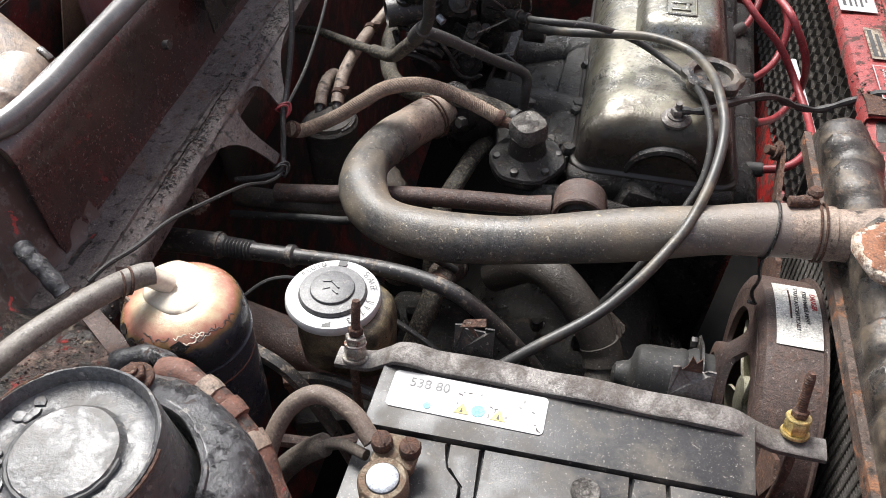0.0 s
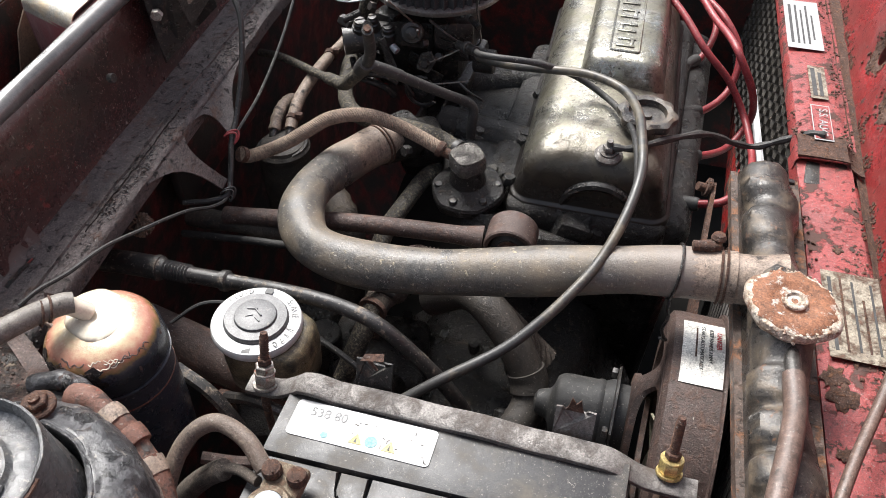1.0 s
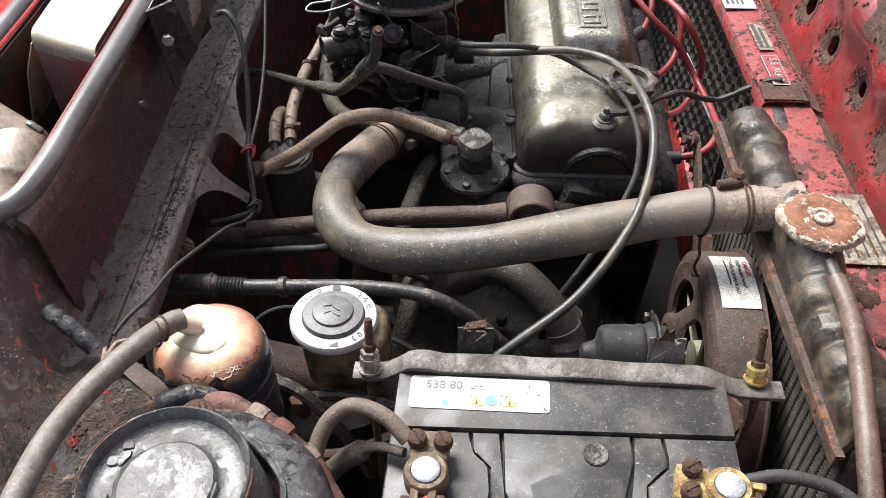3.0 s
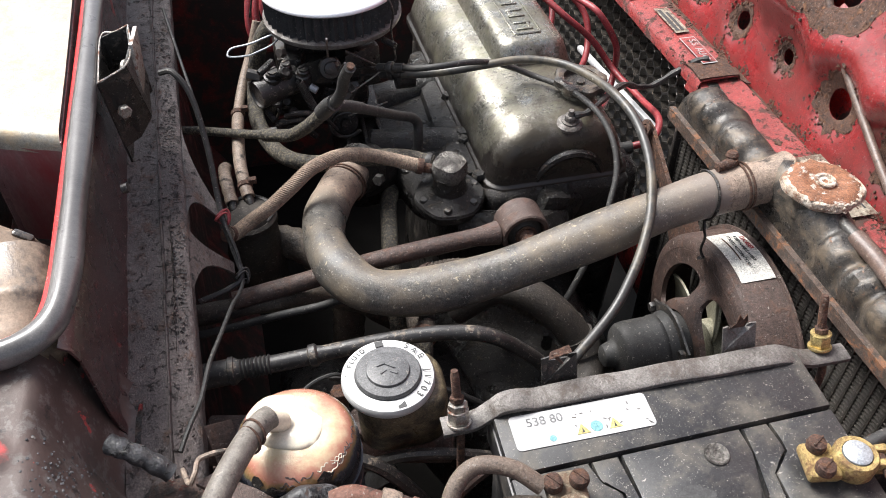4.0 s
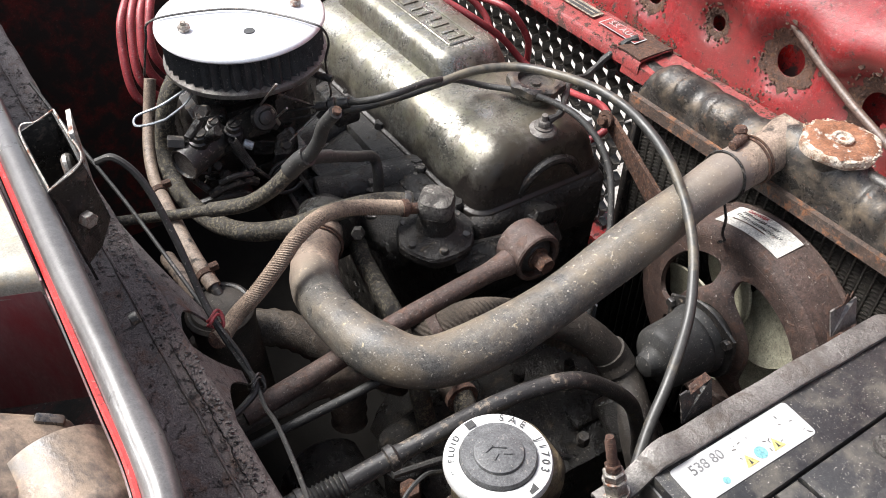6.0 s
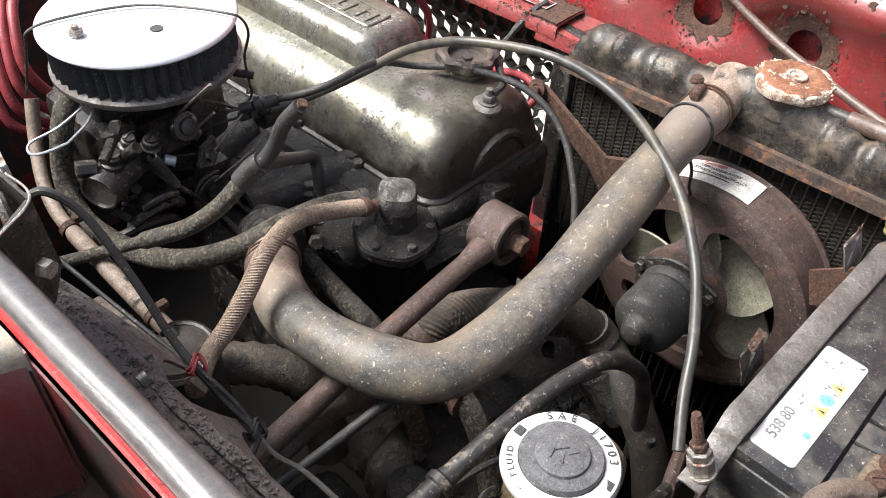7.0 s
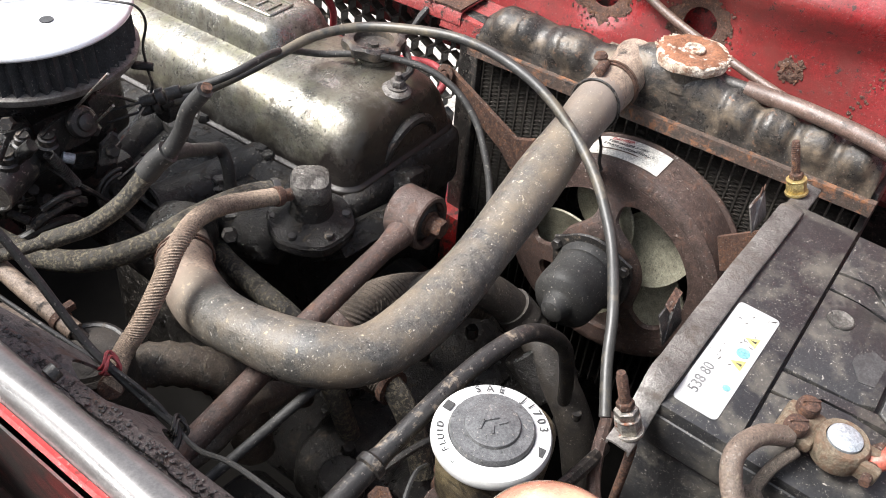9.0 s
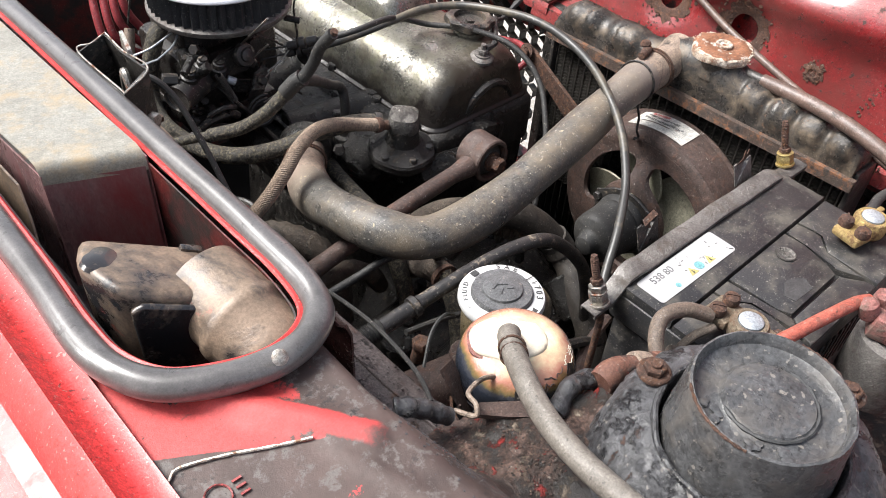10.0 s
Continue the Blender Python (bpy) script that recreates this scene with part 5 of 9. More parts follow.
slab("vent_cover", [(-0.0405, ledge(-0.0405)), (-0.0385, 0.2265), (-0.034, 0.2165), (0.034, 0.2175), (0.0385, 0.2265), (0.0455, 0.2525), (0.0448, ledge(0.0448))], 0.744, 0.7512, label="flat plastic vent cover")
slab("corner_deck", [(BX0, BY0), (-0.052, BY0), (-0.049, 0.226), (-0.0495, 0.2435), (-0.053, 0.2465), (-0.0605, 0.2515), (-0.0625, 0.256), (-0.0635, ledge(-0.0635)), (BX0, ledge(BX0))], 0.744, 0.7505)
slab("infill", [(-0.0615, ledge(-0.0615)), (-0.0425, ledge(-0.0425)), (-0.0405, 0.2265), (-0.0365, 0.2145), (-0.047, 0.2), (-0.047, 0.244), (-0.0515, 0.2485), (-0.0588, 0.253), (-0.0605, 0.257)], 0.744, 0.7505)
slab("front_deck", [(-0.0495, BY0), (-0.0458, 0.198), (-0.035, 0.2137), (0.036, 0.2147), (0.048, 0.199), (0.05, BY0)], 0.744, 0.7498)
slab("infill", [(0.0468, ledge(0.0468)), (0.0655, ledge(0.0655)), (0.067, 0.258), (0.068, 0.25), (0.06, 0.244), (0.0515, 0.2365), (0.0505, 0.2), (0.0405, 0.2215), (0.0475, 0.25)], 0.744, 0.7505)
slab("corner_deck", [(0.0678, ledge(0.0678)), (BX1, ledge(BX1)), (BX1, BY0), (0.0525, BY0), (0.0535, 0.2355), (0.0615, 0.2425), (0.07, 0.249), (0.0692, 0.258)], 0.744, 0.7505)
bm = bmesh.new()
lathe(bm, [(0.0085, 0), (0.0085, 0.001), (0.0078, 0.0015), (0.0068, 0.0013), (0.006, 0.0007), (0.0035, 0.0007), (0.003, 0.0012), (0, 0.0012)], (0.021, 0.2565, 0.7515), (0, 0, 1), 24)
part("indicator", bm, M_alloy, lid, "grey charge indicator")
bm = bmesh.new()
prism(bm, [(-0.02, 0.222, 0.7512), (0.004, 0.221, 0.7512), (0.009, 0.231, 0.7512), (-0.002, 0.239, 0.7512), (-0.009, 0.239, 0.7512), (-0.022, 0.231, 0.7512)], (0, 0, 0.0004))
part("worn_sticker", bm, M_ink, lid)
for k in range(22):
    bm = bmesh.new()
    box(bm, (-0.105 + k * 0.01, BY0 + 0.0008, 0.69), (0.004, 0.002, 0.05), bevel=0.0005, seg=1)
    part("rib", bm, M_battery, case)
# white label
LT = Vector((-0.1078, 0.3128, BZ + 0.0003))
LX = Vector((1, 0.004, 0)).normalized()
LY = Vector((-0.004, 1, 0)).normalized()


def lab(u, v, z=0.0):
    """Label plane: u to the right, v down from its far left corner."""
    return LT + LX * u - LY * v + Vector((0, 0, z))


bm = bmesh.new()
W, H, C = 0.099, 0.0275, 0.0032
out = []
for cx, cy, a0 in ((W - C, C, 90), (C, C, 180), (C, H - C, 270), (W - C, H - C, 360)):
    for i in range(5):
        a = radians(a0 - 0 + (-90 + 22.5 * i))
        out.append(lab(cx + C * math.cos(a), cy - C * math.sin(a)))
prism(bm, out[::1], (0, 0, 0.0004))
bl = part("label", bm, M_label, battery, "white printed battery label")


def lab_text(t, size, u, v, mat):
    m = Matrix((LX, LY, Vector((0, 0, 1)))).transposed().to_4x4()
    lettering(t, size, Matrix.Translation(lab(u, v, 0.0006)) @ m, mat, bl, depth=0.0001, align="LEFT")


lab_text("538 80", 0.0095, 0.011, 0.0075, M_fade)
for u, mat in ((0.043, M_yellow), (0.066, M_yellow)):
    bm = bmesh.new()
    prism(bm, [lab(u, 0.0235, 0.0005), lab(u + 0.0095, 0.0235, 0.0005), lab(u + 0.0047, 0.0155, 0.0005)], (0, 0, 0.0002))
    part("warning_sign", bm, mat, bl)
    bm = bmesh.new()
    prism(bm, [lab(u + 0.0038, 0.0225, 0.0007), lab(u + 0.0056, 0.0225, 0.0007), lab(u + 0.0047, 0.0188, 0.0007)], (0, 0, 0.0002))
    part("sign_mark", bm, M_ink, bl)
for u, v, r in ((0.0578, 0.0195, 0.0042), (0.026, 0.0225, 0.0024)):
    bm = bmesh.new()
    lathe(bm, [(r, 0), (r, 0.0002)], lab(u, v, 0.0005), (0, 0, 1), 20)
    part("recycling_sign", bm, M_cyan, bl)
random.seed(11)
bm = bmesh.new()
for k in range(18):
    u, v = random.uniform(0.04, 0.096), random.uniform(0.002, 0.025)
    a = random.uniform(0, 3)
    d = Vector((math.cos(a), math.sin(a), 0)) * random.uniform(0.0005, 0.0017)
    w = Vector((-d.y, d.x, 0)) * 0.25
    p = lab(u, v, 0.0005)
    prism(bm, [p - d - w, p + d - w, p + d + w, p - d + w], (0, 0, 0.0002))
tagged(part("scratch", bm, M_strap, bl), kind="stuff")

# terminals


def clamp(at, turn, mat, label):
    tg = thing("battery_clamp", at, label, "battery clamp", "battery clamps")
    m = Matrix.Translation(at) @ Matrix.Rotation(radians(turn), 4, "Z")
    w = lambda x, y, z: m @ Vector((x, y, z))
    bm = bmesh.new()
    lathe(bm, [(0.0135, 0), (0.0145, 0.002), (0.0145, 0.013), (0.013, 0.0155), (0.0098, 0.0155), (0.0095, 0.013)], at, (0, 0, 1), 28)
    part("ring", bm, mat, tg)
    bm = bmesh.new()
    lathe(bm, [(0.0095, 0), (0.0092, 0.0165), (0.008, 0.0175), (0, 0.0178)], at, (0, 0, 1), 24)
    part("lead_post", bm, M_lead, tg, "grey lead post")
    bm = bmesh.new()
    for s in (-1, 1):
        box(bm, w(0.0165, s * 0.0055, 0.0075), (0.012, 0.0055, 0.012), (0, 0, turn), bevel=0.0015)
    part("jaw", bm, mat, tg)
    bm = bmesh.new()
    hexnut(bm, w(0.018, 0.0085, 0.008), w(0, 1, 0) - w(0, 0, 0), 0.0055, 0.005)
    cyl(bm, w(0.018, -0.014, 0.008), w(0.018, 0.017, 0.008), 0.0028)
    part("pinch_bolt", bm, M_rust, tg)
    bm = bmesh.new()
    box(bm, w(-0.022, 0, 0.006), (0.022, 0.026, 0.009), (0, 0, turn), bevel=0.003)
    part("cable_saddle", bm, mat, tg)
    for s in (-1, 1):
        bm = bmesh.new()
        lathe(bm, [(0.0062, 0), (0.0066, 0.003), (0.0058, 0.0065), (0.003, 0.008), (0, 0.008)], w(-0.023, s * 0.0085, 0.0105), (0, 0, 1), 14)
        box(bm, w(-0.023, s * 0.0085, 0.0186), (0.010, 0.0012, 0.0012), (0, 0, turn + 40), bevel=0)
        part("screw", bm, M_rust, tg, "rusty slotted screw")
    return tg


clamp(Vector((-0.089, 0.2255, 0.758)), -92, M_brass, "tarnished brass clamp on the battery post")
clamp(Vector((0.1, 0.228, 0.755)), -10, M_gold, "yellowish brass clamp on the second battery post")
bm = bmesh.new()
sweep(bm, [(-0.103, 0.25, 0.768), (-0.12, 0.262, 0.776), (-0.142, 0.267, 0.778), (-0.158, 0.258, 0.77), (-0.165, 0.24, 0.755), (-0.163, 0.215, 0.735), (-0.15, 0.195, 0.725), (-0.128, 0.185, 0.735), (-0.1, 0.182, 0.742)], 0.0058, seg=12)
solo("battery_lead", bm, M_leadcloth, (-0.103, 0.25, 0.768), "brown-grey battery lead looping from the clamp", "cable")
bm = bmesh.new()
sweep(bm, [(-0.105, 0.243, 0.763), (-0.125, 0.25, 0.757), (-0.145, 0.25, 0.742), (-0.165, 0.243, 0.72), (-0.18, 0.235, 0.69)], lambda t: 0.0035 if t < 0.35 else 0.0075, seg=10)
solo("battery_lead", bm, M_braiddark, (-0.105, 0.243, 0.763), "taped thin lead from the battery clamp", "cable")
bm = bmesh.new()
sweep(bm, [(0.112, 0.235, 0.765), (0.135, 0.238, 0.768), (0.165, 0.232, 0.766), (0.185, 0.215, 0.76), (0.2, 0.19, 0.74), (0.2, 0.16, 0.7)], 0.0045, seg=10)
solo("battery_lead", bm, M_rubber, (0.112, 0.235, 0.765), "black lead from the brass clamp", "cable")
bm = bmesh.new()
sweep(bm, [(-0.086, 0.211, 0.763), (-0.081, 0.203, 0.768), (-0.045, 0.194, 0.772), (-0.012, 0.186, 0.774), (0.003, 0.181, 0.772)], 0.0052, seg=12)
solo("battery_lead", bm, M_redlead, (-0.075, 0.205, 0.758), "faded red battery lead", "cable")

# strap, hook rods, nuts
strap = thing("battery_strap", (0.0, 0.335, 0.755), "scuffed grey steel clamp strap across the battery", "strap")
bm = bmesh.new()
rows = []
for i in range(61):
    t = i / 60
    x = -0.152 + 0.31 * t
    z = 0.7578 + 0.0015 * nz(x, 0, 0, 30)
    if x < -0.112:
        z -= 0.012 * step(-0.108, -0.132, x)
    if x > 0.095:
        z -= 0.013 * step(0.095, 0.13, x)
    if -0.115 < x < -0.085:
        z += 0.003 * math.sin((x + 0.115) / 0.03 * math.pi)
    y = 0.3215 + 0.002 * t + 0.0012 * math.sin(t * 5)
    hw = 0.0085 - 0.001 * step(0.1, 0.12, abs(x))
    rows.append([(x, y - hw, z - 0.0045), (x, y - hw, z - 0.001), (x, y - hw + 0.0012, z), (x, y + hw * 0.5, z + 0.0004), (x, y + hw, z - 0.0006), (x, y + hw, z - 0.004)])
strip(bm, rows)
thicken(bm, 0.0014)
part("bar", bm, M_strap, strap)
for x, nutmat in ((-0.1395, M_steel), (0.1395, M_zinc)):
    bm = bmesh.new()
    prof = [(0.003, 0.0), (0.003, 0.196)]
    k = 0.196
    while k < 0.226:
        prof += [(0.0033, k), (0.0028, k + 0.0007)]
        k += 0.0014
    prof += [(0.0025, 0.2285), (0, 0.2285)]
    lathe(bm, [(q, h * 0.037 / 0.0325) for q, h in [(0.003, 0.0), (0.003, 0.01)] + [(q, h - 0.196 + 0.01) for q, h in prof[2:] if h > 0.1965]], (x, 0.3195 if x < 0 else 0.3275, 0.741), (-0.01, 0.36, 1), 12)
    sweep(bm, [(x, 0.3195 if x < 0 else 0.3275, 0.743), (x, 0.3165, 0.73), (x, 0.316, 0.68), (x, 0.316, 0.57)], 0.003, seg=10)
    rodp = part("hook_rod", bm, M_rust, strap, "rusty threaded hook rod")
    bm = bmesh.new()
    y = 0.321 if x < 0 else 0.3285
    tilt = (-0.01, 0.36, 1)
    lift = lambda h: (x - 0.01 * h, y + 0.36 * h, 0.745 + h)
    lathe(bm, [(0.0085, 0), (0.0088, 0.001), (0.0085, 0.002)], lift(0.0), tilt, 20)
    hexnut(bm, lift(0.002), tilt, 0.0076, 0.0085)
    if x < 0:
        lathe(bm, [(0.0072, 0), (0.0076, 0.001), (0.0072, 0.0016)], lift(0.0105), tilt, 18)
        hexnut(bm, lift(0.012), tilt, 0.007, 0.0055)
    else:
        lathe(bm, [(0.0074, 0), (0.0078, 0.001), (0.0074, 0.0018)], lift(0.0105), tilt, 18)
    part("nut", bm, nutmat, rodp)
    bm = bmesh.new()
    hexnut(bm, lift(0.018 if x < 0 else 0.0125), tilt, 0.0052, 0.0045)
    part("nut", bm, M_rust, rodp)
bm = bmesh.new()
prism(bm, [(-0.076, 0.3345, 0.752), (-0.05, 0.3345, 0.752), (-0.05, 0.342, 0.774), (-0.056, 0.342, 0.774), (-0.056, 0.343, 0.769), (-0.07, 0.343, 0.769), (-0.07, 0.342, 0.774), (-0.076, 0.342, 0.773)], (0, 0.0012, 0))
part("cable_clip", bm, M_black, strap)
bm = bmesh.new()
prism(bm, [(0.062, 0.3345, 0.752), (0.088, 0.3345, 0.752), (0.088, 0.342, 0.7715), (0.083, 0.342, 0.772), (0.081, 0.3435, 0.768), (0.068, 0.3435, 0.768), (0.066, 0.342, 0.772), (0.062, 0.342, 0.771)], (0, 0.0012, 0))
part("cable_clip", bm, M_strap, strap, "torn grey sheet clip")
bm = bmesh.new()
prism(bm, [(0.068, 0.343, 0.768), (0.08, 0.343, 0.768), (0.0785, 0.34, 0.778), (0.0775, 0.341, 0.784), (0.0745, 0.34, 0.78), (0.0715, 0.341, 0.785), (0.07, 0.34, 0.777)], (0, 0.001, 0))
part("cable_clip", bm, M_rust, strap)
bm = bmesh.new()
prism(bm, [(-0.072, 0.338, 0.776), (-0.056, 0.339, 0.779), (-0.057, 0.344, 0.781), (-0.07, 0.343, 0.778)], (0.001, 0, 0.001))
prism(bm, [(-0.07, 0.34, 0.7785), (-0.066, 0.34, 0.7785), (-0.06, 0.339, 0.768), (-0.062, 0.339, 0.768)], (0, 0.001, 0))
part("cable_clip", bm, M_rust, strap, "bent rusty clip tab")

# ---- engine ----
engine = thing("engine", (0.03, 0.8, 0.25), "oil-blackened engine block and cylinder head", "engine")
bm = bmesh.new()
box(bm, (0.035, 0.835, 0.45), (0.19, 0.38, 0.44), (0, 4, 0), bevel=0.02, seg=3)
part("block", bm, M_casting, engine)
bm = bmesh.new()
box(bm, (0.04, 0.825, 0.643), (0.158, 0.40, 0.066), bevel=0.012, seg=3)
box(bm, (-0.045, 0.80, 0.65), (0.05, 0.26, 0.05), bevel=0.014)
for k in range(5):
    lathe(bm, [(0.008, 0), (0.0085, 0.003), (0.006, 0.008)], (-0.04, 0.66 + 0.075 * k, 0.674), (0, 0, 1), 6)
part("cylinder_head", bm, M_casting, engine, "black grease-caked cylinder head")
bm = bmesh.new()
box(bm, (-0.115, 0.80, 0.635), (0.13, 0.19, 0.05), (0, -6, 0), bevel=0.02, seg=3)
box(bm, (-0.07, 0.70, 0.645), (0.1, 0.08, 0.05), (0, 5, 18), bevel=0.018, seg=3)
cyl(bm, (-0.03, 0.735, 0.66), (-0.14, 0.76, 0.655), 0.022)
cyl(bm, (-0.03, 0.87, 0.66), (-0.14, 0.84, 0.655), 0.022)
manifold = part("intake_manifold", bm, M_casting, engine, "dull dirty alloy intake manifold")
random.seed(63)
for k in range(6):
    bm = bmesh.new()
    box(bm, (-0.165 + 0.021 * k, 0.765 + 0.012 * math.sin(k * 2.1), 0.663 - 0.0022 * k), (0.005, 0.1 + 0.02 * random.random(), 0.012), (0, -6, random.uniform(-8, 8)), bevel=0.002)
    part("casting_rib", bm, M_casting, manifold)
for x, y, z in ((-0.108, 0.7, 0.671), (-0.06, 0.672, 0.673), (-0.042, 0.725, 0.674), (-0.15, 0.722, 0.664), (-0.09, 0.735, 0.669)):
    bm = bmesh.new()
    lathe(bm, [(0.0095, -0.006), (0.0098, 0.0), (0.008, 0.0012), (0.0045, 0.0015)], (x, y, z), (0.05, -0.1, 1), 18)
    hexnut(bm, (x, y, z + 0.001), (0.05, -0.1, 1), 0.0056, 0.006)
    part("bolt", bm, M_alloy, manifold)
# gearbox in the dark below the hose
bm = bmesh.new()
lathe(bm, [(0.03, 0.0), (0.09, 0.01), (0.11, 0.05), (0.125, 0.09), (0.13, 0.2)], (-0.02, 0.44, 0.42), (0, 1, 0), 28, wob=lambda j, a: 1 + 0.07 * math.cos(6 * a) + 0.05 * nz(math.cos(a), math.sin(a), j, 2))
gear = part("gearbox", bm, M_casting, engine, "greasy gearbox casing")
for k in range(9):
    a = radians(40 * k)
    bm = bmesh.new()
    box(bm, (-0.02 + 0.1 * math.cos(a), 0.52, 0.42 + 0.1 * math.sin(a)), (0.01, 0.09, 0.03), (0, -40 * k, 0), bevel=0.003)
    part("rib", bm, M_casting, gear)
bm = bmesh.new()
box(bm, (-0.14, 0.52, 0.52), (0.1, 0.09, 0.06), (4, 8, 12), bevel=0.015, seg=3)
cyl(bm, (-0.16, 0.46, 0.53), (-0.1, 0.46, 0.545), 0.026)
cyl(bm, (-0.19, 0.5, 0.52), (-0.19, 0.5, 0.575), 0.018)
sel = part("selector_housing", bm, M_casting, engine)
for k in range(7):
    random.seed(20 + k)
    bm = bmesh.new()
    hexnut(bm, (random.uniform(-0.2, 0.02), random.uniform(0.42, 0.56), random.uniform(0.545, 0.56)), (0, 0, 1), 0.006, 0.012)
    part("bolt", bm, M_casting, sel)
bm = bmesh.new()
cyl(bm, (-0.24, 0.47, 0.5), (-0.24, 0.58, 0.5), 0.04)
part("starter", bm, M_casting, engine)
bm = bmesh.new()
cyl(bm, (0.02, 0.43, 0.53), (0.02, 0.47, 0.56), 0.025)
part("plug", bm, M_casting, engine)
bm = bmesh.new()
box(bm, (-0.22, 0.44, 0.48), (0.09, 0.05, 0.07), (10, 0, 20), bevel=0.012)
part("solenoid", bm, M_casting, engine)
# mount bracket, bush and torque rod
bm = bmesh.new()
prism(bm, [(-0.075, 0.6, 0.655), (-0.03, 0.585, 0.668), (0.0, 0.585, 0.65), (0.045, 0.6, 0.64), (0.05, 0.64, 0.62), (-0.08, 0.65, 0.62)], (0, 0.012, 0.014))
box(bm, (0.035, 0.628, 0.648), (0.05, 0.03, 0.045), (0, 20, 10), bevel=0.008)
part("mount_bracket", bm, M_casting, engine)
rod = thing("torque_rod", (-0.02, 0.57, 0.68), "rusty steel torque rod with a rubber bush", "torque rod")
BC = Vector((-0.0185, 0.574, 0.679))
BA = Vector((0.04, -1.0, 0.04)).normalized()
bm = bmesh.new()
lathe(bm, [(0.017, -0.016), (0.0225, -0.016), (0.024, -0.0145), (0.024, 0.0145), (0.0228, 0.016), (0.0195, 0.016), (0.0185, 0.013), (0.0185, 0.008)], BC, BA, 36)
part("eye", bm, M_shroud, rod, "rust-brown steel eye")
bm = bmesh.new()
lathe(bm, [(0.019, 0.007), (0.0165, 0.011), (0.0135, 0.012), (0.012, 0.014), (0.0, 0.014)], BC, BA, 28)
part("bush", bm, M_rubber, rod)
bm = bmesh.new()
lathe(bm, [(0.0105, 0.013), (0.0108, 0.016), (0.008, 0.016), (0.008, 0.021)], BC, BA, 20)
hexnut(bm, BC + BA * 0.02, BA, 0.0085, 0.009)
part("bolt", bm, M_rust, rod)
bm = bmesh.new()
sweep(bm, [(-0.044, 0.569, 0.6795), (-0.1, 0.562, 0.682), (-0.17, 0.555, 0.681), (-0.24, 0.549, 0.674), (-0.3, 0.545, 0.668)], lambda t: 0.0088 if t > 0.1 else 0.012 - 0.032 * t, seg=14)
part("bar", bm, M_shroud, rod)

# ---- valve cover ----
vc = thing("valve_cover", (0.04, 0.83, 0.676), "oil-stained bare aluminium valve cover", "valve cover")
VY0, VY1 = 0.632, 1.02
VX0, VX1 = -0.04, 0.118
SK = -0.05


def vring(x0, x1, y0, y1, z, r, n=7):
    """A rounded rectangle at height z."""
    pts = []
    for cx, cy, a0 in ((x1 - r, y1 - r, 0), (x0 + r, y1 - r, 90), (x0 + r, y0 + r, 180), (x1 - r, y0 + r, 270)):
        for i in range(n):
            a = radians(a0 + 90 * i / (n - 1))
            x, y = cx + r * math.cos(a), cy + r * math.sin(a)
            pts.append((x + SK * (y - 0.7), y, z))
    return pts


bm = bmesh.new()
rings = [vring(VX0, VX1, VY0, VY1, 0.67, 0.02), vring(VX0, VX1, VY0, VY1, 0.6755, 0.02), vring(VX0 + 0.001, VX1 - 0.001, VY0 + 0.001, VY1 - 0.001, 0.677, 0.019),
         vring(VX0 + 0.003, VX1 - 0.003, VY0 + 0.003, VY1 - 0.003, 0.6775, 0.017), vring(VX0 + 0.0042, VX1 - 0.0042, VY0 + 0.0038, VY1 - 0.004, 0.679, 0.017),
         vring(VX0 + 0.0068, VX1 - 0.008, VY0 + 0.0052, VY1 - 0.008, 0.693, 0.018), vring(VX0 + 0.012, VX1 - 0.012, VY0 + 0.008, VY1 - 0.012, 0.71, 0.02),
         vring(VX0 + 0.019, VX1 - 0.017, VY0 + 0.012, VY1 - 0.017, 0.7215, 0.022), vring(VX0 + 0.029, VX1 - 0.024, VY0 + 0.0185, VY1 - 0.023, 0.729, 0.022),
         vring(VX0 + 0.042, VX1 - 0.034, VY0 + 0.03, VY1 - 0.032, 0.7332, 0.02), vring(VX0 + 0.066, VX1 - 0.06, VY0 + 0.06, VY1 - 0.06, 0.735, 0.01)]
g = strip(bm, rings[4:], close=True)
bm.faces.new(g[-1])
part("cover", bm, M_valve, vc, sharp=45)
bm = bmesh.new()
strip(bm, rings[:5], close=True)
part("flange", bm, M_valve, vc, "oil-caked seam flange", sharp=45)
# raised plateau with framed plain bars
bm = bmesh.new()
P0, P1 = 0.762, 0.99
rings = [vring(0.006, 0.098, P0, P1, 0.722, 0.016), vring(0.011, 0.094, P0 + 0.006, P1 - 0.005, 0.74, 0.016), vring(0.015, 0.09, P0 + 0.010, P1 - 0.008, 0.7525, 0.016),
         vring(0.019, 0.086, P0 + 0.015, P1 - 0.012, 0.758, 0.015), vring(0.026, 0.079, P0 + 0.022, P1 - 0.02, 0.7602, 0.012), vring(0.04, 0.066, P0 + 0.04, P1 - 0.04, 0.7606, 0.008)]
g = strip(bm, rings, close=True)
bm.faces.new(g[-1])
plat = part("plateau", bm, M_valve, vc, sharp=45)
bm = bmesh.new()
fr0 = vring(0.036, 0.0655, 0.79, 0.95, 0.761, 0.002, 3)
sweep(bm, fr0, 0.0012, seg=6, raw=True, closed=True)
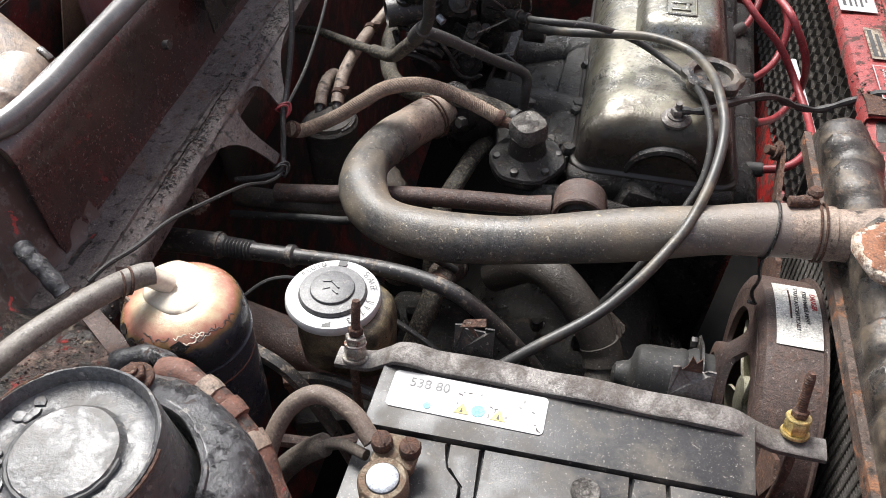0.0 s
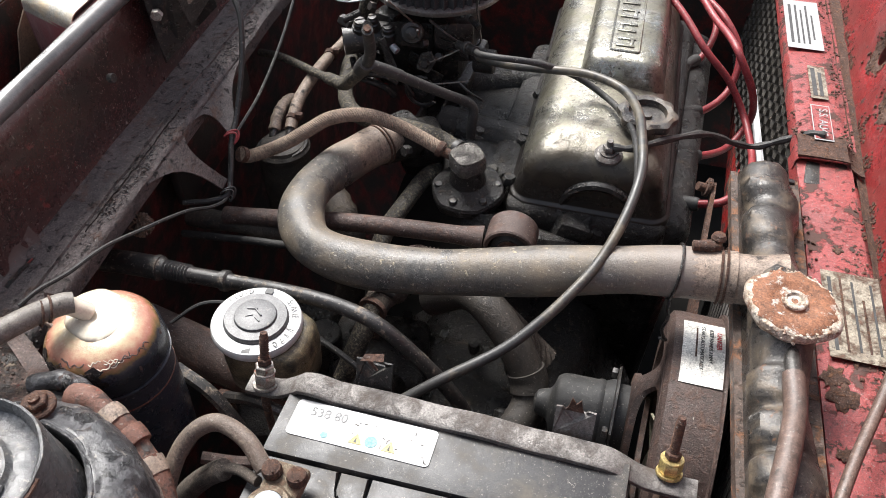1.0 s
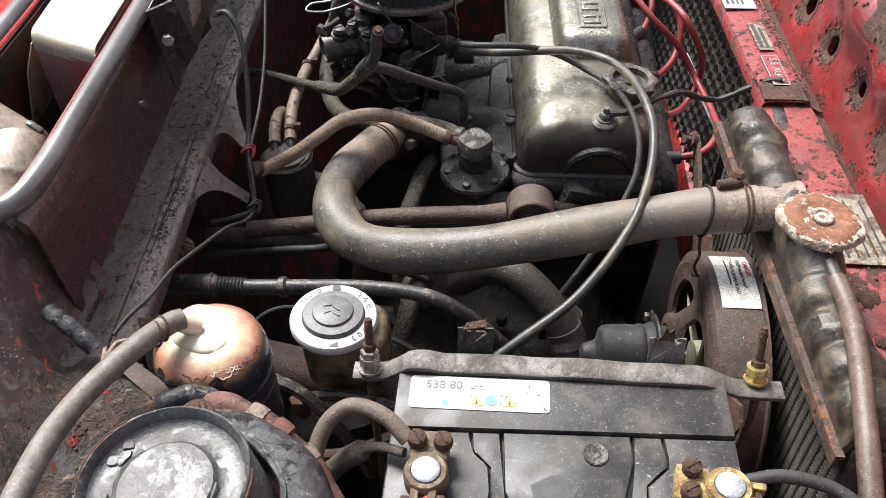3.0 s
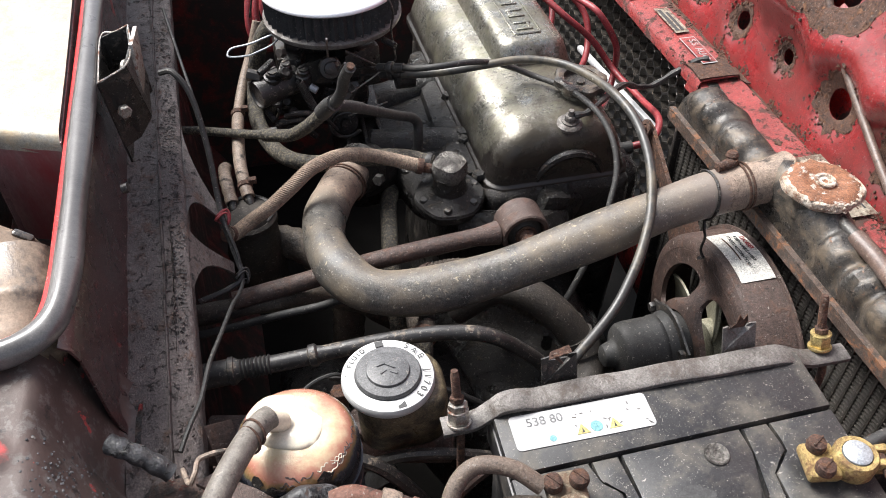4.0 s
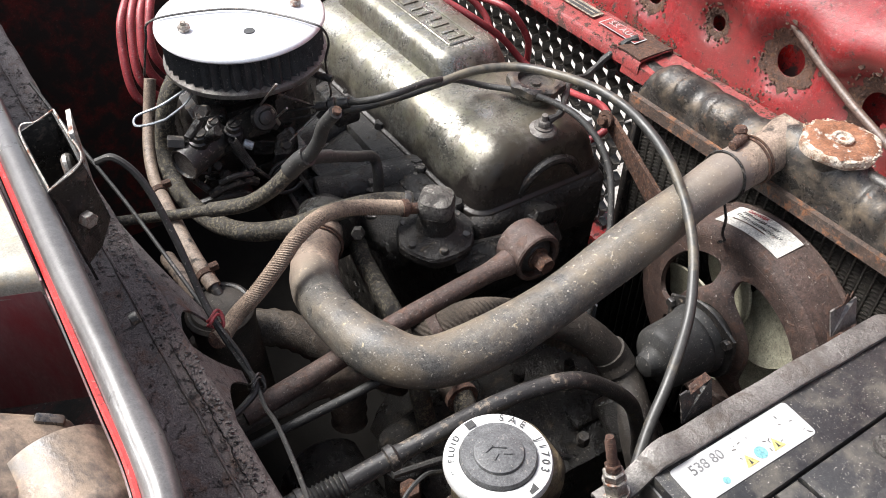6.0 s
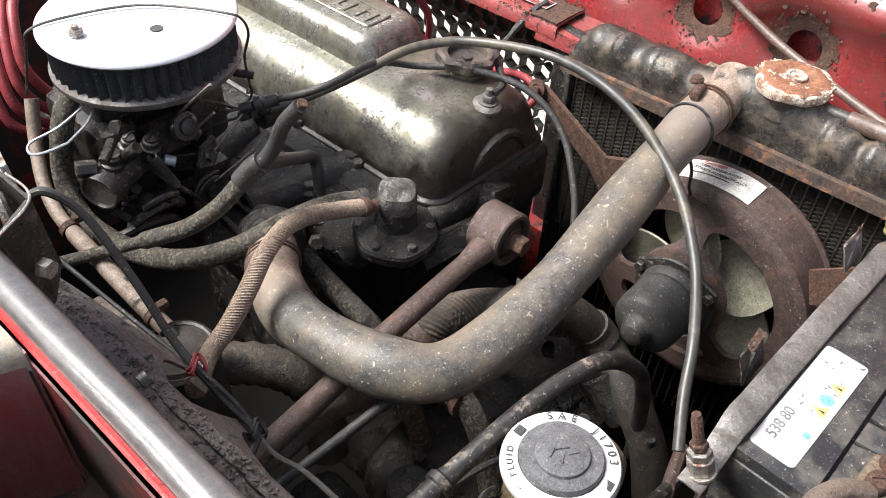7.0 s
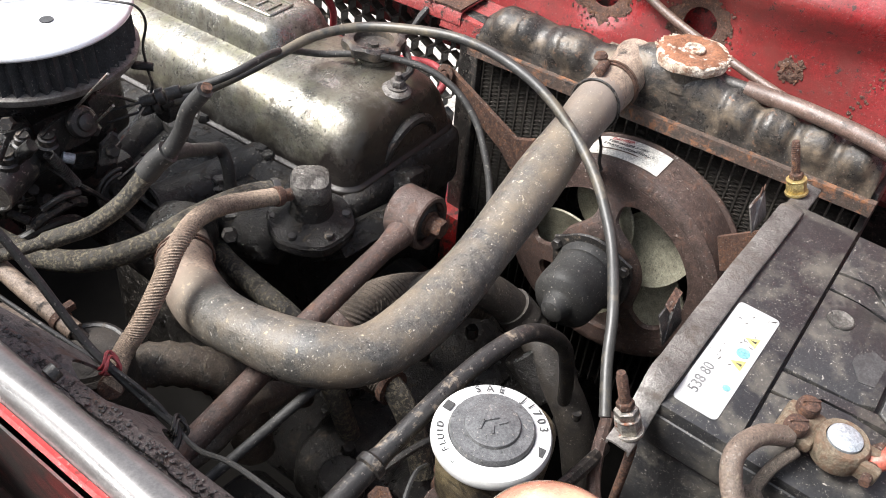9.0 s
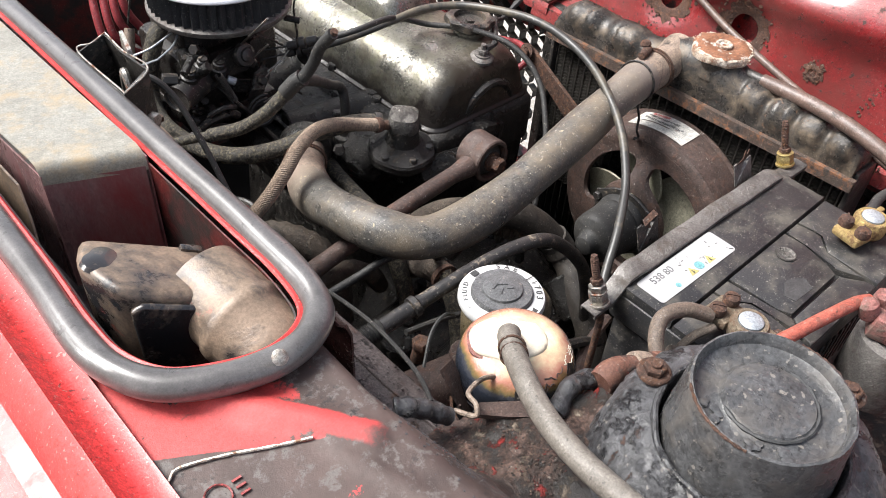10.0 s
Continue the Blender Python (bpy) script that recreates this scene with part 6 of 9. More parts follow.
for k in range(5):
    y = 0.80 + k * 0.029
    o = SK * (y - 0.7)
    box(bm, (0.0505 + o, y, 0.761), (0.019, 0.0034, 0.0022), (0, 0, 0), bevel=0.0006)
    box(bm, (0.0505 + o, y + 0.0135, 0.761), (0.019, 0.0034, 0.0022), (0, 0, 0), bevel=0.0006)
    box(bm, ((0.0435 if k % 2 else 0.0565) + o, y + 0.0068, 0.761), (0.0034, 0.011, 0.0022), (0, 0, 0), bevel=0.0006)
part("raised_emblem", bm, M_valve, plat, "raised framed emblem bars")
bm = bmesh.new()
lathe(bm, [(0.019, 0.0), (0.0185, 0.01), (0.0165, 0.0115), (0.0165, 0.013)], (0.079, 0.705, 0.728), (0, 0, 1), 28)
neck = part("filler_neck", bm, M_valve, vc)
bm = bmesh.new()


def ocap(j, a):
    return 1 + (0.06 * math.cos(8 * a) if 1 <= j <= 3 else 0)


lathe(bm, [(0.022, 0), (0.0275, 0.001), (0.0285, 0.004), (0.0275, 0.0085), (0.0235, 0.0105), (0.0185, 0.0095), (0.0175, 0.0035), (0.005, 0.003), (0.0045, 0.0055), (0.0, 0.006)], (0.081, 0.709, 0.7405), (0.05, 0, 1), 48, wob=ocap)
part("oil_cap", bm, M_tank, vc, "grey-brown lobed oil cap with a hollow top")
bm = bmesh.new()
lathe(bm, [(0.0125, 0), (0.0135, 0.001), (0.0135, 0.004), (0.011, 0.0065), (0.009, 0.007), (0.009, 0.0085), (0, 0.0085)], (0.0535, 0.658, 0.728), (0, -0.12, 1), 24)
hexnut(bm, (0.0535, 0.657, 0.7365), (0, -0.12, 1), 0.0062, 0.006)
cyl(bm, (0.0535, 0.6565, 0.742), (0.0535, 0.656, 0.7485), 0.003)
part("cover_nut", bm, M_strap, vc, "domed washer and nut")
# arched recess and sprocket plug at the near end
bm = bmesh.new()
arc = [(0.052 + 0.036 * math.cos(radians(a)), 0.641 - 0.004 * math.sin(radians(a)), 0.668 + 0.04 * math.sin(radians(a))) for a in range(0, 181, 12)]
sweep(bm, arc, 0.005, seg=8)
lathe(bm, [(0.028, 0), (0.03, 0.003), (0.027, 0.007), (0.012, 0.009), (0.01, 0.006), (0, 0.006)], (0.052, 0.644, 0.668), (0, -1, 0.15), 28)
for sx in (-1, 1):
    hexnut(bm, (0.052 + sx * 0.037, 0.645, 0.676), (0, -1, 0.3), 0.006, 0.008)
part("end_plug", bm, M_black, vc, "black oily end plug")

# ---- fuel pump ----
pump = thing("fuel_pump", (-0.077, 0.638, 0.66), "greasy mechanical fuel pump with a rounded cap", "fuel pump")
bm = bmesh.new()
lathe(bm, [(0.02, -0.012), (0.027, -0.006), (0.0345, 0.0), (0.0355, 0.003), (0.0345, 0.006), (0.0355, 0.009), (0.034, 0.012), (0.026, 0.0155), (0.0185, 0.021), (0.0165, 0.03), (0.0165, 0.04)], (-0.077, 0.637, 0.668), (0, -0.06, 1), 36, wob=lambda j, a: 1 + (0.05 * max(0, math.cos(6 * a)) if 2 <= j <= 6 else 0))
part("body", bm, M_casting, pump)
bm = bmesh.new()
lathe(bm, [(0.0155, 0), (0.0172, 0.004), (0.0172, 0.014), (0.0155, 0.0195), (0.011, 0.0215), (0, 0.022)], (-0.077, 0.6355, 0.703), (0, -0.06, 1), 28, wob=lambda j, a: 1 + 0.07 * math.cos(4 * a) * (j > 0))
part("cap", bm, M_alloy, pump, "dusty grey cast cap")
for k in range(6):
    bm = bmesh.new()
    a = radians(60 * k + 15)
    lathe(bm, [(0.0042, 0), (0.0045, 0.002), (0.0035, 0.004), (0, 0.0044)], (-0.077 + 0.029 * math.cos(a), 0.637 + 0.029 * math.sin(a), 0.679), (0, 0, 1), 10)
    part("screw", bm, M_pipe, pump)
bm = bmesh.new()
cyl(bm, (-0.092, 0.638, 0.713), (-0.118, 0.643, 0.719), 0.005)
part("inlet_stub", bm, M_rust, pump)

# thermostat housing
bm = bmesh.new()
lathe(bm, [(0.027, -0.02), (0.027, -0.006), (0.022, 0.0), (0.0205, 0.012), (0.0195, 0.02)], (-0.168, 0.683, 0.683), (-0.52, -0.78, 0.05), 28)
box(bm, (-0.15, 0.71, 0.665), (0.05, 0.05, 0.04), (0, 0, 30), bevel=0.012)
for s in (-1, 1):
    hexnut(bm, (-0.17 + 0.026 * s, 0.675 - 0.018 * s, 0.683 + 0.012), (-0.5, -0.78, 0.3), 0.006, 0.008)
part("thermostat_housing", bm, M_casting, engine, "rust-stained thermostat housing")

# ---- carburettor and air filter ----
CC = Vector((-0.1625, 0.8365, 0.0))
carb = thing("carburettor", (-0.185, 0.8, 0.66), "grimy black carburettor with springs and linkages", "carburettor")
bm = bmesh.new()
box(bm, (-0.19, 0.80, 0.715), (0.1, 0.1, 0.075), bevel=0.01)
part("body", bm, M_black, carb)
for nm, c, size, turn in (("air_horn", (-0.185, 0.80, 0.765), (0.085, 0.08, 0.045), (0, 0, 0)), ("base_flange", (-0.185, 0.8, 0.672), (0.11, 0.1, 0.02), (0, 0, 0)), ("float_chamber", (-0.15, 0.757, 0.735), (0.045, 0.03, 0.05), (0, 0, 20)),
                          ("cover", (-0.222, 0.755, 0.742), (0.03, 0.025, 0.035), (0, 0, -15)), ("bracket", (-0.235, 0.77, 0.69), (0.045, 0.03, 0.02), (10, 10, 25))):
    bm = bmesh.new()
    box(bm, c, size, turn, bevel=0.006)
    part(nm, bm, M_black, carb)
CB = Vector((-0.008, -0.055, 0.0))


def cb(x, y, z):
    return Vector((x, y, z)) + CB


bm = bmesh.new()
a, b = cb(-0.256, 0.772, 0.736), cb(-0.212, 0.795, 0.737)
lathe(bm, [(0.009, 0.004), (0.0125, 0.003), (0.0135, 0), (0.015, 0), (0.0155, 0.002), (0.0155, 0.05)], a, b - a, 28)
part("dashpot", bm, M_pipe, carb, "dusty black dashpot with a pale open end")
bm = bmesh.new()
lathe(bm, [(0.0128, 0.0025), (0.0128, 0.0045), (0, 0.0045)], a, b - a, 24)
part("diaphragm", bm, M_strap, carb)
bm = bmesh.new()
cyl(bm, cb(-0.107, 0.775, 0.735), cb(-0.085, 0.775, 0.735), 0.013)
part("choke_housing", bm, M_casting, carb)
# round knob on its plate, lever and linkages
bm = bmesh.new()
prism(bm, [cb(-0.203, 0.778, 0.762), cb(-0.175, 0.78, 0.768), cb(-0.16, 0.78, 0.752), (cb(-0.17, 0.78, 0.735)), cb(-0.2, 0.778, 0.738)], (0, 0.003, 0))
part("plate", bm, M_casting, carb)
bm = bmesh.new()
lathe(bm, [(0.012, 0), (0.0125, 0.004), (0.011, 0.0065), (0.007, 0.007), (0.0065, 0.01), (0.004, 0.011), (0, 0.011)], cb(-0.176, 0.776, 0.757), (0.1, -0.9, 0.35), 24)
part("knob", bm, M_pipe, carb)
bm = bmesh.new()
prism(bm, [cb(-0.167, 0.77, 0.733), cb(-0.155, 0.77, 0.738), cb(-0.15, 0.77, 0.726), cb(-0.158, 0.77, 0.712), cb(-0.172, 0.77, 0.716)], (0, 0.003, 0.001))
part("lever", bm, M_alloy, carb)
bm = bmesh.new()
lathe(bm, [(0.0058, 0), (0.0058, 0.003), (0.004, 0.005), (0, 0.005)], cb(-0.161, 0.769, 0.725), (0, -1, 0.3), 6)
part("nut", bm, M_pipe, carb)
for x, z, r in ((-0.221, 0.765, 0.0055), (-0.236, 0.758, 0.007), (-0.204, 0.756, 0.0065)):
    bm = bmesh.new()
    q = cb(x, 0.776, z)
    lathe(bm, [(r * 1.3, -0.014), (r * 1.3, -0.004), (r, -0.003), (r, 0.002), (r * 0.8, 0.003), (r * 0.78, 0.005), (0, 0.0052)], q, (0.1, -0.25, 1), 16)
    box(bm, q + Vector((0, 0, 0.0055)), (r * 1.5, 0.0012, 0.001), (0, 0, 30), bevel=0)
    part("jet_screw", bm, M_pipe, carb)
bm = bmesh.new()
cyl(bm, cb(-0.262, 0.785, 0.755), cb(-0.248, 0.78, 0.752), 0.0065, 6)
part("bolt", bm, M_pipe, carb)
bm = bmesh.new()
cyl(bm, cb(-0.199, 0.772, 0.739), cb(-0.192, 0.768, 0.735), 0.0042, 12)
part("stub", bm, M_lead, carb, "bright threaded stub")
for pa, pb in (((-0.1868, 0.6594, 0.8263), (-0.1842, 0.7245, 0.7664)), ((-0.1693, 0.6937, 0.777), (-0.1813, 0.7339, 0.7343))):
    bm = bmesh.new()
    cyl(bm, pa, pb, 0.0011, 7)
    part("throttle_wire", bm, M_steel, carb, "bare steel throttle wire")
# return spring
bm = bmesh.new()
a0, a1 = cb(-0.21, 0.768, 0.75), cb(-0.197, 0.766, 0.715)
ax = (a1 - a0).normalized()
sd = ax.orthogonal().normalized()
up = ax.cross(sd)
coil = [a0 + (a1 - a0) * (i / 150) + (sd * math.cos(i * 0.75) + up * math.sin(i * 0.75)) * 0.0036 for i in range(151)]
sweep(bm, coil, 0.0008, seg=5, raw=True)
part("spring", bm, M_alloy, carb)
for pts, r in (([(-0.197, 0.766, 0.715), (-0.186, 0.765, 0.7), (-0.176, 0.766, 0.683)], 0.0022), ([(-0.121, 0.772, 0.748), (-0.135, 0.772, 0.738), (-0.157, 0.77, 0.726)], 0.0009), ([(-0.117, 0.772, 0.707), (-0.14, 0.77, 0.702), (-0.162, 0.768, 0.698)], 0.0009),
               ([(-0.24, 0.765, 0.7), (-0.225, 0.762, 0.706), (-0.205, 0.764, 0.704), (-0.195, 0.768, 0.695)], 0.0045), ([(-0.2, 0.76, 0.712), (-0.215, 0.758, 0.717), (-0.23, 0.762, 0.712)], 0.003), ([(-0.25, 0.77, 0.69), (-0.232, 0.765, 0.694), (-0.21, 0.766, 0.688), (-0.2, 0.77, 0.675)], 0.0038)):
    bm = bmesh.new()
    sweep(bm, [cb(*q) for q in pts], r, seg=8)
    part("link_rod", bm, M_pipe if r > 0.001 else M_steel, carb)
for r, z0 in ((0.019, 0.69), (0.016, 0.688)):
    bm = bmesh.new()
    ringp = [cb(-0.165 + r * math.cos(q), 0.766, z0 + r * math.sin(q)) for q in span(1.2, 5.6, 26)]
    sweep(bm, ringp, 0.0016, seg=7, raw=True)
    part("throttle_quadrant", bm, M_pipe, carb)
bm = bmesh.new()
lathe(bm, [(0.0135, 0), (0.0138, 0.003), (0.006, 0.004), (0.005, 0.009), (0, 0.009)], cb(-0.165, 0.775, 0.686), (0, -1, 0.25), 22)
part("throttle_disc", bm, M_casting, carb)
random.seed(31)
for k in range(26):
    bm = bmesh.new()
    q = cb(random.uniform(-0.25, -0.11), random.uniform(0.772, 0.79), random.uniform(0.675, 0.775))
    kind = k % 4
    if kind == 0:
        cyl(bm, q, q + Vector((random.uniform(-0.02, 0.02), -0.012, random.uniform(-0.01, 0.015))), random.uniform(0.003, 0.006), 10)
        part("fitting", bm, M_casting, carb)
    elif kind == 1:
        hexnut(bm, q, (random.uniform(-1, 1), -1, random.uniform(0, 1)), 0.0052, 0.007)
        part("nut", bm, M_pipe, carb)
    elif kind == 2:
        q2 = q + Vector((random.uniform(-0.045, 0.045), random.uniform(-0.015, 0.01), random.uniform(-0.035, 0.035)))
        sweep(bm, [q, (q + q2) / 2 + Vector((0, -0.006, 0.003)), q2], 0.0015, seg=6)
        part("link_rod", bm, M_pipe, carb)
    else:
        box(bm, q, (random.uniform(0.012, 0.028), 0.003, random.uniform(0.008, 0.018)), (random.uniform(-30, 30), random.uniform(-50, 50), random.uniform(-40, 40)), bevel=0.001, seg=1)
        part("lever", bm, M_casting, carb)
bm = bmesh.new()
sweep(bm, [(-0.264, 0.745, 0.768), (-0.28, 0.75, 0.765), (-0.288, 0.758, 0.763), (-0.283, 0.768, 0.765), (-0.262, 0.762, 0.772), (-0.238, 0.768, 0.776), (-0.225, 0.775, 0.774), (-0.24, 0.758, 0.77), (-0.264, 0.745, 0.768)], 0.0011, seg=6)
part("wire_clip", bm, M_lead, carb, "bent bright wire clip")

carb.location += Vector((0.008, 0.055, 0.0))

filt = thing("air_filter", (-0.185, 0.80, 0.785), "round air filter with a bright top plate", "air filter")
FR = 0.0735
bm = bmesh.new()
lathe(bm, [(FR * 0.5, 0), (FR * 1.0, 0), (FR * 1.02, 0.002), (FR * 1.02, 0.0055), (FR * 0.99, 0.007)], (CC.x, CC.y, 0.7845), (0, 0, 1), 64)
part("base_plate", bm, M_strap, filt)
bm = bmesh.new()
n = 92
rows = []
for z in (0.79, 0.8222):
    rows.append([(CC.x + (FR * 0.985 - (0.006 if k % 2 else 0)) * math.cos(2 * math.pi * k / n), CC.y + (FR * 0.985 - (0.006 if k % 2 else 0)) * math.sin(2 * math.pi * k / n), z) for k in range(n)])
strip(bm, rows, close=True)
part("pleated_element", bm, M_filter, filt, "black pleated filter element", smooth=False)
bm = bmesh.new()
lathe(bm, [(FR * 0.985, -0.001), (FR * 1.03, -0.001), (FR * 1.04, 0.0002), (FR * 1.036, 0.0018), (FR * 1.01, 0.0035), (FR * 0.9, 0.005), (FR * 0.4, 0.006), (0, 0.0062)], (CC.x, CC.y, 0.8225), (0, 0, 1), 72)
part("top_plate", bm, M_chrome, filt, "bright tarnished top plate")
for off in ((-0.0525, -0.0055), (0.0495, -0.0125)):
    bm = bmesh.new()
    hexnut(bm, (CC.x + off[0], CC.y + off[1], 0.8288), (0, 0, 1), 0.0055, 0.005)
    cyl(bm, (CC.x + off[0], CC.y + off[1], 0.832), (CC.x + off[0], CC.y + off[1], 0.837), 0.0026, 10)
    part("nut", bm, M_steel, filt)
bm = bmesh.new()
lathe(bm, [(0.005, 0), (0.0048, 0.0006), (0, 0.0006)], (-0.167, 0.801, 0.8285), (0, 0, 1), 14)
part("grommet", bm, M_ink, filt)
bm = bmesh.new()
wr = [(-0.252, 0.868, 0.775), (-0.2425, 0.866, 0.81), (-0.236, 0.864, 0.827), (-0.204, 0.856, 0.8305), (-0.163, 0.838, 0.8315), (-0.135, 0.81, 0.831), (-0.117, 0.785, 0.83), (-0.109, 0.776, 0.826), (-0.105, 0.775, 0.812), (-0.107, 0.782, 0.79), (-0.105, 0.785, 0.768), (-0.104, 0.785, 0.75), (-0.114, 0.785, 0.742)]
sweep(bm, wr, 0.0011, seg=6)
part("tie_wire", bm, M_pipe, filt, "dark wire bent over the top")

# ---- hoses and cables ----


def hose(name, pts, r, mat, label, category="hose", seg=12, shape=None, n=8):
    bm = bmesh.new()
    sweep(bm, pts, r, seg=seg, shape=shape, n=n)
    return solo(name, bm, mat, pts[0], label, category)


HP = [(-0.172, 0.678, 0.6865), (-0.181, 0.666, 0.688), (-0.192, 0.648, 0.689), (-0.2065, 0.607, 0.696), (-0.2095, 0.557, 0.7095), (-0.2, 0.516, 0.714), (-0.177, 0.4895, 0.712), (-0.135, 0.482, 0.709), (-0.074, 0.4825, 0.715), (-0.003, 0.489, 0.728),
      (0.064, 0.496, 0.742), (0.107, 0.5, 0.75), (0.145, 0.503, 0.754), (0.168, 0.5035, 0.7555)]
uh = hose("radiator_hose", HP, lambda t: 0.0192 + 0.0012 * step(0.1, 0.2, t) - 0.001 * step(0.6, 1.0, t) + 0.0009 * math.sin(t * 37), M_hose, "thick perished black radiator hose bent in a U", seg=24, n=12)
bm = bmesh.new()
sweep(bm, [(-0.1705, 0.681, 0.6862), (-0.178, 0.67, 0.6875), (-0.185, 0.6605, 0.6885), (-0.194, 0.643, 0.69), (-0.2, 0.626, 0.693)], lambda t: 0.0213 - 0.0012 * t, seg=24)
part("brown_sleeve", bm, M_hose_rust, uh, "rust-brown stained hose end")
bm = bmesh.new()
sweep(bm, [(0.126, 0.5018, 0.752), (0.14, 0.5027, 0.7535), (0.156, 0.5032, 0.7546), (0.17, 0.5036, 0.7556)], 0.0203, seg=24)
part("brown_sleeve", bm, M_hose_rust, uh)
for p, d in (((0.158, 0.5034, 0.7549), (1, 0.03, 0.05)), ((-0.1785, 0.6685, 0.6875), (-0.5, -0.85, 0.06))):
    bm = bmesh.new()
    q = frame_of(d)
    ringp = [Vector(p) + q @ Vector((0.0215 * math.cos(a), 0.0215 * math.sin(a), 0)) for a in span(0, 2 * math.pi, 40)][:-1]
    sweep(bm, ringp, 0.0011, seg=6, raw=True, closed=True)
    ringp = [r + Vector(d).normalized() * 0.004 for r in ringp]
    sweep(bm, ringp, 0.0011, seg=6, raw=True, closed=True)
    part("wire_clamp", bm, M_rust, uh, "rusty double wire clamp")
# wire twist on the hose with a hanging link
bm = bmesh.new()
q = frame_of((1, 0.04, 0.06))
ringp = [Vector((0.126, 0.5018, 0.752)) + q @ Vector((0.0218 * math.cos(a), 0.0218 * math.sin(a), 0.004 * math.sin(a))) for a in span(0, 2 * math.pi, 36)][:-1]
sweep(bm, ringp, 0.0013, seg=6, raw=True, closed=True)
sweep(bm, [(0.127, 0.495, 0.731), (0.127, 0.49, 0.72), (0.1285, 0.4885, 0.712), (0.126, 0.486, 0.7), (0.129, 0.484, 0.692)], 0.0014, seg=6)
sweep(bm, [(0.129, 0.484, 0.692), (0.131, 0.486, 0.688), (0.128, 0.488, 0.686), (0.126, 0.485, 0.69)], 0.0016, seg=6)
part("twisted_wire", bm, M_black, uh, "twisted black tie wire")
bm = bmesh.new()
box(bm, (0.148, 0.512, 0.7765), (0.014, 0.009, 0.007), (0, 0, 20), bevel=0.002)
lathe(bm, [(0.0055, 0), (0.006, 0.002), (0.0045, 0.005), (0, 0.005)], (0.152, 0.517, 0.779), (0, 0.2, 1), 12)
cyl(bm, (0.134, 0.508, 0.777), (0.15, 0.511, 0.777), 0.0042)
part("clamp_screw", bm, M_rust, uh, "rusty clamp screw")

cab_a = hose("throttle_cable", [(-0.085, 0.352, 0.672), (-0.058, 0.37, 0.69), (-0.029, 0.386, 0.708), (0.008, 0.411, 0.723), (0.03, 0.432, 0.735), (0.05, 0.457, 0.748), (0.068, 0.489, 0.76), (0.081, 0.53, 0.775), (0.086, 0.576, 0.784), (0.081, 0.617, 0.7875), (0.073, 0.662, 0.781), (0.055, 0.702, 0.7745), (0.02, 0.722, 0.772), (-0.02, 0.728, 0.767), (-0.055, 0.742, 0.756), (-0.085, 0.757, 0.747), (-0.1, 0.765, 0.745)],
     0.0043, M_cable, "long grey control cable arching over the engine", "cable")
cab_b = hose("choke_cable", [(-0.1, 0.752, 0.76), (-0.09, 0.728, 0.773), (-0.07, 0.716, 0.78), (-0.03, 0.722, 0.776), (0.005, 0.737, 0.758), (0.037, 0.731, 0.744), (0.057, 0.705, 0.746), (0.072, 0.676, 0.747), (0.08, 0.643, 0.746), (0.084, 0.614, 0.735), (0.081, 0.59, 0.718), (0.07, 0.57, 0.7), (0.055, 0.55, 0.675), (0.03, 0.53, 0.64), (0.0, 0.51, 0.6)], 0.0032, M_rubber, "thin black cable bending down beside the hose", "cable", seg=10)
for p, q, owner in (((-0.1, 0.752, 0.76), (-0.125, 0.772, 0.752), cab_b), ((-0.1, 0.765, 0.745), (-0.122, 0.78, 0.738), cab_a)):
    bm = bmesh.new()
    p, q = Vector(p), Vector(q)
    cyl(bm, p, p.lerp(q, 0.35), 0.0052, 12)
    cyl(bm, p.lerp(q, 0.4), p.lerp(q, 0.6), 0.0068, 12)
    cyl(bm, p.lerp(q, 0.65), p.lerp(q, 1.0), 0.0045, 12)
    cyl(bm, q, q.lerp(q + (q - p), 1.4), 0.0011, 6)
    part("end_fitting", bm, M_pipe, owner)


def facet(ob):
    """Hard facets, so that the weave of the sleeve shows."""
    ob.data.polygons.foreach_set("use_smooth", [False] * len(ob.data.polygons))


def weave(i, k):
    return 1.0 + 0.055 * (1 if (i + k) % 2 else -1)


fh = hose("fuel_hose", [(-0.103, 0.6405, 0.716), (-0.128, 0.645, 0.7245), (-0.158, 0.642, 0.739), (-0.184, 0.637, 0.746), (-0.211, 0.625, 0.7455), (-0.232, 0.617, 0.7335), (-0.254, 0.612, 0.718), (-0.273, 0.609, 0.707), (-0.29, 0.597, 0.704), (-0.296, 0.588, 0.712)],
     0.0066, M_braid, "woven tan fuel hose looping from the pump", seg=20, shape=weave, n=26)
bh = hose("breather_hose", [(-0.222, 0.84, 0.79), (-0.24, 0.835, 0.77), (-0.25, 0.834, 0.746), (-0.257, 0.832, 0.718), (-0.2615, 0.815, 0.698), (-0.26, 0.785, 0.69), (-0.247, 0.742, 0.687), (-0.226, 0.71, 0.691), (-0.195, 0.688, 0.699), (-0.155, 0.679, 0.706), (-0.118, 0.668, 0.709), (-0.09, 0.655, 0.706)],
     0.0088, M_mottle, "lichen-speckled rubber hose curving under the carburettor", seg=14)
facet(fh)
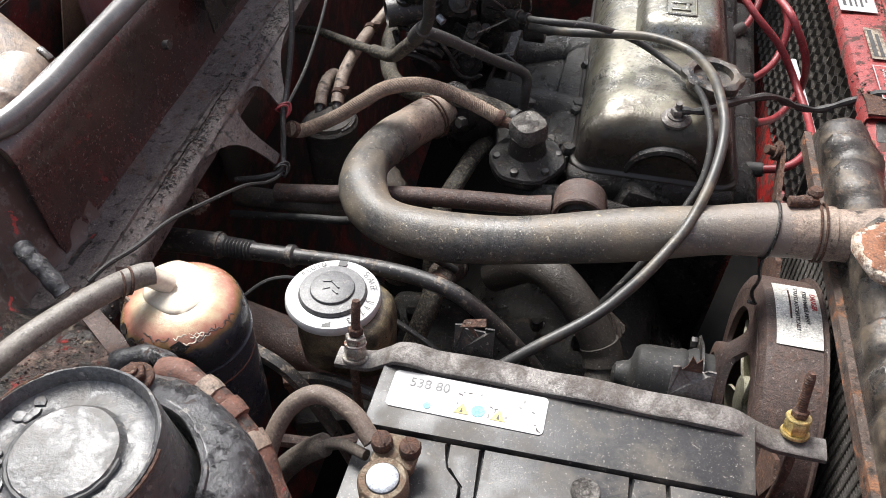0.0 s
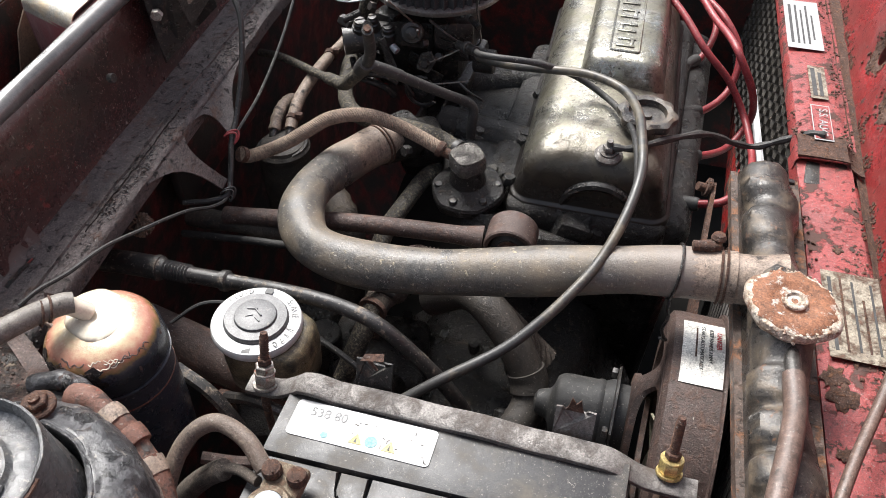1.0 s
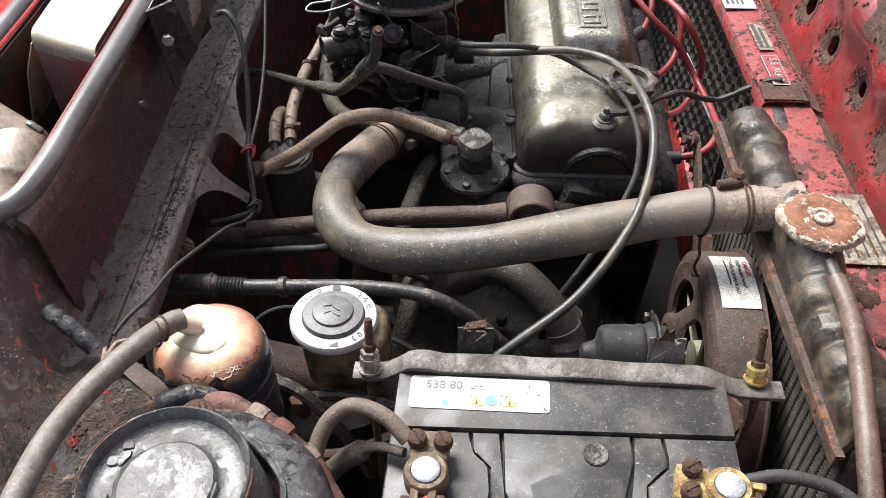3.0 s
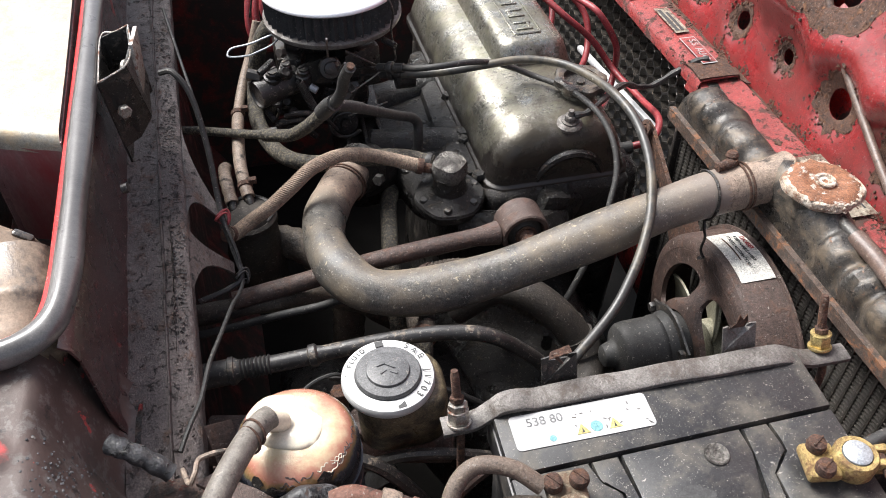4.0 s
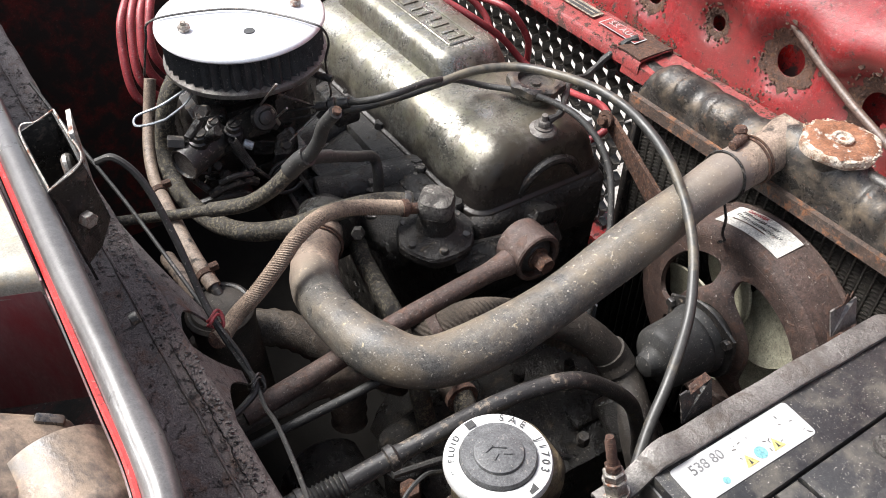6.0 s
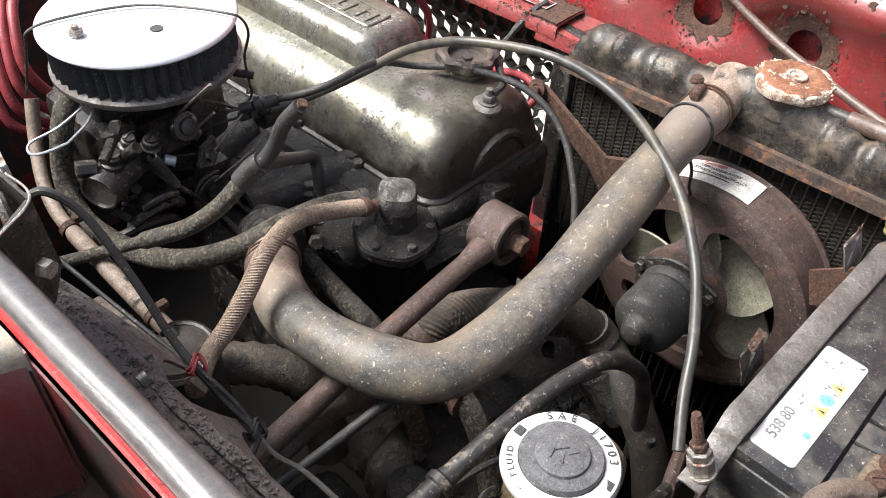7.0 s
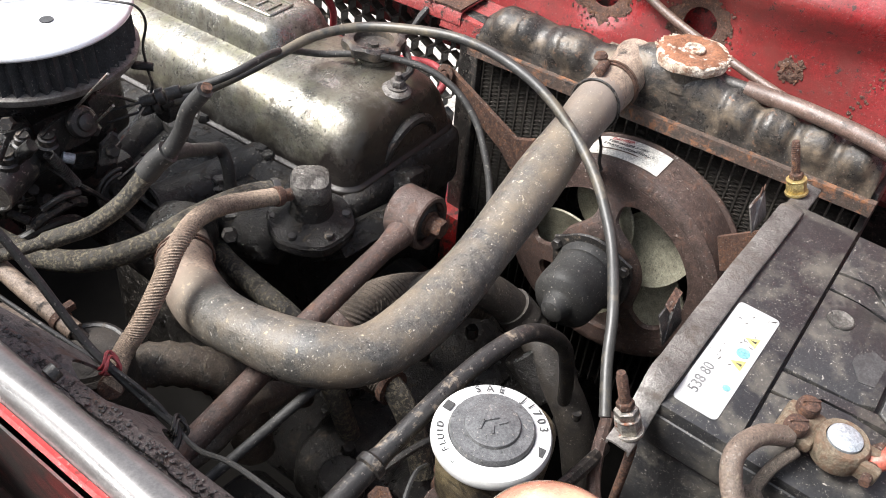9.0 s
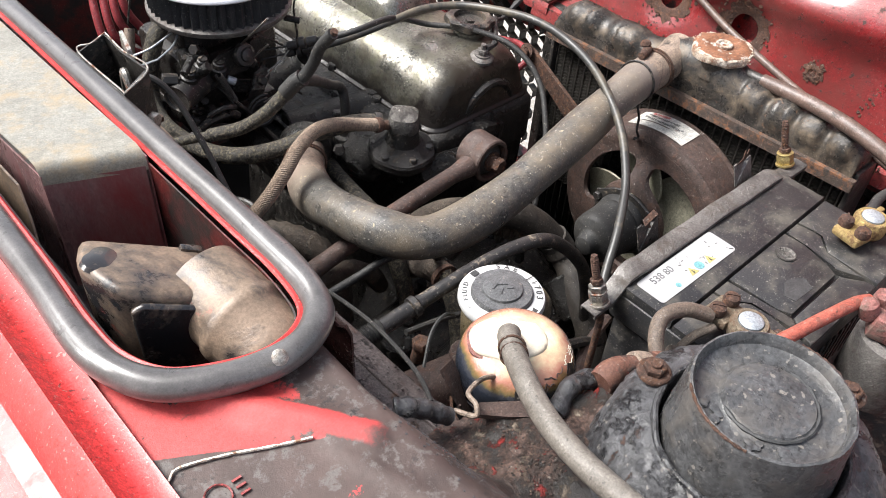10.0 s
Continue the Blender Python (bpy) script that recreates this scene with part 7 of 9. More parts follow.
for owner, spots_at in ((fh, ((-0.106, 0.641, 0.717, -1, 0.15, 0.3, 0.0078), (-0.295, 0.59, 0.71, -0.3, -0.6, 0.6, 0.0078))), (bh, ((-0.094, 0.657, 0.7065, 1, -0.45, -0.1, 0.0102), (-0.2225, 0.8395, 0.788, 0.6, 0.1, 0.9, 0.0102)))):
    for x, y, z, i, j, k, r in spots_at:
        bm = bmesh.new()
        lathe(bm, [(r * 0.8, -0.003), (r, -0.0028), (r * 1.04, 0), (r, 0.0028), (r * 0.8, 0.003)], (x, y, z), (i, j, k), 20)
        part("end_band", bm, M_rust if owner == fh else M_pipe, owner)
yh = hose("vacuum_hose", [(-0.184, 0.661, 0.789), (-0.1962, 0.6709, 0.7707), (-0.2104, 0.6795, 0.7535), (-0.226, 0.6967, 0.7342), (-0.245, 0.711, 0.7265), (-0.27, 0.725, 0.722), (-0.3, 0.745, 0.715), (-0.332, 0.762, 0.71), (-0.364, 0.775, 0.702)], lambda t: 0.0066 if t < 0.55 else 0.0046, M_mottle, "old branched vacuum hose with a plugged open end", seg=12)
bm = bmesh.new()
sweep(bm, [(-0.1663, 0.6285, 0.846), (-0.1712, 0.642, 0.8275), (-0.1745, 0.65, 0.808), (-0.1815, 0.6575, 0.7925), (-0.1885, 0.6657, 0.783)], lambda t: 0.0052 + 0.0006 * t, seg=12)
part("upper_branch", bm, M_rubber, yh)
bm = bmesh.new()
sweep(bm, [(-0.1815, 0.6575, 0.7925), (-0.187, 0.664, 0.785), (-0.194, 0.6695, 0.7745)], 0.008, seg=12)
sweep(bm, [(-0.184, 0.66, 0.789), (-0.17, 0.667, 0.781), (-0.155, 0.676, 0.77)], 0.0058, seg=12)
part("tee_piece", bm, M_rubber, yh)
bm = bmesh.new()
lathe(bm, [(0.0034, 0), (0.0034, 0.003), (0, 0.003)], (-0.166, 0.6278, 0.8468), (0.2, -0.5, 1), 12)
part("plug", bm, M_rust, yh)
bm = bmesh.new()
sweep(bm, [(-0.158, 0.674, 0.772), (-0.14, 0.686, 0.757), (-0.118, 0.703, 0.737), (-0.1, 0.716, 0.722), (-0.0935, 0.7185, 0.712), (-0.0935, 0.715, 0.7), (-0.095, 0.713, 0.68)], 0.0052, seg=12)
part("side_branch", bm, M_rubber, yh)

sh = hose("clutch_cable", [(-0.36, 0.43, 0.704), (-0.33, 0.4315, 0.706), (-0.291, 0.4325, 0.7075), (-0.264, 0.4315, 0.7085), (-0.2335, 0.4315, 0.7105), (-0.197, 0.4295, 0.7155), (-0.16, 0.428, 0.718), (-0.124, 0.424, 0.719), (-0.092, 0.4185, 0.7135), (-0.062, 0.416, 0.688), (-0.032, 0.415, 0.65), (-0.018, 0.4145, 0.62), (-0.004, 0.4145, 0.57), (0.004, 0.4145, 0.5)],
          lambda t: 0.0064 if t > 0.32 else (0.0072 if t > 0.15 else 0.0105), M_pipe, "black sleeved clutch cable arching down to the gearbox", "cable", seg=14)
bm = bmesh.new()
prof = []
for i in range(9):
    prof += [(0.0068, i * 0.0032), (0.0088, i * 0.0032 + 0.0016)]
prof += [(0.0068, 0.0288)]
lathe(bm, prof, (-0.296, 0.4325, 0.7073), (1, -0.03, 0.035), 20)
part("bellows", bm, M_rubber, sh)
bm = bmesh.new()
lathe(bm, [(0.007, -0.004), (0.0092, -0.003), (0.0094, 0.002), (0.0075, 0.004)], (-0.2335, 0.4315, 0.7105), (1, 0, 0.1), 18)
part("collar", bm, M_pipe, sh)
bm = bmesh.new()
lathe(bm, [(0.0095, -0.003), (0.0115, -0.002), (0.0115, 0.002), (0.0095, 0.003)], (-0.2985, 0.4324, 0.7072), (1, 0, 0.02), 18)
part("collar", bm, M_pipe, sh)
hose("coolant_pipe", [(-0.345, 0.548, 0.652), (-0.285, 0.546, 0.658), (-0.25, 0.549, 0.655), (-0.226, 0.555, 0.646), (-0.203, 0.56, 0.632), (-0.175, 0.567, 0.604), (-0.15, 0.58, 0.56)], lambda t: 0.0098 + 0.0008 * math.sin(t * 30), M_browned, "brown coolant hose low beside the gearbox", seg=14)
hose("brake_line", [(-0.345, 0.53, 0.645), (-0.29, 0.526, 0.656), (-0.255, 0.519, 0.668), (-0.225, 0.515, 0.675), (-0.198, 0.508, 0.686), (-0.165, 0.505, 0.675), (-0.12, 0.52, 0.63)], 0.0038, M_rubber, "thin black pipe crossing the gearbox", "pipe", seg=10)
lr = hose("lower_radiator_hose", [(-0.09, 0.55, 0.6), (-0.055, 0.54, 0.632), (-0.029, 0.5236, 0.6405), (0.0, 0.505, 0.622), (0.022, 0.487, 0.592), (0.0265, 0.47, 0.575), (0.019, 0.448, 0.565), (0.01, 0.425, 0.55), (0.004, 0.4, 0.52), (0.0, 0.38, 0.46)], 0.0165, M_dustduct, "dusty brown lower radiator hose dropping into the dark", seg=20)
bm = bmesh.new()
sweep(bm, [(0.018, 0.491, 0.6), (0.0225, 0.4865, 0.5915), (0.0252, 0.479, 0.583)], 0.0182, seg=20)
part("rusty_collar", bm, M_dustduct, lr)
hose("corrugated_hose", [(-0.3, 0.68, 0.6), (-0.27, 0.66, 0.63), (-0.235, 0.64, 0.635), (-0.205, 0.615, 0.615), (-0.195, 0.6, 0.58), (-0.2, 0.59, 0.53)], 0.0165, M_browned, "dusty ribbed hose behind the canister", seg=16, shape=lambda i, k: 1 + (0.07 if i % 2 else -0.03), n=7)
wd = hose("woven_duct", [(-0.14, 0.578, 0.6), (-0.113, 0.57, 0.627), (-0.081, 0.563, 0.636), (-0.05, 0.549, 0.631), (-0.02, 0.537, 0.612), (0.03, 0.525, 0.57)], 0.0155, M_braiddark, "wide woven duct under the radiator hose", seg=22, shape=weave, n=18)
facet(wd)
bm = bmesh.new()
lathe(bm, [(0.015, -0.005), (0.0175, -0.0045), (0.018, 0.0045), (0.015, 0.005)], (-0.11, 0.5695, 0.628), (-0.9, 0.2, -0.6), 24)
part("collar", bm, M_shroud, wd)
hose("drain_hose", [(-0.128, 0.7, 0.64), (-0.136, 0.672, 0.645), (-0.142, 0.63, 0.6475), (-0.147, 0.59, 0.649), (-0.15, 0.566, 0.635), (-0.15, 0.545, 0.6), (-0.148, 0.53, 0.55)], 0.0092, M_mottle, "speckled short hose below the fuel pump", seg=12)
bx = hose("bypass_hose", [(-0.128, 0.56, 0.59), (-0.1295, 0.54, 0.61), (-0.1315, 0.52, 0.623), (-0.1335, 0.5, 0.6265), (-0.136, 0.485, 0.618), (-0.142, 0.468, 0.6), (-0.15, 0.452, 0.575)], lambda t: 0.0118 if t < 0.52 else 0.0098, M_mottle, "speckled bypass hose in a woven sleeve on the gearbox", seg=14)
bm = bmesh.new()
sweep(bm, [(-0.1285, 0.552, 0.599), (-0.1295, 0.54, 0.61), (-0.1315, 0.52, 0.623), (-0.1332, 0.502, 0.6264)], 0.0128, seg=18, n=14, shape=weave)
facet(part("woven_sleeve", bm, M_braiddark, bx))
bm = bmesh.new()
lathe(bm, [(0.0115, -0.003), (0.0142, -0.0025), (0.0142, 0.0025), (0.0115, 0.003)], (-0.1335, 0.5, 0.6265), (-0.1, -1, 0.1), 20)
part("hose_clamp", bm, M_rust, bx)

# spark plug leads
for k, pts in enumerate((
        [(0.118, 0.70, 0.652), (0.14, 0.695, 0.657), (0.168, 0.69, 0.67), (0.187, 0.72, 0.673), (0.198, 0.79, 0.65), (0.188, 0.86, 0.65), (0.162, 0.88, 0.685), (0.128, 0.89, 0.716), (0.098, 0.925, 0.736), (0.06, 0.97, 0.75), (0.0, 1.03, 0.77)],
        [(0.118, 0.772, 0.655), (0.145, 0.79, 0.645), (0.175, 0.84, 0.625), (0.194, 0.87, 0.645), (0.188, 0.865, 0.684), (0.165, 0.872, 0.724), (0.152, 0.9, 0.729), (0.134, 0.94, 0.727), (0.1, 1.0, 0.735), (0.03, 1.04, 0.76)],
        [(0.112, 0.84, 0.66), (0.14, 0.86, 0.655), (0.165, 0.9, 0.66), (0.17, 0.93, 0.69), (0.15, 0.955, 0.715), (0.12, 0.99, 0.725), (0.05, 1.05, 0.74)],
        [(0.106, 0.92, 0.665), (0.13, 0.95, 0.67), (0.14, 0.99, 0.69), (0.12, 1.03, 0.71), (0.06, 1.06, 0.73)])):
    ld = hose("plug_lead", pts, 0.0042, M_wire, "dark red spark plug lead", "plug lead", seg=10)
    tagged(ld, group="plug leads")
    bm = bmesh.new()
    d = Vector(pts[1]) - Vector(pts[0])
    d.normalize()
    lathe(bm, [(0.0075, -0.02), (0.0085, -0.018), (0.0085, 0.002), (0.0072, 0.004), (0.0072, 0.028), (0.0062, 0.031), (0.0045, 0.0315)], pts[0], d, 16)
    part("boot", bm, M_rubber, ld, "black rubber plug boot")
for k in range(4):
    o = 0.012 * k
    ld = hose("plug_lead", [(-0.2 + o, 0.95, 0.69), (-0.235 + o, 0.925, 0.70 + o * 0.3), (-0.256 + 0.8 * o, 0.93, 0.72 + o), (-0.252 + o, 0.955, 0.757 + o), (-0.235 + o, 0.985, 0.785 + o * 0.5), (-0.18, 1.06, 0.8), (-0.1, 1.1, 0.78)], 0.0045, M_wire, "dark red ignition lead looping beside the filter", "plug lead", seg=10)
    tagged(ld, group="plug leads")
dist = thing("distributor", (-0.19, 0.94, 0.66), "dark distributor with its red leads beyond the filter", "distributor")
bm = bmesh.new()
lathe(bm, [(0.02, -0.06), (0.03, -0.04), (0.032, 0.0), (0.034, 0.004), (0.032, 0.02), (0.02, 0.03), (0.012, 0.04)], (-0.19, 0.945, 0.68), (-0.3, 0, 1), 24)
part("cap", bm, M_black, dist)
hose("earth_strap", [(0.056, 0.655, 0.742), (0.075, 0.66, 0.741), (0.105, 0.69, 0.735), (0.14, 0.725, 0.722), (0.168, 0.748, 0.7), (0.192, 0.758, 0.692), (0.215, 0.76, 0.703), (0.238, 0.752, 0.722), (0.25, 0.748, 0.7255)], lambda t: 0.0034 + 0.0006 * math.sin(t * 60), M_rubber, "black taped earth lead from cover to slam panel", "cable", seg=8)

# vertical fuel hoses and the canister they feed
can2 = thing("fuel_canister", (-0.279, 0.641, 0.61), "small dusty black canister with two hose stubs", "canister")
bm = bmesh.new()
lathe(bm, [(0.025, -0.04), (0.0268, -0.036), (0.0268, 0.062), (0.0285, 0.064), (0.0288, 0.07), (0.0262, 0.073), (0.024, 0.0715), (0.0225, 0.075), (0.012, 0.0795), (0, 0.08)], (-0.278, 0.641, 0.612), (-0.03, 0.03, 1), 40)
part("body", bm, M_dustcan, can2, "brown dust on black")
bm = bmesh.new()
ringp = [Vector((-0.281 + 0.0255 * math.cos(a), 0.6432 + 0.0255 * math.sin(a), 0.686)) for a in span(-0.7, 1.9, 20)]
sweep(bm, ringp, lambda t: 0.0024 * (0.6 + 0.5 * math.sin(math.pi * t)), seg=7, raw=True)
part("crimped_rim", bm, M_pipe, can2)
for p, q in (((-0.2925, 0.648, 0.687), (-0.2945, 0.662, 0.6955)), ((-0.2755, 0.652, 0.688), (-0.278, 0.666, 0.6965))):
    bm = bmesh.new()
    cyl(bm, p, q, 0.0048, 14)
    part("stub", bm, M_pipe, can2)
hose("stub_hose", [(-0.2935, 0.655, 0.692), (-0.296, 0.672, 0.6985), (-0.298, 0.69, 0.6985), (-0.299, 0.707, 0.694), (-0.2985, 0.715, 0.69)], lambda t: 0.0064 + 0.0004 * math.sin(t * 40), M_hose_rust, "cracked brown hose end on the canister", seg=12)
hose("fuel_pipe_hose", [(-0.277, 0.66, 0.693), (-0.2795, 0.676, 0.699), (-0.2815, 0.7, 0.7055), (-0.2815, 0.74, 0.708), (-0.28, 0.782, 0.7065), (-0.277, 0.815, 0.705), (-0.27, 0.845, 0.712), (-0.258, 0.87, 0.73), (-0.245, 0.885, 0.76)], lambda t: 0.0066 if t < 0.5 else 0.0056, M_hose_rust, "brown fuel hose rising behind the canister", seg=12)
for p in ((-0.28, 0.786, 0.7063), (-0.2788, 0.672, 0.6975)):
    bm = bmesh.new()
    lathe(bm, [(0.0062, -0.003), (0.0076, -0.0025), (0.0076, 0.0025), (0.0062, 0.003)], p, (0.05, -0.95, -0.2), 16)
    box(bm, Vector(p) + Vector((0.008, 0, 0.006)), (0.008, 0.006, 0.006), bevel=0.001)
    solo("hose_clip", bm, M_rust, p, "small steel hose clip", "hose clip", "hose clips")
hose("loom_cable", [(-0.33, 0.675, 0.835), (-0.318, 0.668, 0.838), (-0.306, 0.655, 0.82), (-0.3, 0.63, 0.785), (-0.298, 0.6, 0.75), (-0.296, 0.58, 0.737), (-0.291, 0.56, 0.718), (-0.287, 0.54, 0.704), (-0.3, 0.53, 0.70), (-0.325, 0.52, 0.7)], 0.0027, M_rubber, "dark wiring run tied along the shelf", "cable", seg=8)
hose("loom_cable", [(-0.345, 0.9, 0.78), (-0.33, 0.82, 0.76), (-0.315, 0.74, 0.745), (-0.304, 0.66, 0.735), (-0.298, 0.6, 0.735), (-0.295, 0.577, 0.736), (-0.288, 0.555, 0.718), (-0.2865, 0.538, 0.702), (-0.2895, 0.515, 0.708), (-0.292, 0.48, 0.7325), (-0.298, 0.43, 0.756), (-0.304, 0.39, 0.772), (-0.309, 0.355, 0.7785), (-0.3155, 0.33, 0.784), (-0.321, 0.314, 0.7825)], 0.0017, M_rubber, "thin twisted wire hanging over the shelf", "cable", seg=7)
for p in ((-0.2965, 0.58, 0.738), (-0.287, 0.5385, 0.703)):
    bm = bmesh.new()
    ringp = [Vector(p) + Vector((0.0058 * math.cos(a), 0.003 * math.sin(a * 2), 0.0058 * math.sin(a))) for a in span(0, 2 * math.pi, 20)][:-1]
    sweep(bm, ringp, 0.0012, seg=6, raw=True, closed=True)
    sweep(bm, [r + Vector((0.001, 0.003, 0.001)) for r in ringp], 0.0012, seg=6, raw=True, closed=True)
    solo("cable_tie", bm, M_wire if p[2] > 0.72 else M_pipe, p, "twisted tie round the wiring", "cable tie", "cable ties")
# frayed rag end under the shelf
bm = bmesh.new()
random.seed(5)
for k in range(70):
    p = Vector((-0.333, 0.467, 0.722))
    d = Vector((random.uniform(-0.4, 1), random.uniform(-0.9, 0.6), random.uniform(-0.8, 0.7))).normalized()
    sweep(bm, [p, p + d * 0.006, p + d * 0.011 + Vector((0, 0, -0.004)), p + d * 0.008 + Vector((0, 0, -0.007))], 0.0007, seg=4, n=3)
solo("rag_end", bm, M_braid, (-0.333, 0.467, 0.722), "frayed tan scrap of rope under the shelf", "rope scrap")

# ---- brake fluid reservoir and master cylinder ----
res = thing("brake_reservoir", (-0.18, 0.386, 0.65), "yellowed brake fluid reservoir with a white-ringed cap", "reservoir")
RC = Vector((-0.1805, 0.386, 0.0))
bm = bmesh.new()
rings = []
for z, s in ((0.655, 0.9), (0.66, 1.0), (0.69, 1.04), (0.703, 1.02), (0.71, 0.94), (0.712, 0.8)):
    ring = []
    for k in range(40):
        a = 2 * math.pi * k / 40
        x, y = math.cos(a), math.sin(a)
        ex = 0.036 * s * (abs(x) ** 0.6) * (1 if x > 0 else -1) + 0.009 * s
        ey = 0.03 * s * (abs(y) ** 0.6) * (1 if y > 0 else -1)
        ring.append((RC.x + ex, RC.y + ey, z))
    rings.append(ring)
g = strip(bm, rings, close=True)
bm.faces.new(g[0][::-1])
bm.faces.new(g[-1])
part("bottle", bm, M_bottle, res, "yellowed plastic bottle smeared with grime", sharp=60)
capm = (0.03, 0.03, 1)
bm = bmesh.new()
lathe(bm, [(0.034, 0.0), (0.0365, 0.001), (0.0375, 0.0035), (0.0372, 0.0075), (0.0362, 0.0092), (0.0268, 0.0102), (0.026, 0.008)], (RC.x, RC.y, 0.712), capm, 64)
cr = part("cap_ring", bm, M_capwhite, res, "white cap ring printed in black")
bm = bmesh.new()
lathe(bm, [(0.0262, 0.006), (0.0262, 0.0125), (0.0252, 0.014), (0.0175, 0.0145), (0.0168, 0.0165), (0.016, 0.0168), (0.0, 0.017)], (RC.x, RC.y, 0.712), capm, 64, wob=lambda j, a: 1 + (0.008 * math.cos(40 * a) if j in (1,) else 0))
ct = part("cap_top", bm, M_capblack, res, "raised dark grey cap")
bm = bmesh.new()
for a, b, c, d in ((-0.008, 0.004, 0.0, 0.006), (-0.002, 0.006, 0.006, 0.0), (-0.006, -0.004, -0.001, -0.001), (0.002, -0.003, 0.007, -0.006)):
    p, q = Vector((RC.x + a, RC.y + b, 0.7292)), Vector((RC.x + c, RC.y + d, 0.7292))
    cyl(bm, p, q, 0.0008, 6)
part("moulded_mark", bm, M_capblack, ct)


def ring_word(text, mid_deg, size, rad, spread):
    n = len(text)
    for i, ch in enumerate(text):
        if ch == " ":
            continue
        a = radians(mid_deg - (i - (n - 1) / 2) * spread)
        p = Vector((RC.x + rad * math.cos(a), RC.y + rad * math.sin(a), 0.7222))
        m = Matrix.Translation(p) @ Matrix.Rotation(a - math.pi / 2, 4, "Z")
        lettering(ch, size, m, M_ink, cr, name="letter", depth=0.0002)


RT = 36.0
ring_word("SAE", RT + 2, 0.0075, 0.0316, 14)
ring_word("J1703", RT - 62, 0.0075, 0.0316, 11)
ring_word("USE BRAKE FLUID", RT + 143, 0.0058, 0.0316, 8.2)
for ad in (RT + 58, RT - 115):
    bm = bmesh.new()
    a = radians(ad)
    box(bm, (RC.x + 0.0316 * math.cos(a), RC.y + 0.0316 * math.sin(a), 0.7222), (0.0055, 0.0065, 0.0006), (0, 0, ad), bevel=0)
    part("print_bar", bm, M_ink, cr)

mc = thing("master_cylinder", (-0.2, 0.4, 0.6), "dirty brake master cylinder with pipe unions", "master cylinder")
bm = bmesh.new()
cyl(bm, (-0.33, 0.418, 0.64), (-0.13, 0.385, 0.628), 0.021)
cyl(bm, (-0.2, 0.398, 0.632), (-0.2, 0.398, 0.66), 0.015)
cyl(bm, (-0.16, 0.39, 0.63), (-0.16, 0.39, 0.66), 0.015)
part("cylinder", bm, M_shroud, mc)
for p in ((-0.218, 0.437, 0.642), (-0.17, 0.42, 0.635), (-0.215, 0.36, 0.64)):
    bm = bmesh.new()
    cyl(bm, p, Vector(p) + Vector((0, 0.004, -0.02)), 0.0065, 12)
    hexnut(bm, p, (0, 0, 1), 0.0085, 0.009)
    part("union", bm, M_rust, mc)
hose("brake_line", [(-0.225, 0.45, 0.655), (-0.17, 0.444, 0.645), (-0.12, 0.43, 0.63), (-0.08, 0.42, 0.6)], 0.0028, M_rubber, "thin black brake line", "pipe", seg=8)
hose("brake_line", [(-0.21, 0.36, 0.65), (-0.17, 0.35, 0.67), (-0.12, 0.345, 0.66), (-0.07, 0.35, 0.62)], 0.0048, M_pipe, "brown-black pipe below the reservoir", "pipe", seg=8)
hose("brake_line", [(-0.2, 0.3, 0.655), (-0.16, 0.31, 0.65), (-0.11, 0.34, 0.645), (-0.05, 0.36, 0.63)], 0.005, M_shroud, "rust-brown pipe beside the battery", "pipe", seg=8)
hose("brake_line", [(-0.235, 0.345, 0.7), (-0.2, 0.335, 0.69), (-0.17, 0.325, 0.65), (-0.15, 0.32, 0.6)], 0.0055, M_pipe, "dark pipe behind the can", "pipe", seg=8)
hose("pipe_stub", [(-0.002, 0.4, 0.546), (-0.002, 0.398, 0.52), (-0.002, 0.395, 0.47)], 0.0045, M_pipe, "open grey pipe end", "pipe", seg=10)
hose("cap_wire", [(-0.262, 0.385, 0.70), (-0.242, 0.4, 0.712), (-0.222, 0.408, 0.712), (-0.208, 0.41, 0.702)], 0.0015, M_rubber, "thin black wire behind the reservoir", "cable", seg=6)

res.scale = (0.955, 0.955, 0.955)
res.location = (-0.1797, 0.3855, 0.661)

# ---- scorched can with its hose ----
KC = Vector((-0.2495, 0.308, 0.0))
can = thing("vapour_can", (KC.x, KC.y, 0.66), "round can with a scorched cream plastic dome", "can")
bm = bmesh.new()
lathe(bm, [(0.031, 0.0), (0.0335, 0.003), (0.0365, 0.04), (0.0383, 0.085), (0.0388, 0.11)], (KC.x + 0.004, KC.y, 0.648), (-0.03, 0, 1), 48)
part("lower_can", bm, M_can, can, "dark blue-black lower can")
for z, r, mat in ((0.7562, 0.0395, M_can), (0.7385, 0.0382, M_clothred)):
    bm = bmesh.new()
    lathe(bm, [(r - 0.0022, 0.0), (r + 0.0008, 0.0004), (r + 0.001, 0.0018), (r - 0.0022, 0.0024)], (KC.x + 0.0008, KC.y, z), (-0.03, 0, 1), 48)
    part("seam_band", bm, mat, can)
DOME = [(0.0398, 0.0), (0.0404, 0.004), (0.0407, 0.011), (0.0402, 0.0175), (0.0386, 0.0235), (0.0355, 0.0285), (0.0305, 0.0328), (0.0236, 0.0357), (0.0132, 0.0376), (0.0, 0.0383)]


def dome_at(a, h, lift=0.0004):
    """A point on the dome's skin at a height over its foot."""
    for (r0, h0), (r1, h1) in zip(DOME[:-1], DOME[1:]):
        if h0 <= h <= h1:
            r = r0 + (r1 - r0) * (h - h0) / (h1 - h0) + lift
            return Vector((KC.x - 0.02 * h + r * math.cos(a), KC.y + r * math.sin(a), 0.759 + h))
    return Vector((KC.x, KC.y, 0.797))


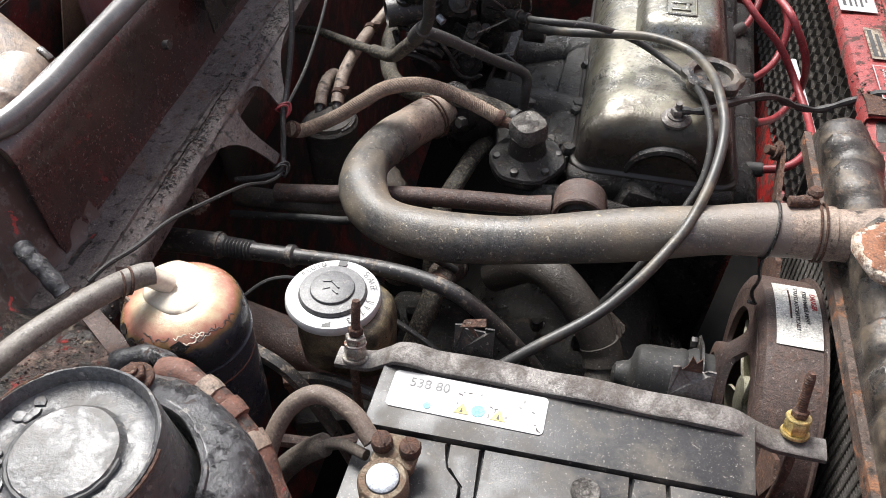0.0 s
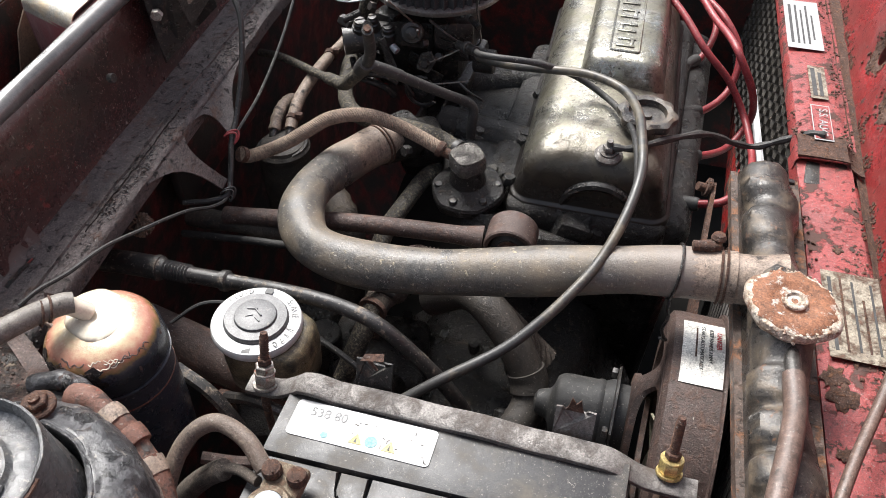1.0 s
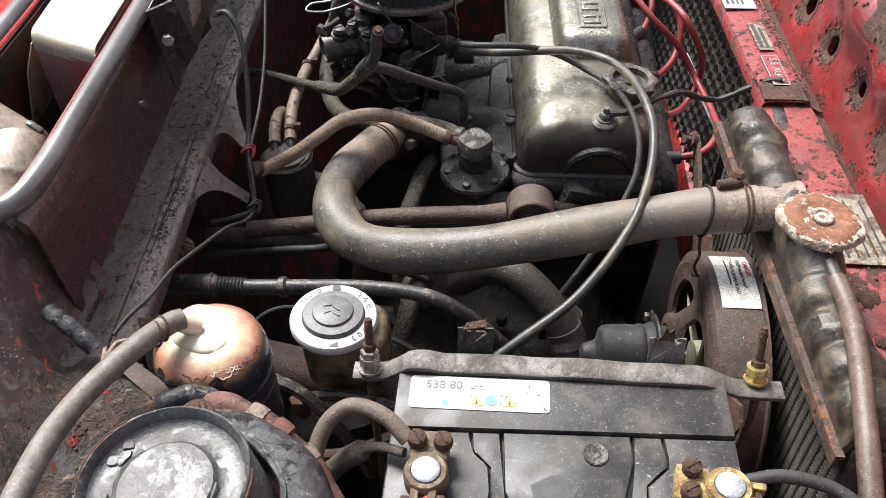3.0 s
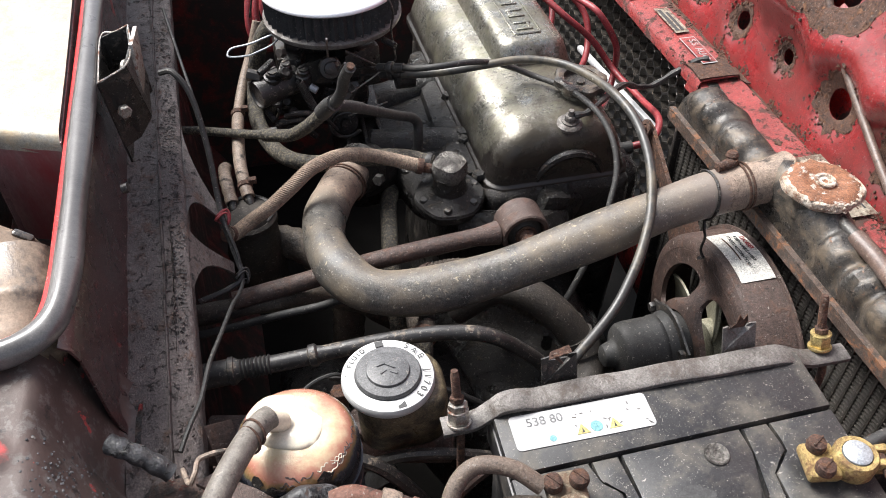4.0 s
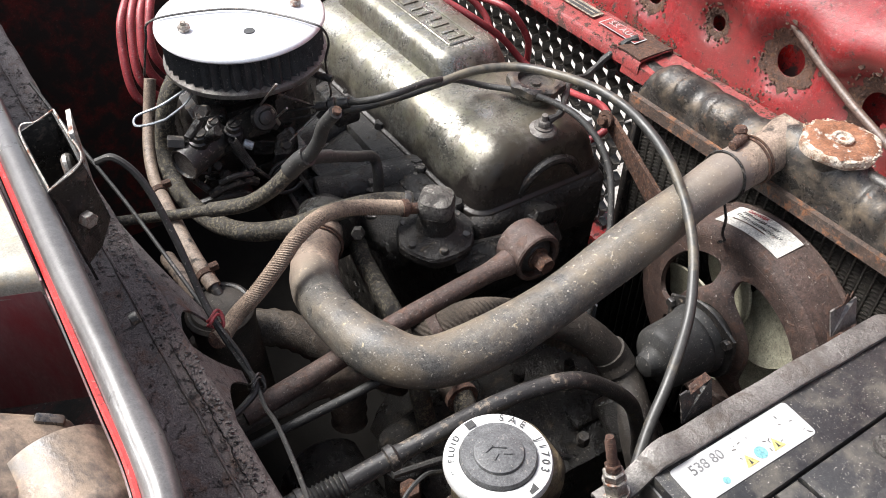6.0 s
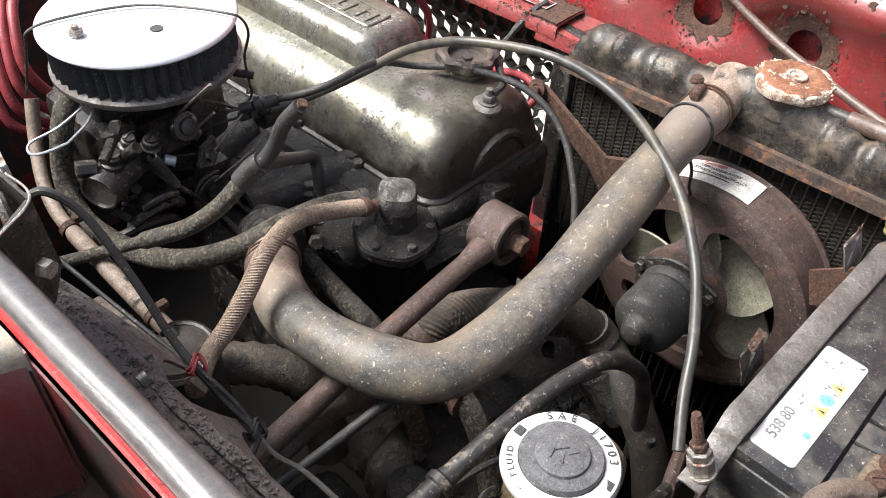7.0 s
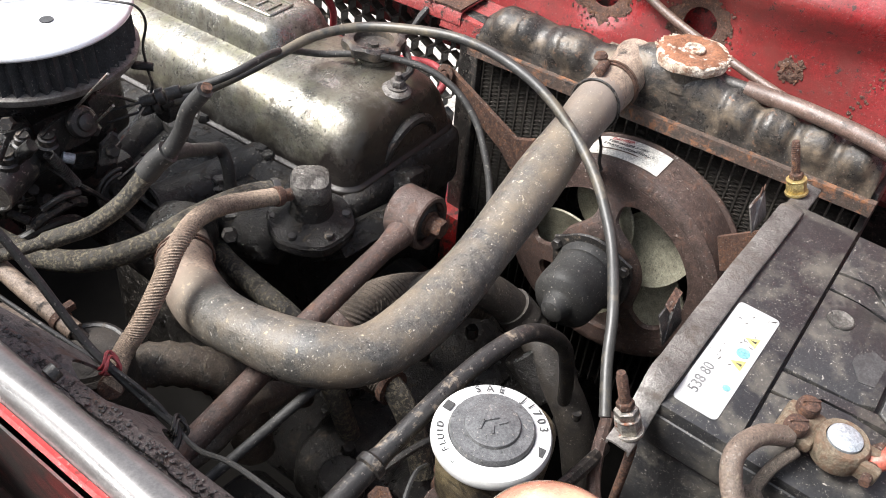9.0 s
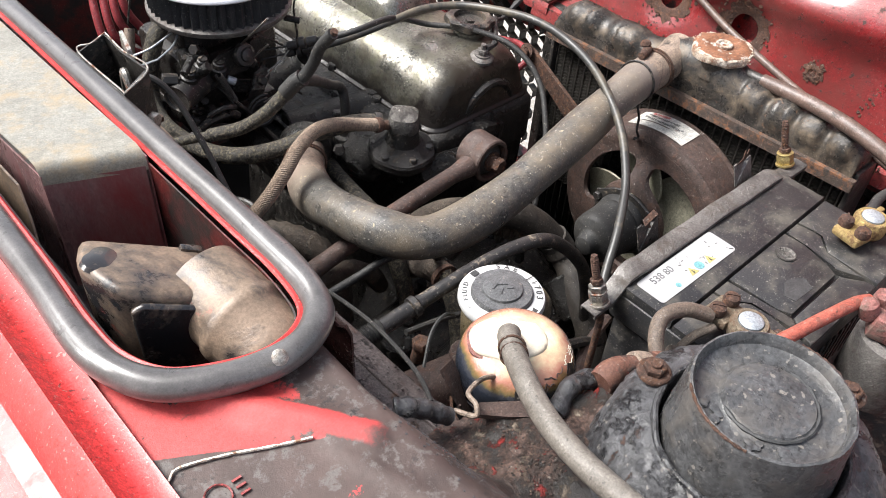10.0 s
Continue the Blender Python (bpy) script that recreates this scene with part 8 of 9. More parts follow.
bm = bmesh.new()
prof = smooth_path([(r, 0, h) for r, h in DOME], 3)
lathe(bm, [(max(0.0, q.x), q.z) for q in prof], (KC.x, KC.y, 0.759), (-0.02, 0, 1), 64, wob=lambda j, a: 1 + 0.008 * nz(math.cos(a) * 2, math.sin(a) * 2, j * 0.2, 1.5))
part("dome", bm, M_melt, can, "scorched cream and pink dome, blackened at its foot", sharp=70)
bm = bmesh.new()
lathe(bm, [(0.0225, -0.0035), (0.0236, -0.0005), (0.0215, 0.0016), (0.012, 0.0034), (0, 0.004)], (KC.x - 0.003, KC.y + 0.007, 0.7945), (0.02, 0.1, 1), 40, wob=lambda j, a: 1 + 0.16 * nz(math.cos(a) * 1.5, math.sin(a) * 1.5, 4.2, 1.1) + 0.12 * math.cos(2 * a + 0.8))
part("resin_patch", bm, M_blob, can, "glossy cream resin poured round the spout", sharp=70)
bm = bmesh.new()
cyl(bm, (KC.x - 0.005, KC.y + 0.003, 0.799), (-0.2655, 0.3045, 0.8125), 0.0066, 14)
part("spout", bm, M_blob, can)
bm = bmesh.new()
lathe(bm, [(0.022, -0.0045), (0.0248, -0.0037), (0.025, -0.0016), (0.022, -0.001)], (KC.x - 0.003, KC.y + 0.007, 0.7935), (0.02, 0.1, 1), 40, wob=lambda j, a: 1 + 0.16 * nz(math.cos(a) * 1.5, math.sin(a) * 1.5, 4.2, 1.1) + 0.12 * math.cos(2 * a + 0.8))
part("resin_rim", bm, M_pink, can, "red-brown edge of the resin")
random.seed(9)
for k in range(14):
    bm = bmesh.new()
    a0, h0 = random.uniform(3.95, 5.3), random.uniform(0.016, 0.027)
    w = random.uniform(0.07, 0.2)
    n = 9
    rim = [dome_at(a0 + w * random.uniform(0.5, 1.0) * math.cos(q), max(0.012, h0 + 0.0045 * random.uniform(0.5, 1.0) * math.sin(q)), 0.0003) for q in span(0, 2 * math.pi, n)[:-1]]
    prism(bm, rim, Vector((math.cos(a0) * 0.5, math.sin(a0) * 0.5, 0.7)) * 0.0006)
    part("paint_flake", bm, M_black, can, "peeling black flake")
random.seed(29)
for k in range(15):
    a0 = random.uniform(4.2, 6.1)
    h0 = random.uniform(0.026, 0.031)
    pts = [dome_at(a0 + 0.05 * i, h0 + random.uniform(-0.0014, 0.0014), 0.0004) for i in range(6)]
    bm = bmesh.new()
    sweep(bm, pts, 0.0005, seg=5, n=3)
    part("lifted_paint", bm, M_shroud if k % 3 else M_blob, can)
for a0, h0, w in ((6.15, 0.026, 0.05), (0.35, 0.021, 0.04), (5.9, 0.017, 0.03)):
    bm = bmesh.new()
    prism(bm, [dome_at(a0 + w * random.uniform(0.7, 1.0) * math.cos(q), h0 + 0.0018 * math.sin(q), 0.0002) for q in span(0, 2 * math.pi, 10)[:-1]], Vector((math.cos(a0) * 0.5, math.sin(a0) * 0.5, 0.7)) * 0.0005)
    part("burn_spot", bm, M_shroud, can)
bm = bmesh.new()
sweep(bm, [(KC.x + 0.0412 * math.cos(a), KC.y + 0.0412 * math.sin(a), 0.75 + 0.022 * math.cos(a + 0.5)) for a in span(2.4, 5.2, 20)], 0.0012, seg=6)
part("wire_stay", bm, M_rust, can)
ch = hose("can_hose", [(-0.2615, 0.308, 0.811), (-0.268, 0.3015, 0.8135), (-0.279, 0.2835, 0.8168), (-0.2905, 0.2605, 0.819), (-0.2985, 0.239, 0.8215), (-0.304, 0.215, 0.8245), (-0.3065, 0.19, 0.8275), (-0.306, 0.15, 0.83), (-0.303, 0.1, 0.83)], 0.0076, M_tanhose, "grey rubber hose from the can's spout", seg=16)
bm = bmesh.new()
q = frame_of((-0.5, -0.5, 0.3))
for s in (0, 0.003):
    ringp = [Vector((-0.271 - s, 0.2965 - 1.6 * s, 0.8143)) + q @ Vector((0.0084 * math.cos(a), 0.0084 * math.sin(a), 0)) for a in span(0, 2 * math.pi, 24)][:-1]
    sweep(bm, ringp, 0.0009, seg=6, raw=True, closed=True)
part("wire_clamp", bm, M_rust, ch)

# ---- strut tower with its tarred dome ----
DC = Vector((-0.215, 0.1605, 0.0))
tower = thing("strut_tower", (DC.x, DC.y, 0.78), "tar-coated strut tower with a dished black cap", "strut tower")


def tarwob(j, a):
    c, q = math.cos(a), math.sin(a)
    lump = 0.03 * nz(c * 2.2, q * 2.2, j * 0.05, 1.3) + 0.03 * abs(nz(c * 4, q * 4, j * 0.06, 1.5)) + 0.014 * nz(c * 10, q * 10, j * 0.35, 1.5) + 0.009 * nz(c * 26, q * 26, j * 0.8, 1.5) + 0.004 * nz(c * 55, q * 55, j * 1.7, 1.5)
    return 1 + lump


STEEP = smooth_path([(0.084, 0, -0.1), (0.083, 0, -0.06), (0.082, 0, -0.02), (0.0805, 0, 0.008), (0.0778, 0, 0.022), (0.073, 0, 0.0305), (0.067, 0, 0.0345), (0.06, 0, 0.0362), (0.0555, 0, 0.037), (0.0535, 0, 0.034), (0.0522, 0, 0.02), (0.05, 0, 0.008)], 4)
SPREAD = smooth_path([(0.112, 0, -0.1), (0.106, 0, -0.05), (0.1, 0, -0.022), (0.093, 0, -0.004), (0.085, 0, 0.008), (0.077, 0, 0.017), (0.0695, 0, 0.0245), (0.0625, 0, 0.031), (0.0565, 0, 0.0352), (0.0535, 0, 0.033), (0.0522, 0, 0.02), (0.05, 0, 0.008)], 4)
bm = bmesh.new()
rows = []
for j, (p, q) in enumerate(zip(STEEP, SPREAD)):
    row = []
    for k in range(240):
        a = 2 * math.pi * k / 240
        w = step(-0.35, 0.75, math.cos(a - radians(208)))
        r = (p.x + (q.x - p.x) * w) * tarwob(j, a)
        row.append((DC.x + r * math.cos(a), DC.y + r * math.sin(a), 0.786 + p.z + (q.z - p.z) * w))
    rows.append(row)
strip(bm, rows, close=True)
part("tower_top", bm, M_tar, tower, "lumpy glossy tar over the tower", sharp=70)
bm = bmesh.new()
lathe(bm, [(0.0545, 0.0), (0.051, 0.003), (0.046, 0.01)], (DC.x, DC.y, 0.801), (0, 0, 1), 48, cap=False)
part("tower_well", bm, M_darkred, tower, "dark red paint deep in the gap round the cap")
bm = bmesh.new()
for z, r in ((0.8225, 0.0552),):
    ringp = [Vector((DC.x + r * (1 + 0.025 * nz(math.cos(a) * 2, math.sin(a) * 2, 5, 1.5)) * math.cos(a), DC.y + r * (1 + 0.025 * nz(math.cos(a) * 2, math.sin(a) * 2, 5, 1.5)) * math.sin(a), z + 0.002 * nz(math.cos(a) * 3, math.sin(a) * 3, 8, 1.5))) for a in span(0, 2 * math.pi, 72)][:-1]
    sweep(bm, ringp, 0.0021, seg=8, raw=True, closed=True)
part("rolled_ring", bm, M_tar, tower)
bm = bmesh.new()
lathe(bm, [(0.0515, -0.018), (0.0508, -0.01), (0.0494, 0.0), (0.048, 0.011), (0.0466, 0.022), (0.0455, 0.0355), (0.0445, 0.039), (0.0432, 0.0395), (0.0415, 0.037), (0.0405, 0.0325), (0.037, 0.0305), (0.0275, 0.0308), (0.026, 0.032), (0.0245, 0.034), (0.016, 0.0347), (0, 0.0348)], (DC.x, DC.y, 0.823), (0.0, 0, 1), 72, wob=lambda j, a: 1 + 0.012 * nz(math.cos(a) * 2, math.sin(a) * 2, j * 0.3, 2) + 0.008 * nz(math.cos(a) * 7, math.sin(a) * 7, j, 2))
dc = part("dust_cap", bm, M_dome, tower, "dished black cap with a raised disc")
bm = bmesh.new()
ringp = [Vector((DC.x + 0.0262 * math.cos(a), DC.y + 0.0262 * math.sin(a), 0.8552 + 0.0006 * nz(math.cos(a), math.sin(a), 0, 5))) for a in span(2.6, 6.4, 40)]
sweep(bm, ringp, lambda t: 0.0012 * (0.6 + 0.6 * abs(math.sin(t * 31))), seg=6, raw=True)
part("cracked_edge", bm, M_ink, dc)
bm = bmesh.new()
ringp = [Vector((DC.x + 0.0444 * math.cos(a), DC.y + 0.0444 * math.sin(a), 0.862)) for a in span(2.3, 3.4, 24)]
sweep(bm, ringp, lambda t: 0.001 * (0.5 + 0.6 * abs(math.sin(t * 23))), seg=6, raw=True)
part("rusty_rim", bm, M_rust, dc)
bm = bmesh.new()
ringp = [Vector((DC.x + 0.0452 * math.cos(a), DC.y + 0.0452 * math.sin(a), 0.8605)) for a in span(-0.4, 0.2, 18)]
sweep(bm, ringp, lambda t: 0.0012 * (0.5 + 0.6 * abs(math.sin(t * 17))), seg=6, raw=True)
part("rusty_rim", bm, M_rust, dc)
random.seed(13)
for k in range(12):
    bm = bmesh.new()
    a = random.uniform(2.2, 4.4)
    r = random.uniform(0.03, 0.038)
    p = Vector((DC.x + r * math.cos(a), DC.y + r * math.sin(a), 0.8545))
    w = random.uniform(0.0015, 0.0045)
    lathe(bm, [(w, -0.0005), (w * 0.9, 0.0005), (0, 0.001)], p, (random.uniform(-0.1, 0.1), random.uniform(-0.1, 0.1), 1), 8, wob=lambda j, aa, s=k: 1 + 0.5 * nz(math.cos(aa) * 2, math.sin(aa) * 2, s * 2.2, 1))
    part("tar_flake", bm, M_dome, dc)
for a in (97, -20, 215):
    bm = bmesh.new()
    p = Vector((DC.x + 0.064 * math.cos(radians(a)) * 1.15, DC.y + 0.064 * math.sin(radians(a)) * 1.0, 0.824))
    lathe(bm, [(0.0105, 0), (0.0105, 0.002), (0.0095, 0.003)], p, (0, 0, 1), 18)
    hexnut(bm, p + Vector((0, 0, 0.002)), (0, 0, 1), 0.0072, 0.0055)
    cyl(bm, p + Vector((0, 0, 0.006)), p + Vector((0, 0, 0.0095)), 0.0035, 10)
    part("stud_nut", bm, M_rust, tower, "rusty stud and nut")

# wiring taped along the inner wing
hose("taped_loom", [(-0.356, 0.309, 0.8115), (-0.3485, 0.3045, 0.811), (-0.337, 0.3, 0.803), (-0.3245, 0.2945, 0.791)], lambda t: 0.0062 + 0.0005 * math.sin(t * 25), M_tar, "shiny taped end of a wiring loom", "wiring", seg=10)
hose("taped_loom", [(-0.268, 0.256, 0.785), (-0.252, 0.262, 0.789), (-0.238, 0.262, 0.789), (-0.224, 0.256, 0.785), (-0.215, 0.245, 0.78)], lambda t: 0.0065 + 0.0005 * math.sin(t * 25), M_tar, "glossy black taped loom beside the can", "wiring", seg=10)
cloth = hose("cloth_loom", [(-0.232, 0.2515, 0.792), (-0.216, 0.251, 0.794), (-0.2, 0.2445, 0.79), (-0.1845, 0.239, 0.783), (-0.1676, 0.2275, 0.774), (-0.154, 0.215, 0.764), (-0.142, 0.199, 0.752), (-0.134, 0.172, 0.73)], lambda t: 0.0088 + 0.0009 * math.sin(t * 23), M_clothred, "red-brown cloth-wrapped loom round the tower", "wiring", seg=12)
for k, (p, d) in enumerate((((-0.2, 0.2445, 0.79), (1, -0.4, -0.3)), ((-0.1845, 0.239, 0.783), (1, -0.5, -0.45)), ((-0.1676, 0.2275, 0.774), (1, -0.8, -0.6)))):
    bm = bmesh.new()
    lathe(bm, [(0.0092, -0.006), (0.0104, -0.0055), (0.0108, 0.0), (0.0102, 0.0055), (0.0092, 0.006)], p, d, 18, wob=lambda j, a, q=k: 1 + 0.06 * nz(math.cos(a) * 2, math.sin(a) * 2, q * 3 + j, 1))
    part("tape_band", bm, M_clothred if k % 2 else M_hose_rust, cloth)
for k in range(3):
    bm = bmesh.new()
    o = 0.004 * k
    sweep(bm, [(-0.175 + o, 0.233, 0.783), (-0.159 + o, 0.219, 0.776 - o), (-0.146 + o, 0.203, 0.764 - o), (-0.137 + o, 0.178, 0.742 - o)], 0.0026, seg=8)
    part("wire", bm, M_clothred if k else M_leadcloth, cloth)
hose("earth_wire", [(-0.318, 0.296, 0.79), (-0.313, 0.283, 0.794), (-0.309, 0.287, 0.798), (-0.306, 0.297, 0.797), (-0.29, 0.3, 0.795), (-0.275, 0.297, 0.786), (-0.262, 0.28, 0.778)], 0.0017, M_hose_rust, "short rust-brown earth wire", "cable", seg=8)
bm = bmesh.new()
prism(bm, [(-0.3, 0.292, 0.783), (-0.275, 0.278, 0.778), (-0.255, 0.262, 0.774), (-0.262, 0.254, 0.774), (-0.295, 0.275, 0.782), (-0.31, 0.284, 0.788)], (0, 0, 0.004))
prism(bm, [(-0.305, 0.325, 0.79), (-0.29, 0.33, 0.785), (-0.285, 0.305, 0.74), (-0.297, 0.295, 0.74)], (0.0015, 0, 0))
solo("can_bracket", bm, M_shroud, (-0.28, 0.275, 0.78), "bent rusty bracket that holds the can", "bracket")
# lump of dried mud on the wing
bm = bmesh.new()
random.seed(17)
for k in range(420):
    x, y = random.gauss(-0.298, 0.018), random.gauss(0.235, 0.024)
    if (Vector((x, y)) - DC.xy).length < 0.1:
        continue
    w = random.uniform(0.0004, 0.0013)
    lathe(bm, [(w, -0.002), (w * 0.8, w * 0.4), (0, w * 0.7)], (x, y, cowl_z(x, y)), (0, 0, 1), 6, wob=lambda j, a, s=k: 1 + 0.4 * nz(math.cos(a) * 2, math.sin(a) * 2, s * 1.3, 1))
solo("dried_mud", bm, M_apron, (-0.298, 0.235, 0.787), "crumbs of dried mud on the inner wing", "mud", kind="stuff")
bm = bmesh.new()
for k in range(300):
    x, y = random.gauss(-0.366, 0.008), random.gauss(0.262, 0.02)
    w = random.uniform(0.0005, 0.0012)
    lathe(bm, [(w, -0.003), (w * 0.8, w * 0.25), (0, w * 0.4)], (x, y, cowl_z(x, y) - 0.0003), (0.5, 0, 1), 7)
solo("blistered_tar", bm, M_tar, (-0.366, 0.262, 0.83), "blistered tar on the cowl corner", "tar", kind="stuff")

# relay box with red clamp beside the tower
rb = thing("fuse_holder", (0.008, 0.15, 0.68), "weathered red fuse holder on a grey post", "fuse holder")
bm = bmesh.new()
lathe(bm, [(0.028, 0), (0.029, 0.004), (0.029, 0.055), (0.0275, 0.06), (0.02, 0.062), (0.019, 0.06)], (0.01, 0.152, 0.69), (0, 0, 1), 28)
part("post", bm, M_strap, rb)
bm = bmesh.new()
box(bm, (0.01, 0.165, 0.762), (0.042, 0.026, 0.022), (8, 0, 25), bevel=0.005)
cl = part("clamp", bm, M_pink, rb, "faded pinkish plastic clamp")
for x, y, z in ((-0.005, 0.174, 0.775), (0.01, 0.168, 0.78), (0.024, 0.162, 0.778)):
    bm = bmesh.new()
    lathe(bm, [(0.0075, 0), (0.008, 0.003), (0.0075, 0.012), (0.005, 0.0145), (0, 0.0145)], (x, y, z - 0.008), (-0.25, 0.4, 1), 14)
    part("knob", bm, M_pink, cl)

# ---- in the plenum: heater intake box and wiper housing ----
box_t = thing("heater_box", (-0.43, 0.65, 0.74), "rust-freckled tin heater intake box", "heater box")


def tin_rows(inset, zs):
    """Rows across the box, from its far end over the rounded front edge."""
    rows = []
    for t in span(0, 1, 14):
        xl, yl = -0.4475 + inset, 0.5475 + inset
        xr, yr = -0.3865 - inset, 0.5285 + inset
        f = Vector((xl, yl)).lerp(Vector((xr, yr)), t)
        far = Vector((-0.4655 + inset, 0.772)).lerp(Vector((-0.3975 - inset, 0.765)), t)
        rows.append([(far.x + (f.x - far.x) * u, far.y + (f.y - far.y) * u, z + 0.0006 * nz(f.x, u, z, 60) - 0.004 * t) for u, z in zs])
    return rows


bm = bmesh.new()
strip(bm, tin_rows(0.0, [(0.0, 0.8855)] + [(u, 0.885 - 0.0018 * math.sin(math.pi * u)) for u in span(0.1, 0.9, 9)] + [(0.955, 0.8845), (0.98, 0.8828), (0.993, 0.8795), (0.9985, 0.875), (1.0, 0.869)]))
thicken(bm, 0.0012)
part("lid", bm, M_tin, box_t, "shiny rust-freckled lid with a rounded front edge", sharp=60)
bm = bmesh.new()
strip(bm, tin_rows(0.0012, [(1.0, 0.872), (0.999, 0.85), (0.998, 0.82), (0.999, 0.79), (1.0, 0.778)]))
for xa, xb, ya, yb in ((-0.4475, -0.4655, 0.5475, 0.772), (-0.3865, -0.3975, 0.5285, 0.765)):
    strip(bm, [[(xa + (xb - xa) * u, ya + (yb - ya) * u, z) for u in span(0, 1, 8)] for z in (0.876, 0.84, 0.778)])
thicken(bm, 0.001)
part("box", bm, M_tinside, box_t, "red-smeared black tin side", sharp=60)
bm = bmesh.new()
prism(bm, [(-0.468, 0.53, 0.8), (-0.4765, 0.772, 0.8), (-0.472, 0.772, 0.87), (-0.459, 0.562, 0.866), (-0.462, 0.545, 0.848)], (0.0014, 0, 0))
part("side_flange", bm, M_blower, box_t, "tan dusted side plate")
bm = bmesh.new()
cyl(bm, (-0.414, 0.541, 0.868), (-0.414, 0.538, 0.868), 0.0022, 10)
part("rivet", bm, M_tin, box_t)

bl = thing("wiper_motor", (-0.43, 0.44, 0.74), "brown dusted wiper motor in the plenum, its front face glossy black", "wiper motor")


def block(name, pts, z0, z1, bev, mat, label, lean=0.0):
    bm = bmesh.new()
    prism(bm, [(x, y, z0) for x, y in pts], (0, 0, z1 - z0))
    for v in bm.verts:
        v.co.z += lean * (v.co.x + 0.43) + 0.0008 * nz(v.co.x, v.co.y, v.co.z, 40)
    bmesh.ops.bevel(bm, geom=[e for e in bm.edges if e.calc_length() > 0.004], offset=bev, segments=4, profile=0.5, affect="EDGES")
    return part(name, bm, mat, bl, label, sharp=60)


block("motor_case", [(-0.456, 0.469), (-0.393, 0.447), (-0.405, 0.395), (-0.459, 0.413), (-0.468, 0.445)], 0.745, 0.8785, 0.008, M_blower, "tan dusted motor case with a red smear", -0.45)
bm = bmesh.new()
prism(bm, [(-0.4555, 0.4119, 0.765), (-0.4085, 0.3963, 0.765), (-0.4085, 0.3963, 0.858), (-0.4145, 0.3983, 0.8655), (-0.449, 0.4098, 0.881), (-0.4555, 0.4119, 0.878)], (-0.0016, -0.0048, 0))
bmesh.ops.bevel(bm, geom=bm.edges[:], offset=0.0022, segments=3, profile=0.5, affect="EDGES")
part("front_cover", bm, M_caseblack, bl, "glossy black front cover", sharp=60)
bm = bmesh.new()
lathe(bm, [(0.026, -0.02), (0.0275, 0.0), (0.0275, 0.014), (0.0287, 0.016), (0.029, 0.019), (0.0287, 0.0225), (0.0272, 0.0245), (0.026, 0.045), (0.024, 0.054), (0.019, 0.06), (0.0, 0.063)], (-0.405, 0.407, 0.853), (0.1, -0.97, -0.16), 48)
part("gear_case", bm, M_blower, bl, "brown round gear case with a raised band")
bm = bmesh.new()
box(bm, (-0.4035, 0.4435, 0.8665), (0.014, 0.006, 0.005), (0, 24, -20), bevel=0.002)
part("terminal_slot", bm, M_caseblack, bl)
bm = bmesh.new()
lathe(bm, [(0.0115, -0.002), (0.0105, 0.0006), (0.0075, 0.0016), (0.0, 0.002)], (-0.4535, 0.445, 0.888), (0.45, 0, 1), 24, wob=lambda j, a: 1 + 0.25 * math.cos(2 * a - 4.6))
part("pad", bm, M_caseblack, bl)

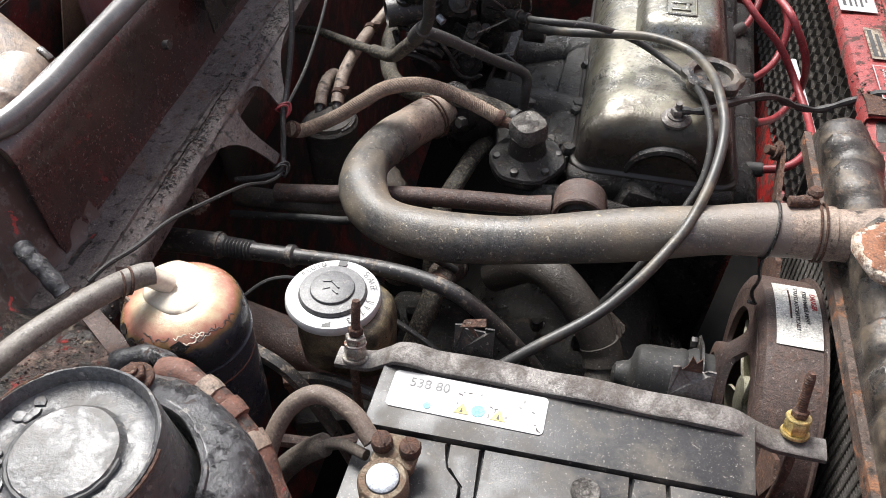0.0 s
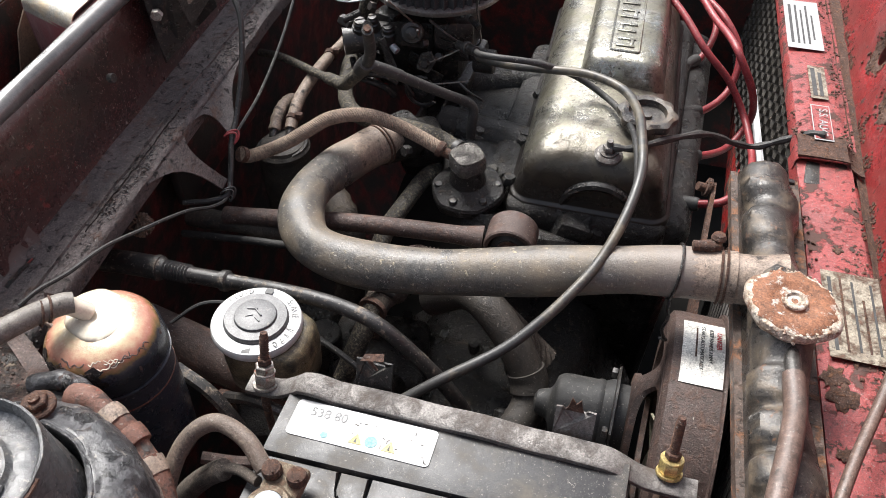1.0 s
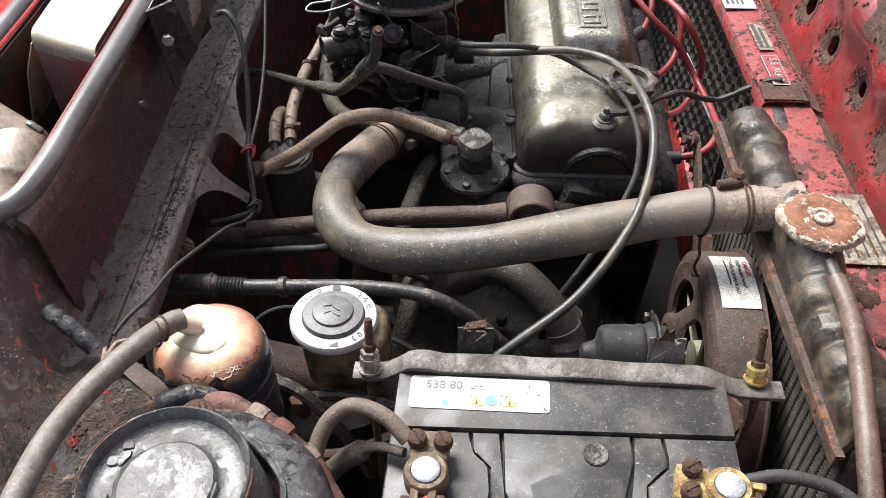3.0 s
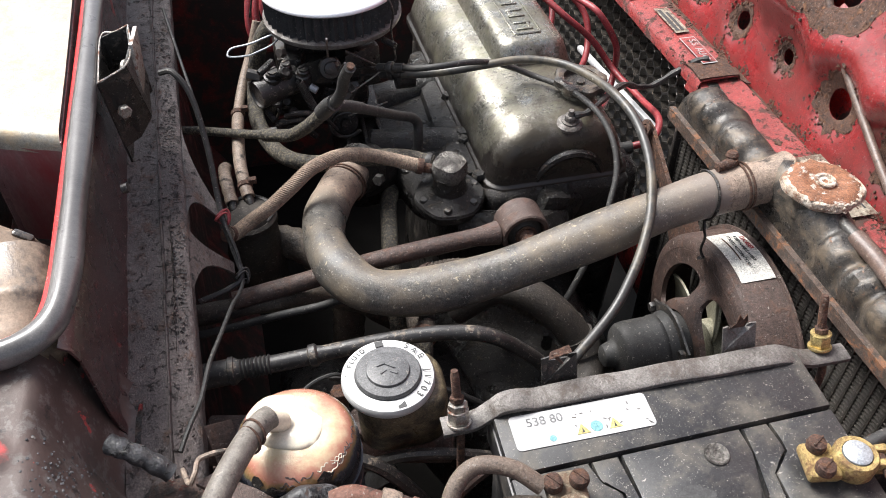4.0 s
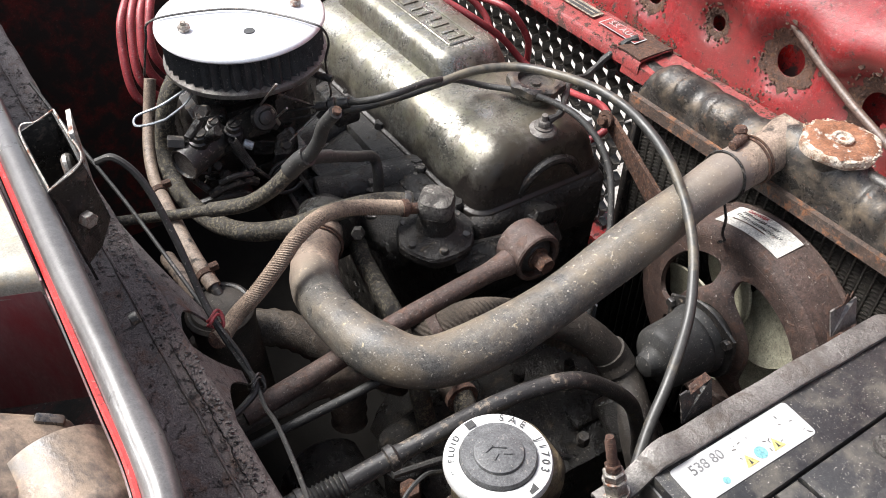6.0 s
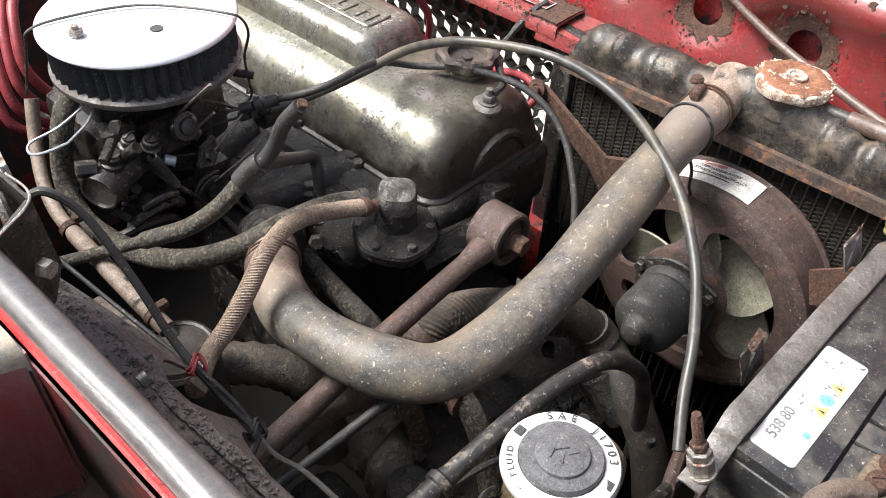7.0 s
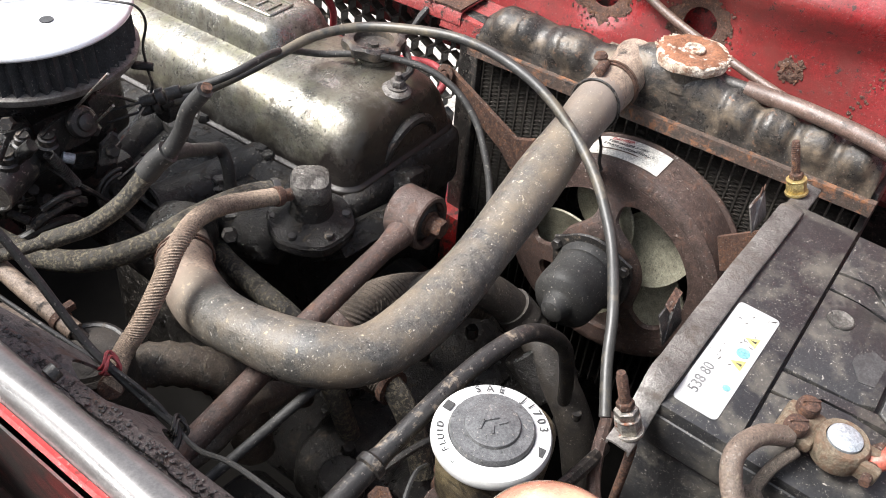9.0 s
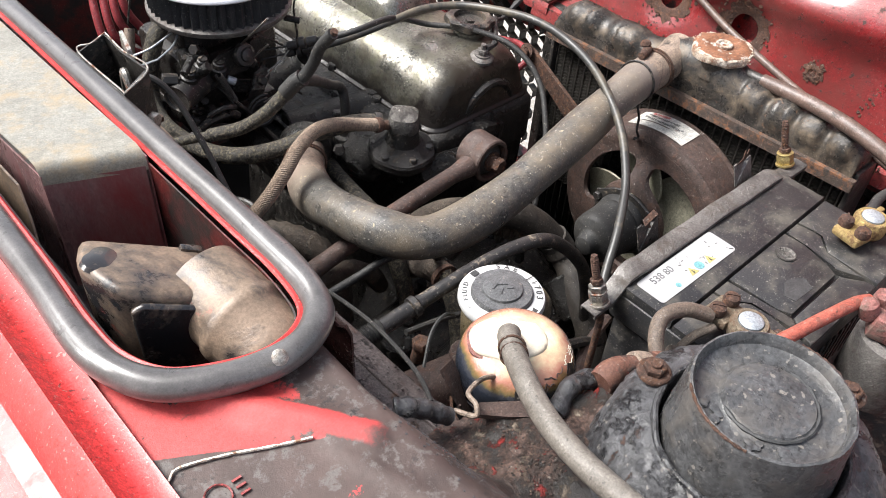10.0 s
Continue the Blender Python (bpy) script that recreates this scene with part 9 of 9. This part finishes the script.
# latch bracket on the cowl wall
lt = thing("latch_bracket", (-0.345, 0.64, 0.8), "black steel hood latch bracket on the cowl", "latch")
for outline, push in (([(-0.3645, 0.6, 0.877), (-0.342, 0.608, 0.884), (-0.337, 0.62, 0.827), (-0.348, 0.611, 0.815), (-0.36, 0.598, 0.815)], (-0.0015, 0.002, 0)),
                      ([(-0.342, 0.608, 0.8855), (-0.342, 0.65, 0.879), (-0.344, 0.672, 0.885), (-0.3395, 0.672, 0.835), (-0.3365, 0.62, 0.828)], (-0.0018, 0, 0)),
                      ([(-0.3645, 0.6, 0.877), (-0.3675, 0.67, 0.878), (-0.36, 0.665, 0.80), (-0.358, 0.598, 0.80)], (-0.0018, 0, 0)),
                      ([(-0.3675, 0.669, 0.878), (-0.344, 0.672, 0.885), (-0.3395, 0.672, 0.82), (-0.36, 0.665, 0.80)], (0, 0.0015, 0))):
    bm = bmesh.new()
    prism(bm, outline, push)
    part("plate", bm, M_black, lt)
bm = bmesh.new()
sweep(bm, [(-0.3645, 0.6, 0.878), (-0.342, 0.608, 0.886), (-0.342, 0.65, 0.88), (-0.344, 0.672, 0.8855)], 0.0007, seg=6)
sweep(bm, [(-0.3648, 0.6, 0.8775), (-0.3677, 0.67, 0.8785), (-0.356, 0.671, 0.881), (-0.344, 0.672, 0.8855)], 0.0007, seg=6)
part("bright_edge", bm, M_steel, lt, "worn bright sheet edge")
bm = bmesh.new()
sweep(bm, [(-0.35, 0.62, 0.835), (-0.35, 0.63, 0.862), (-0.349, 0.637, 0.87), (-0.347, 0.645, 0.862), (-0.347, 0.648, 0.835)], 0.0032, seg=8)
prism(bm, [(-0.342, 0.625, 0.845), (-0.341, 0.655, 0.85), (-0.338, 0.66, 0.89), (-0.342, 0.64, 0.885)], (0.003, 0, 0))
part("hook", bm, M_steel, lt, "bare steel latch hook")
bm = bmesh.new()
coil = [Vector((-0.35, 0.618, 0.83)) + Vector((0.0, 0.00032 * i, 0.0)) + Vector((math.cos(i * 0.8), 0, math.sin(i * 0.8))) * 0.007 for i in range(90)]
sweep(bm, coil, 0.0013, seg=5, raw=True)
part("spring", bm, M_pipe, lt)
bm = bmesh.new()
hexnut(bm, (-0.352, 0.5965, 0.853), (0.4, -0.9, 0), 0.0055, 0.006)
part("bolt", bm, M_steel, lt)
bm = bmesh.new()
cyl(bm, (-0.352, 0.512, 0.84), (-0.347, 0.512, 0.841), 0.004, 10)
solo("grommet", bm, M_pipe, (-0.352, 0.512, 0.84), "small grommet in the cowl wall", "grommet")
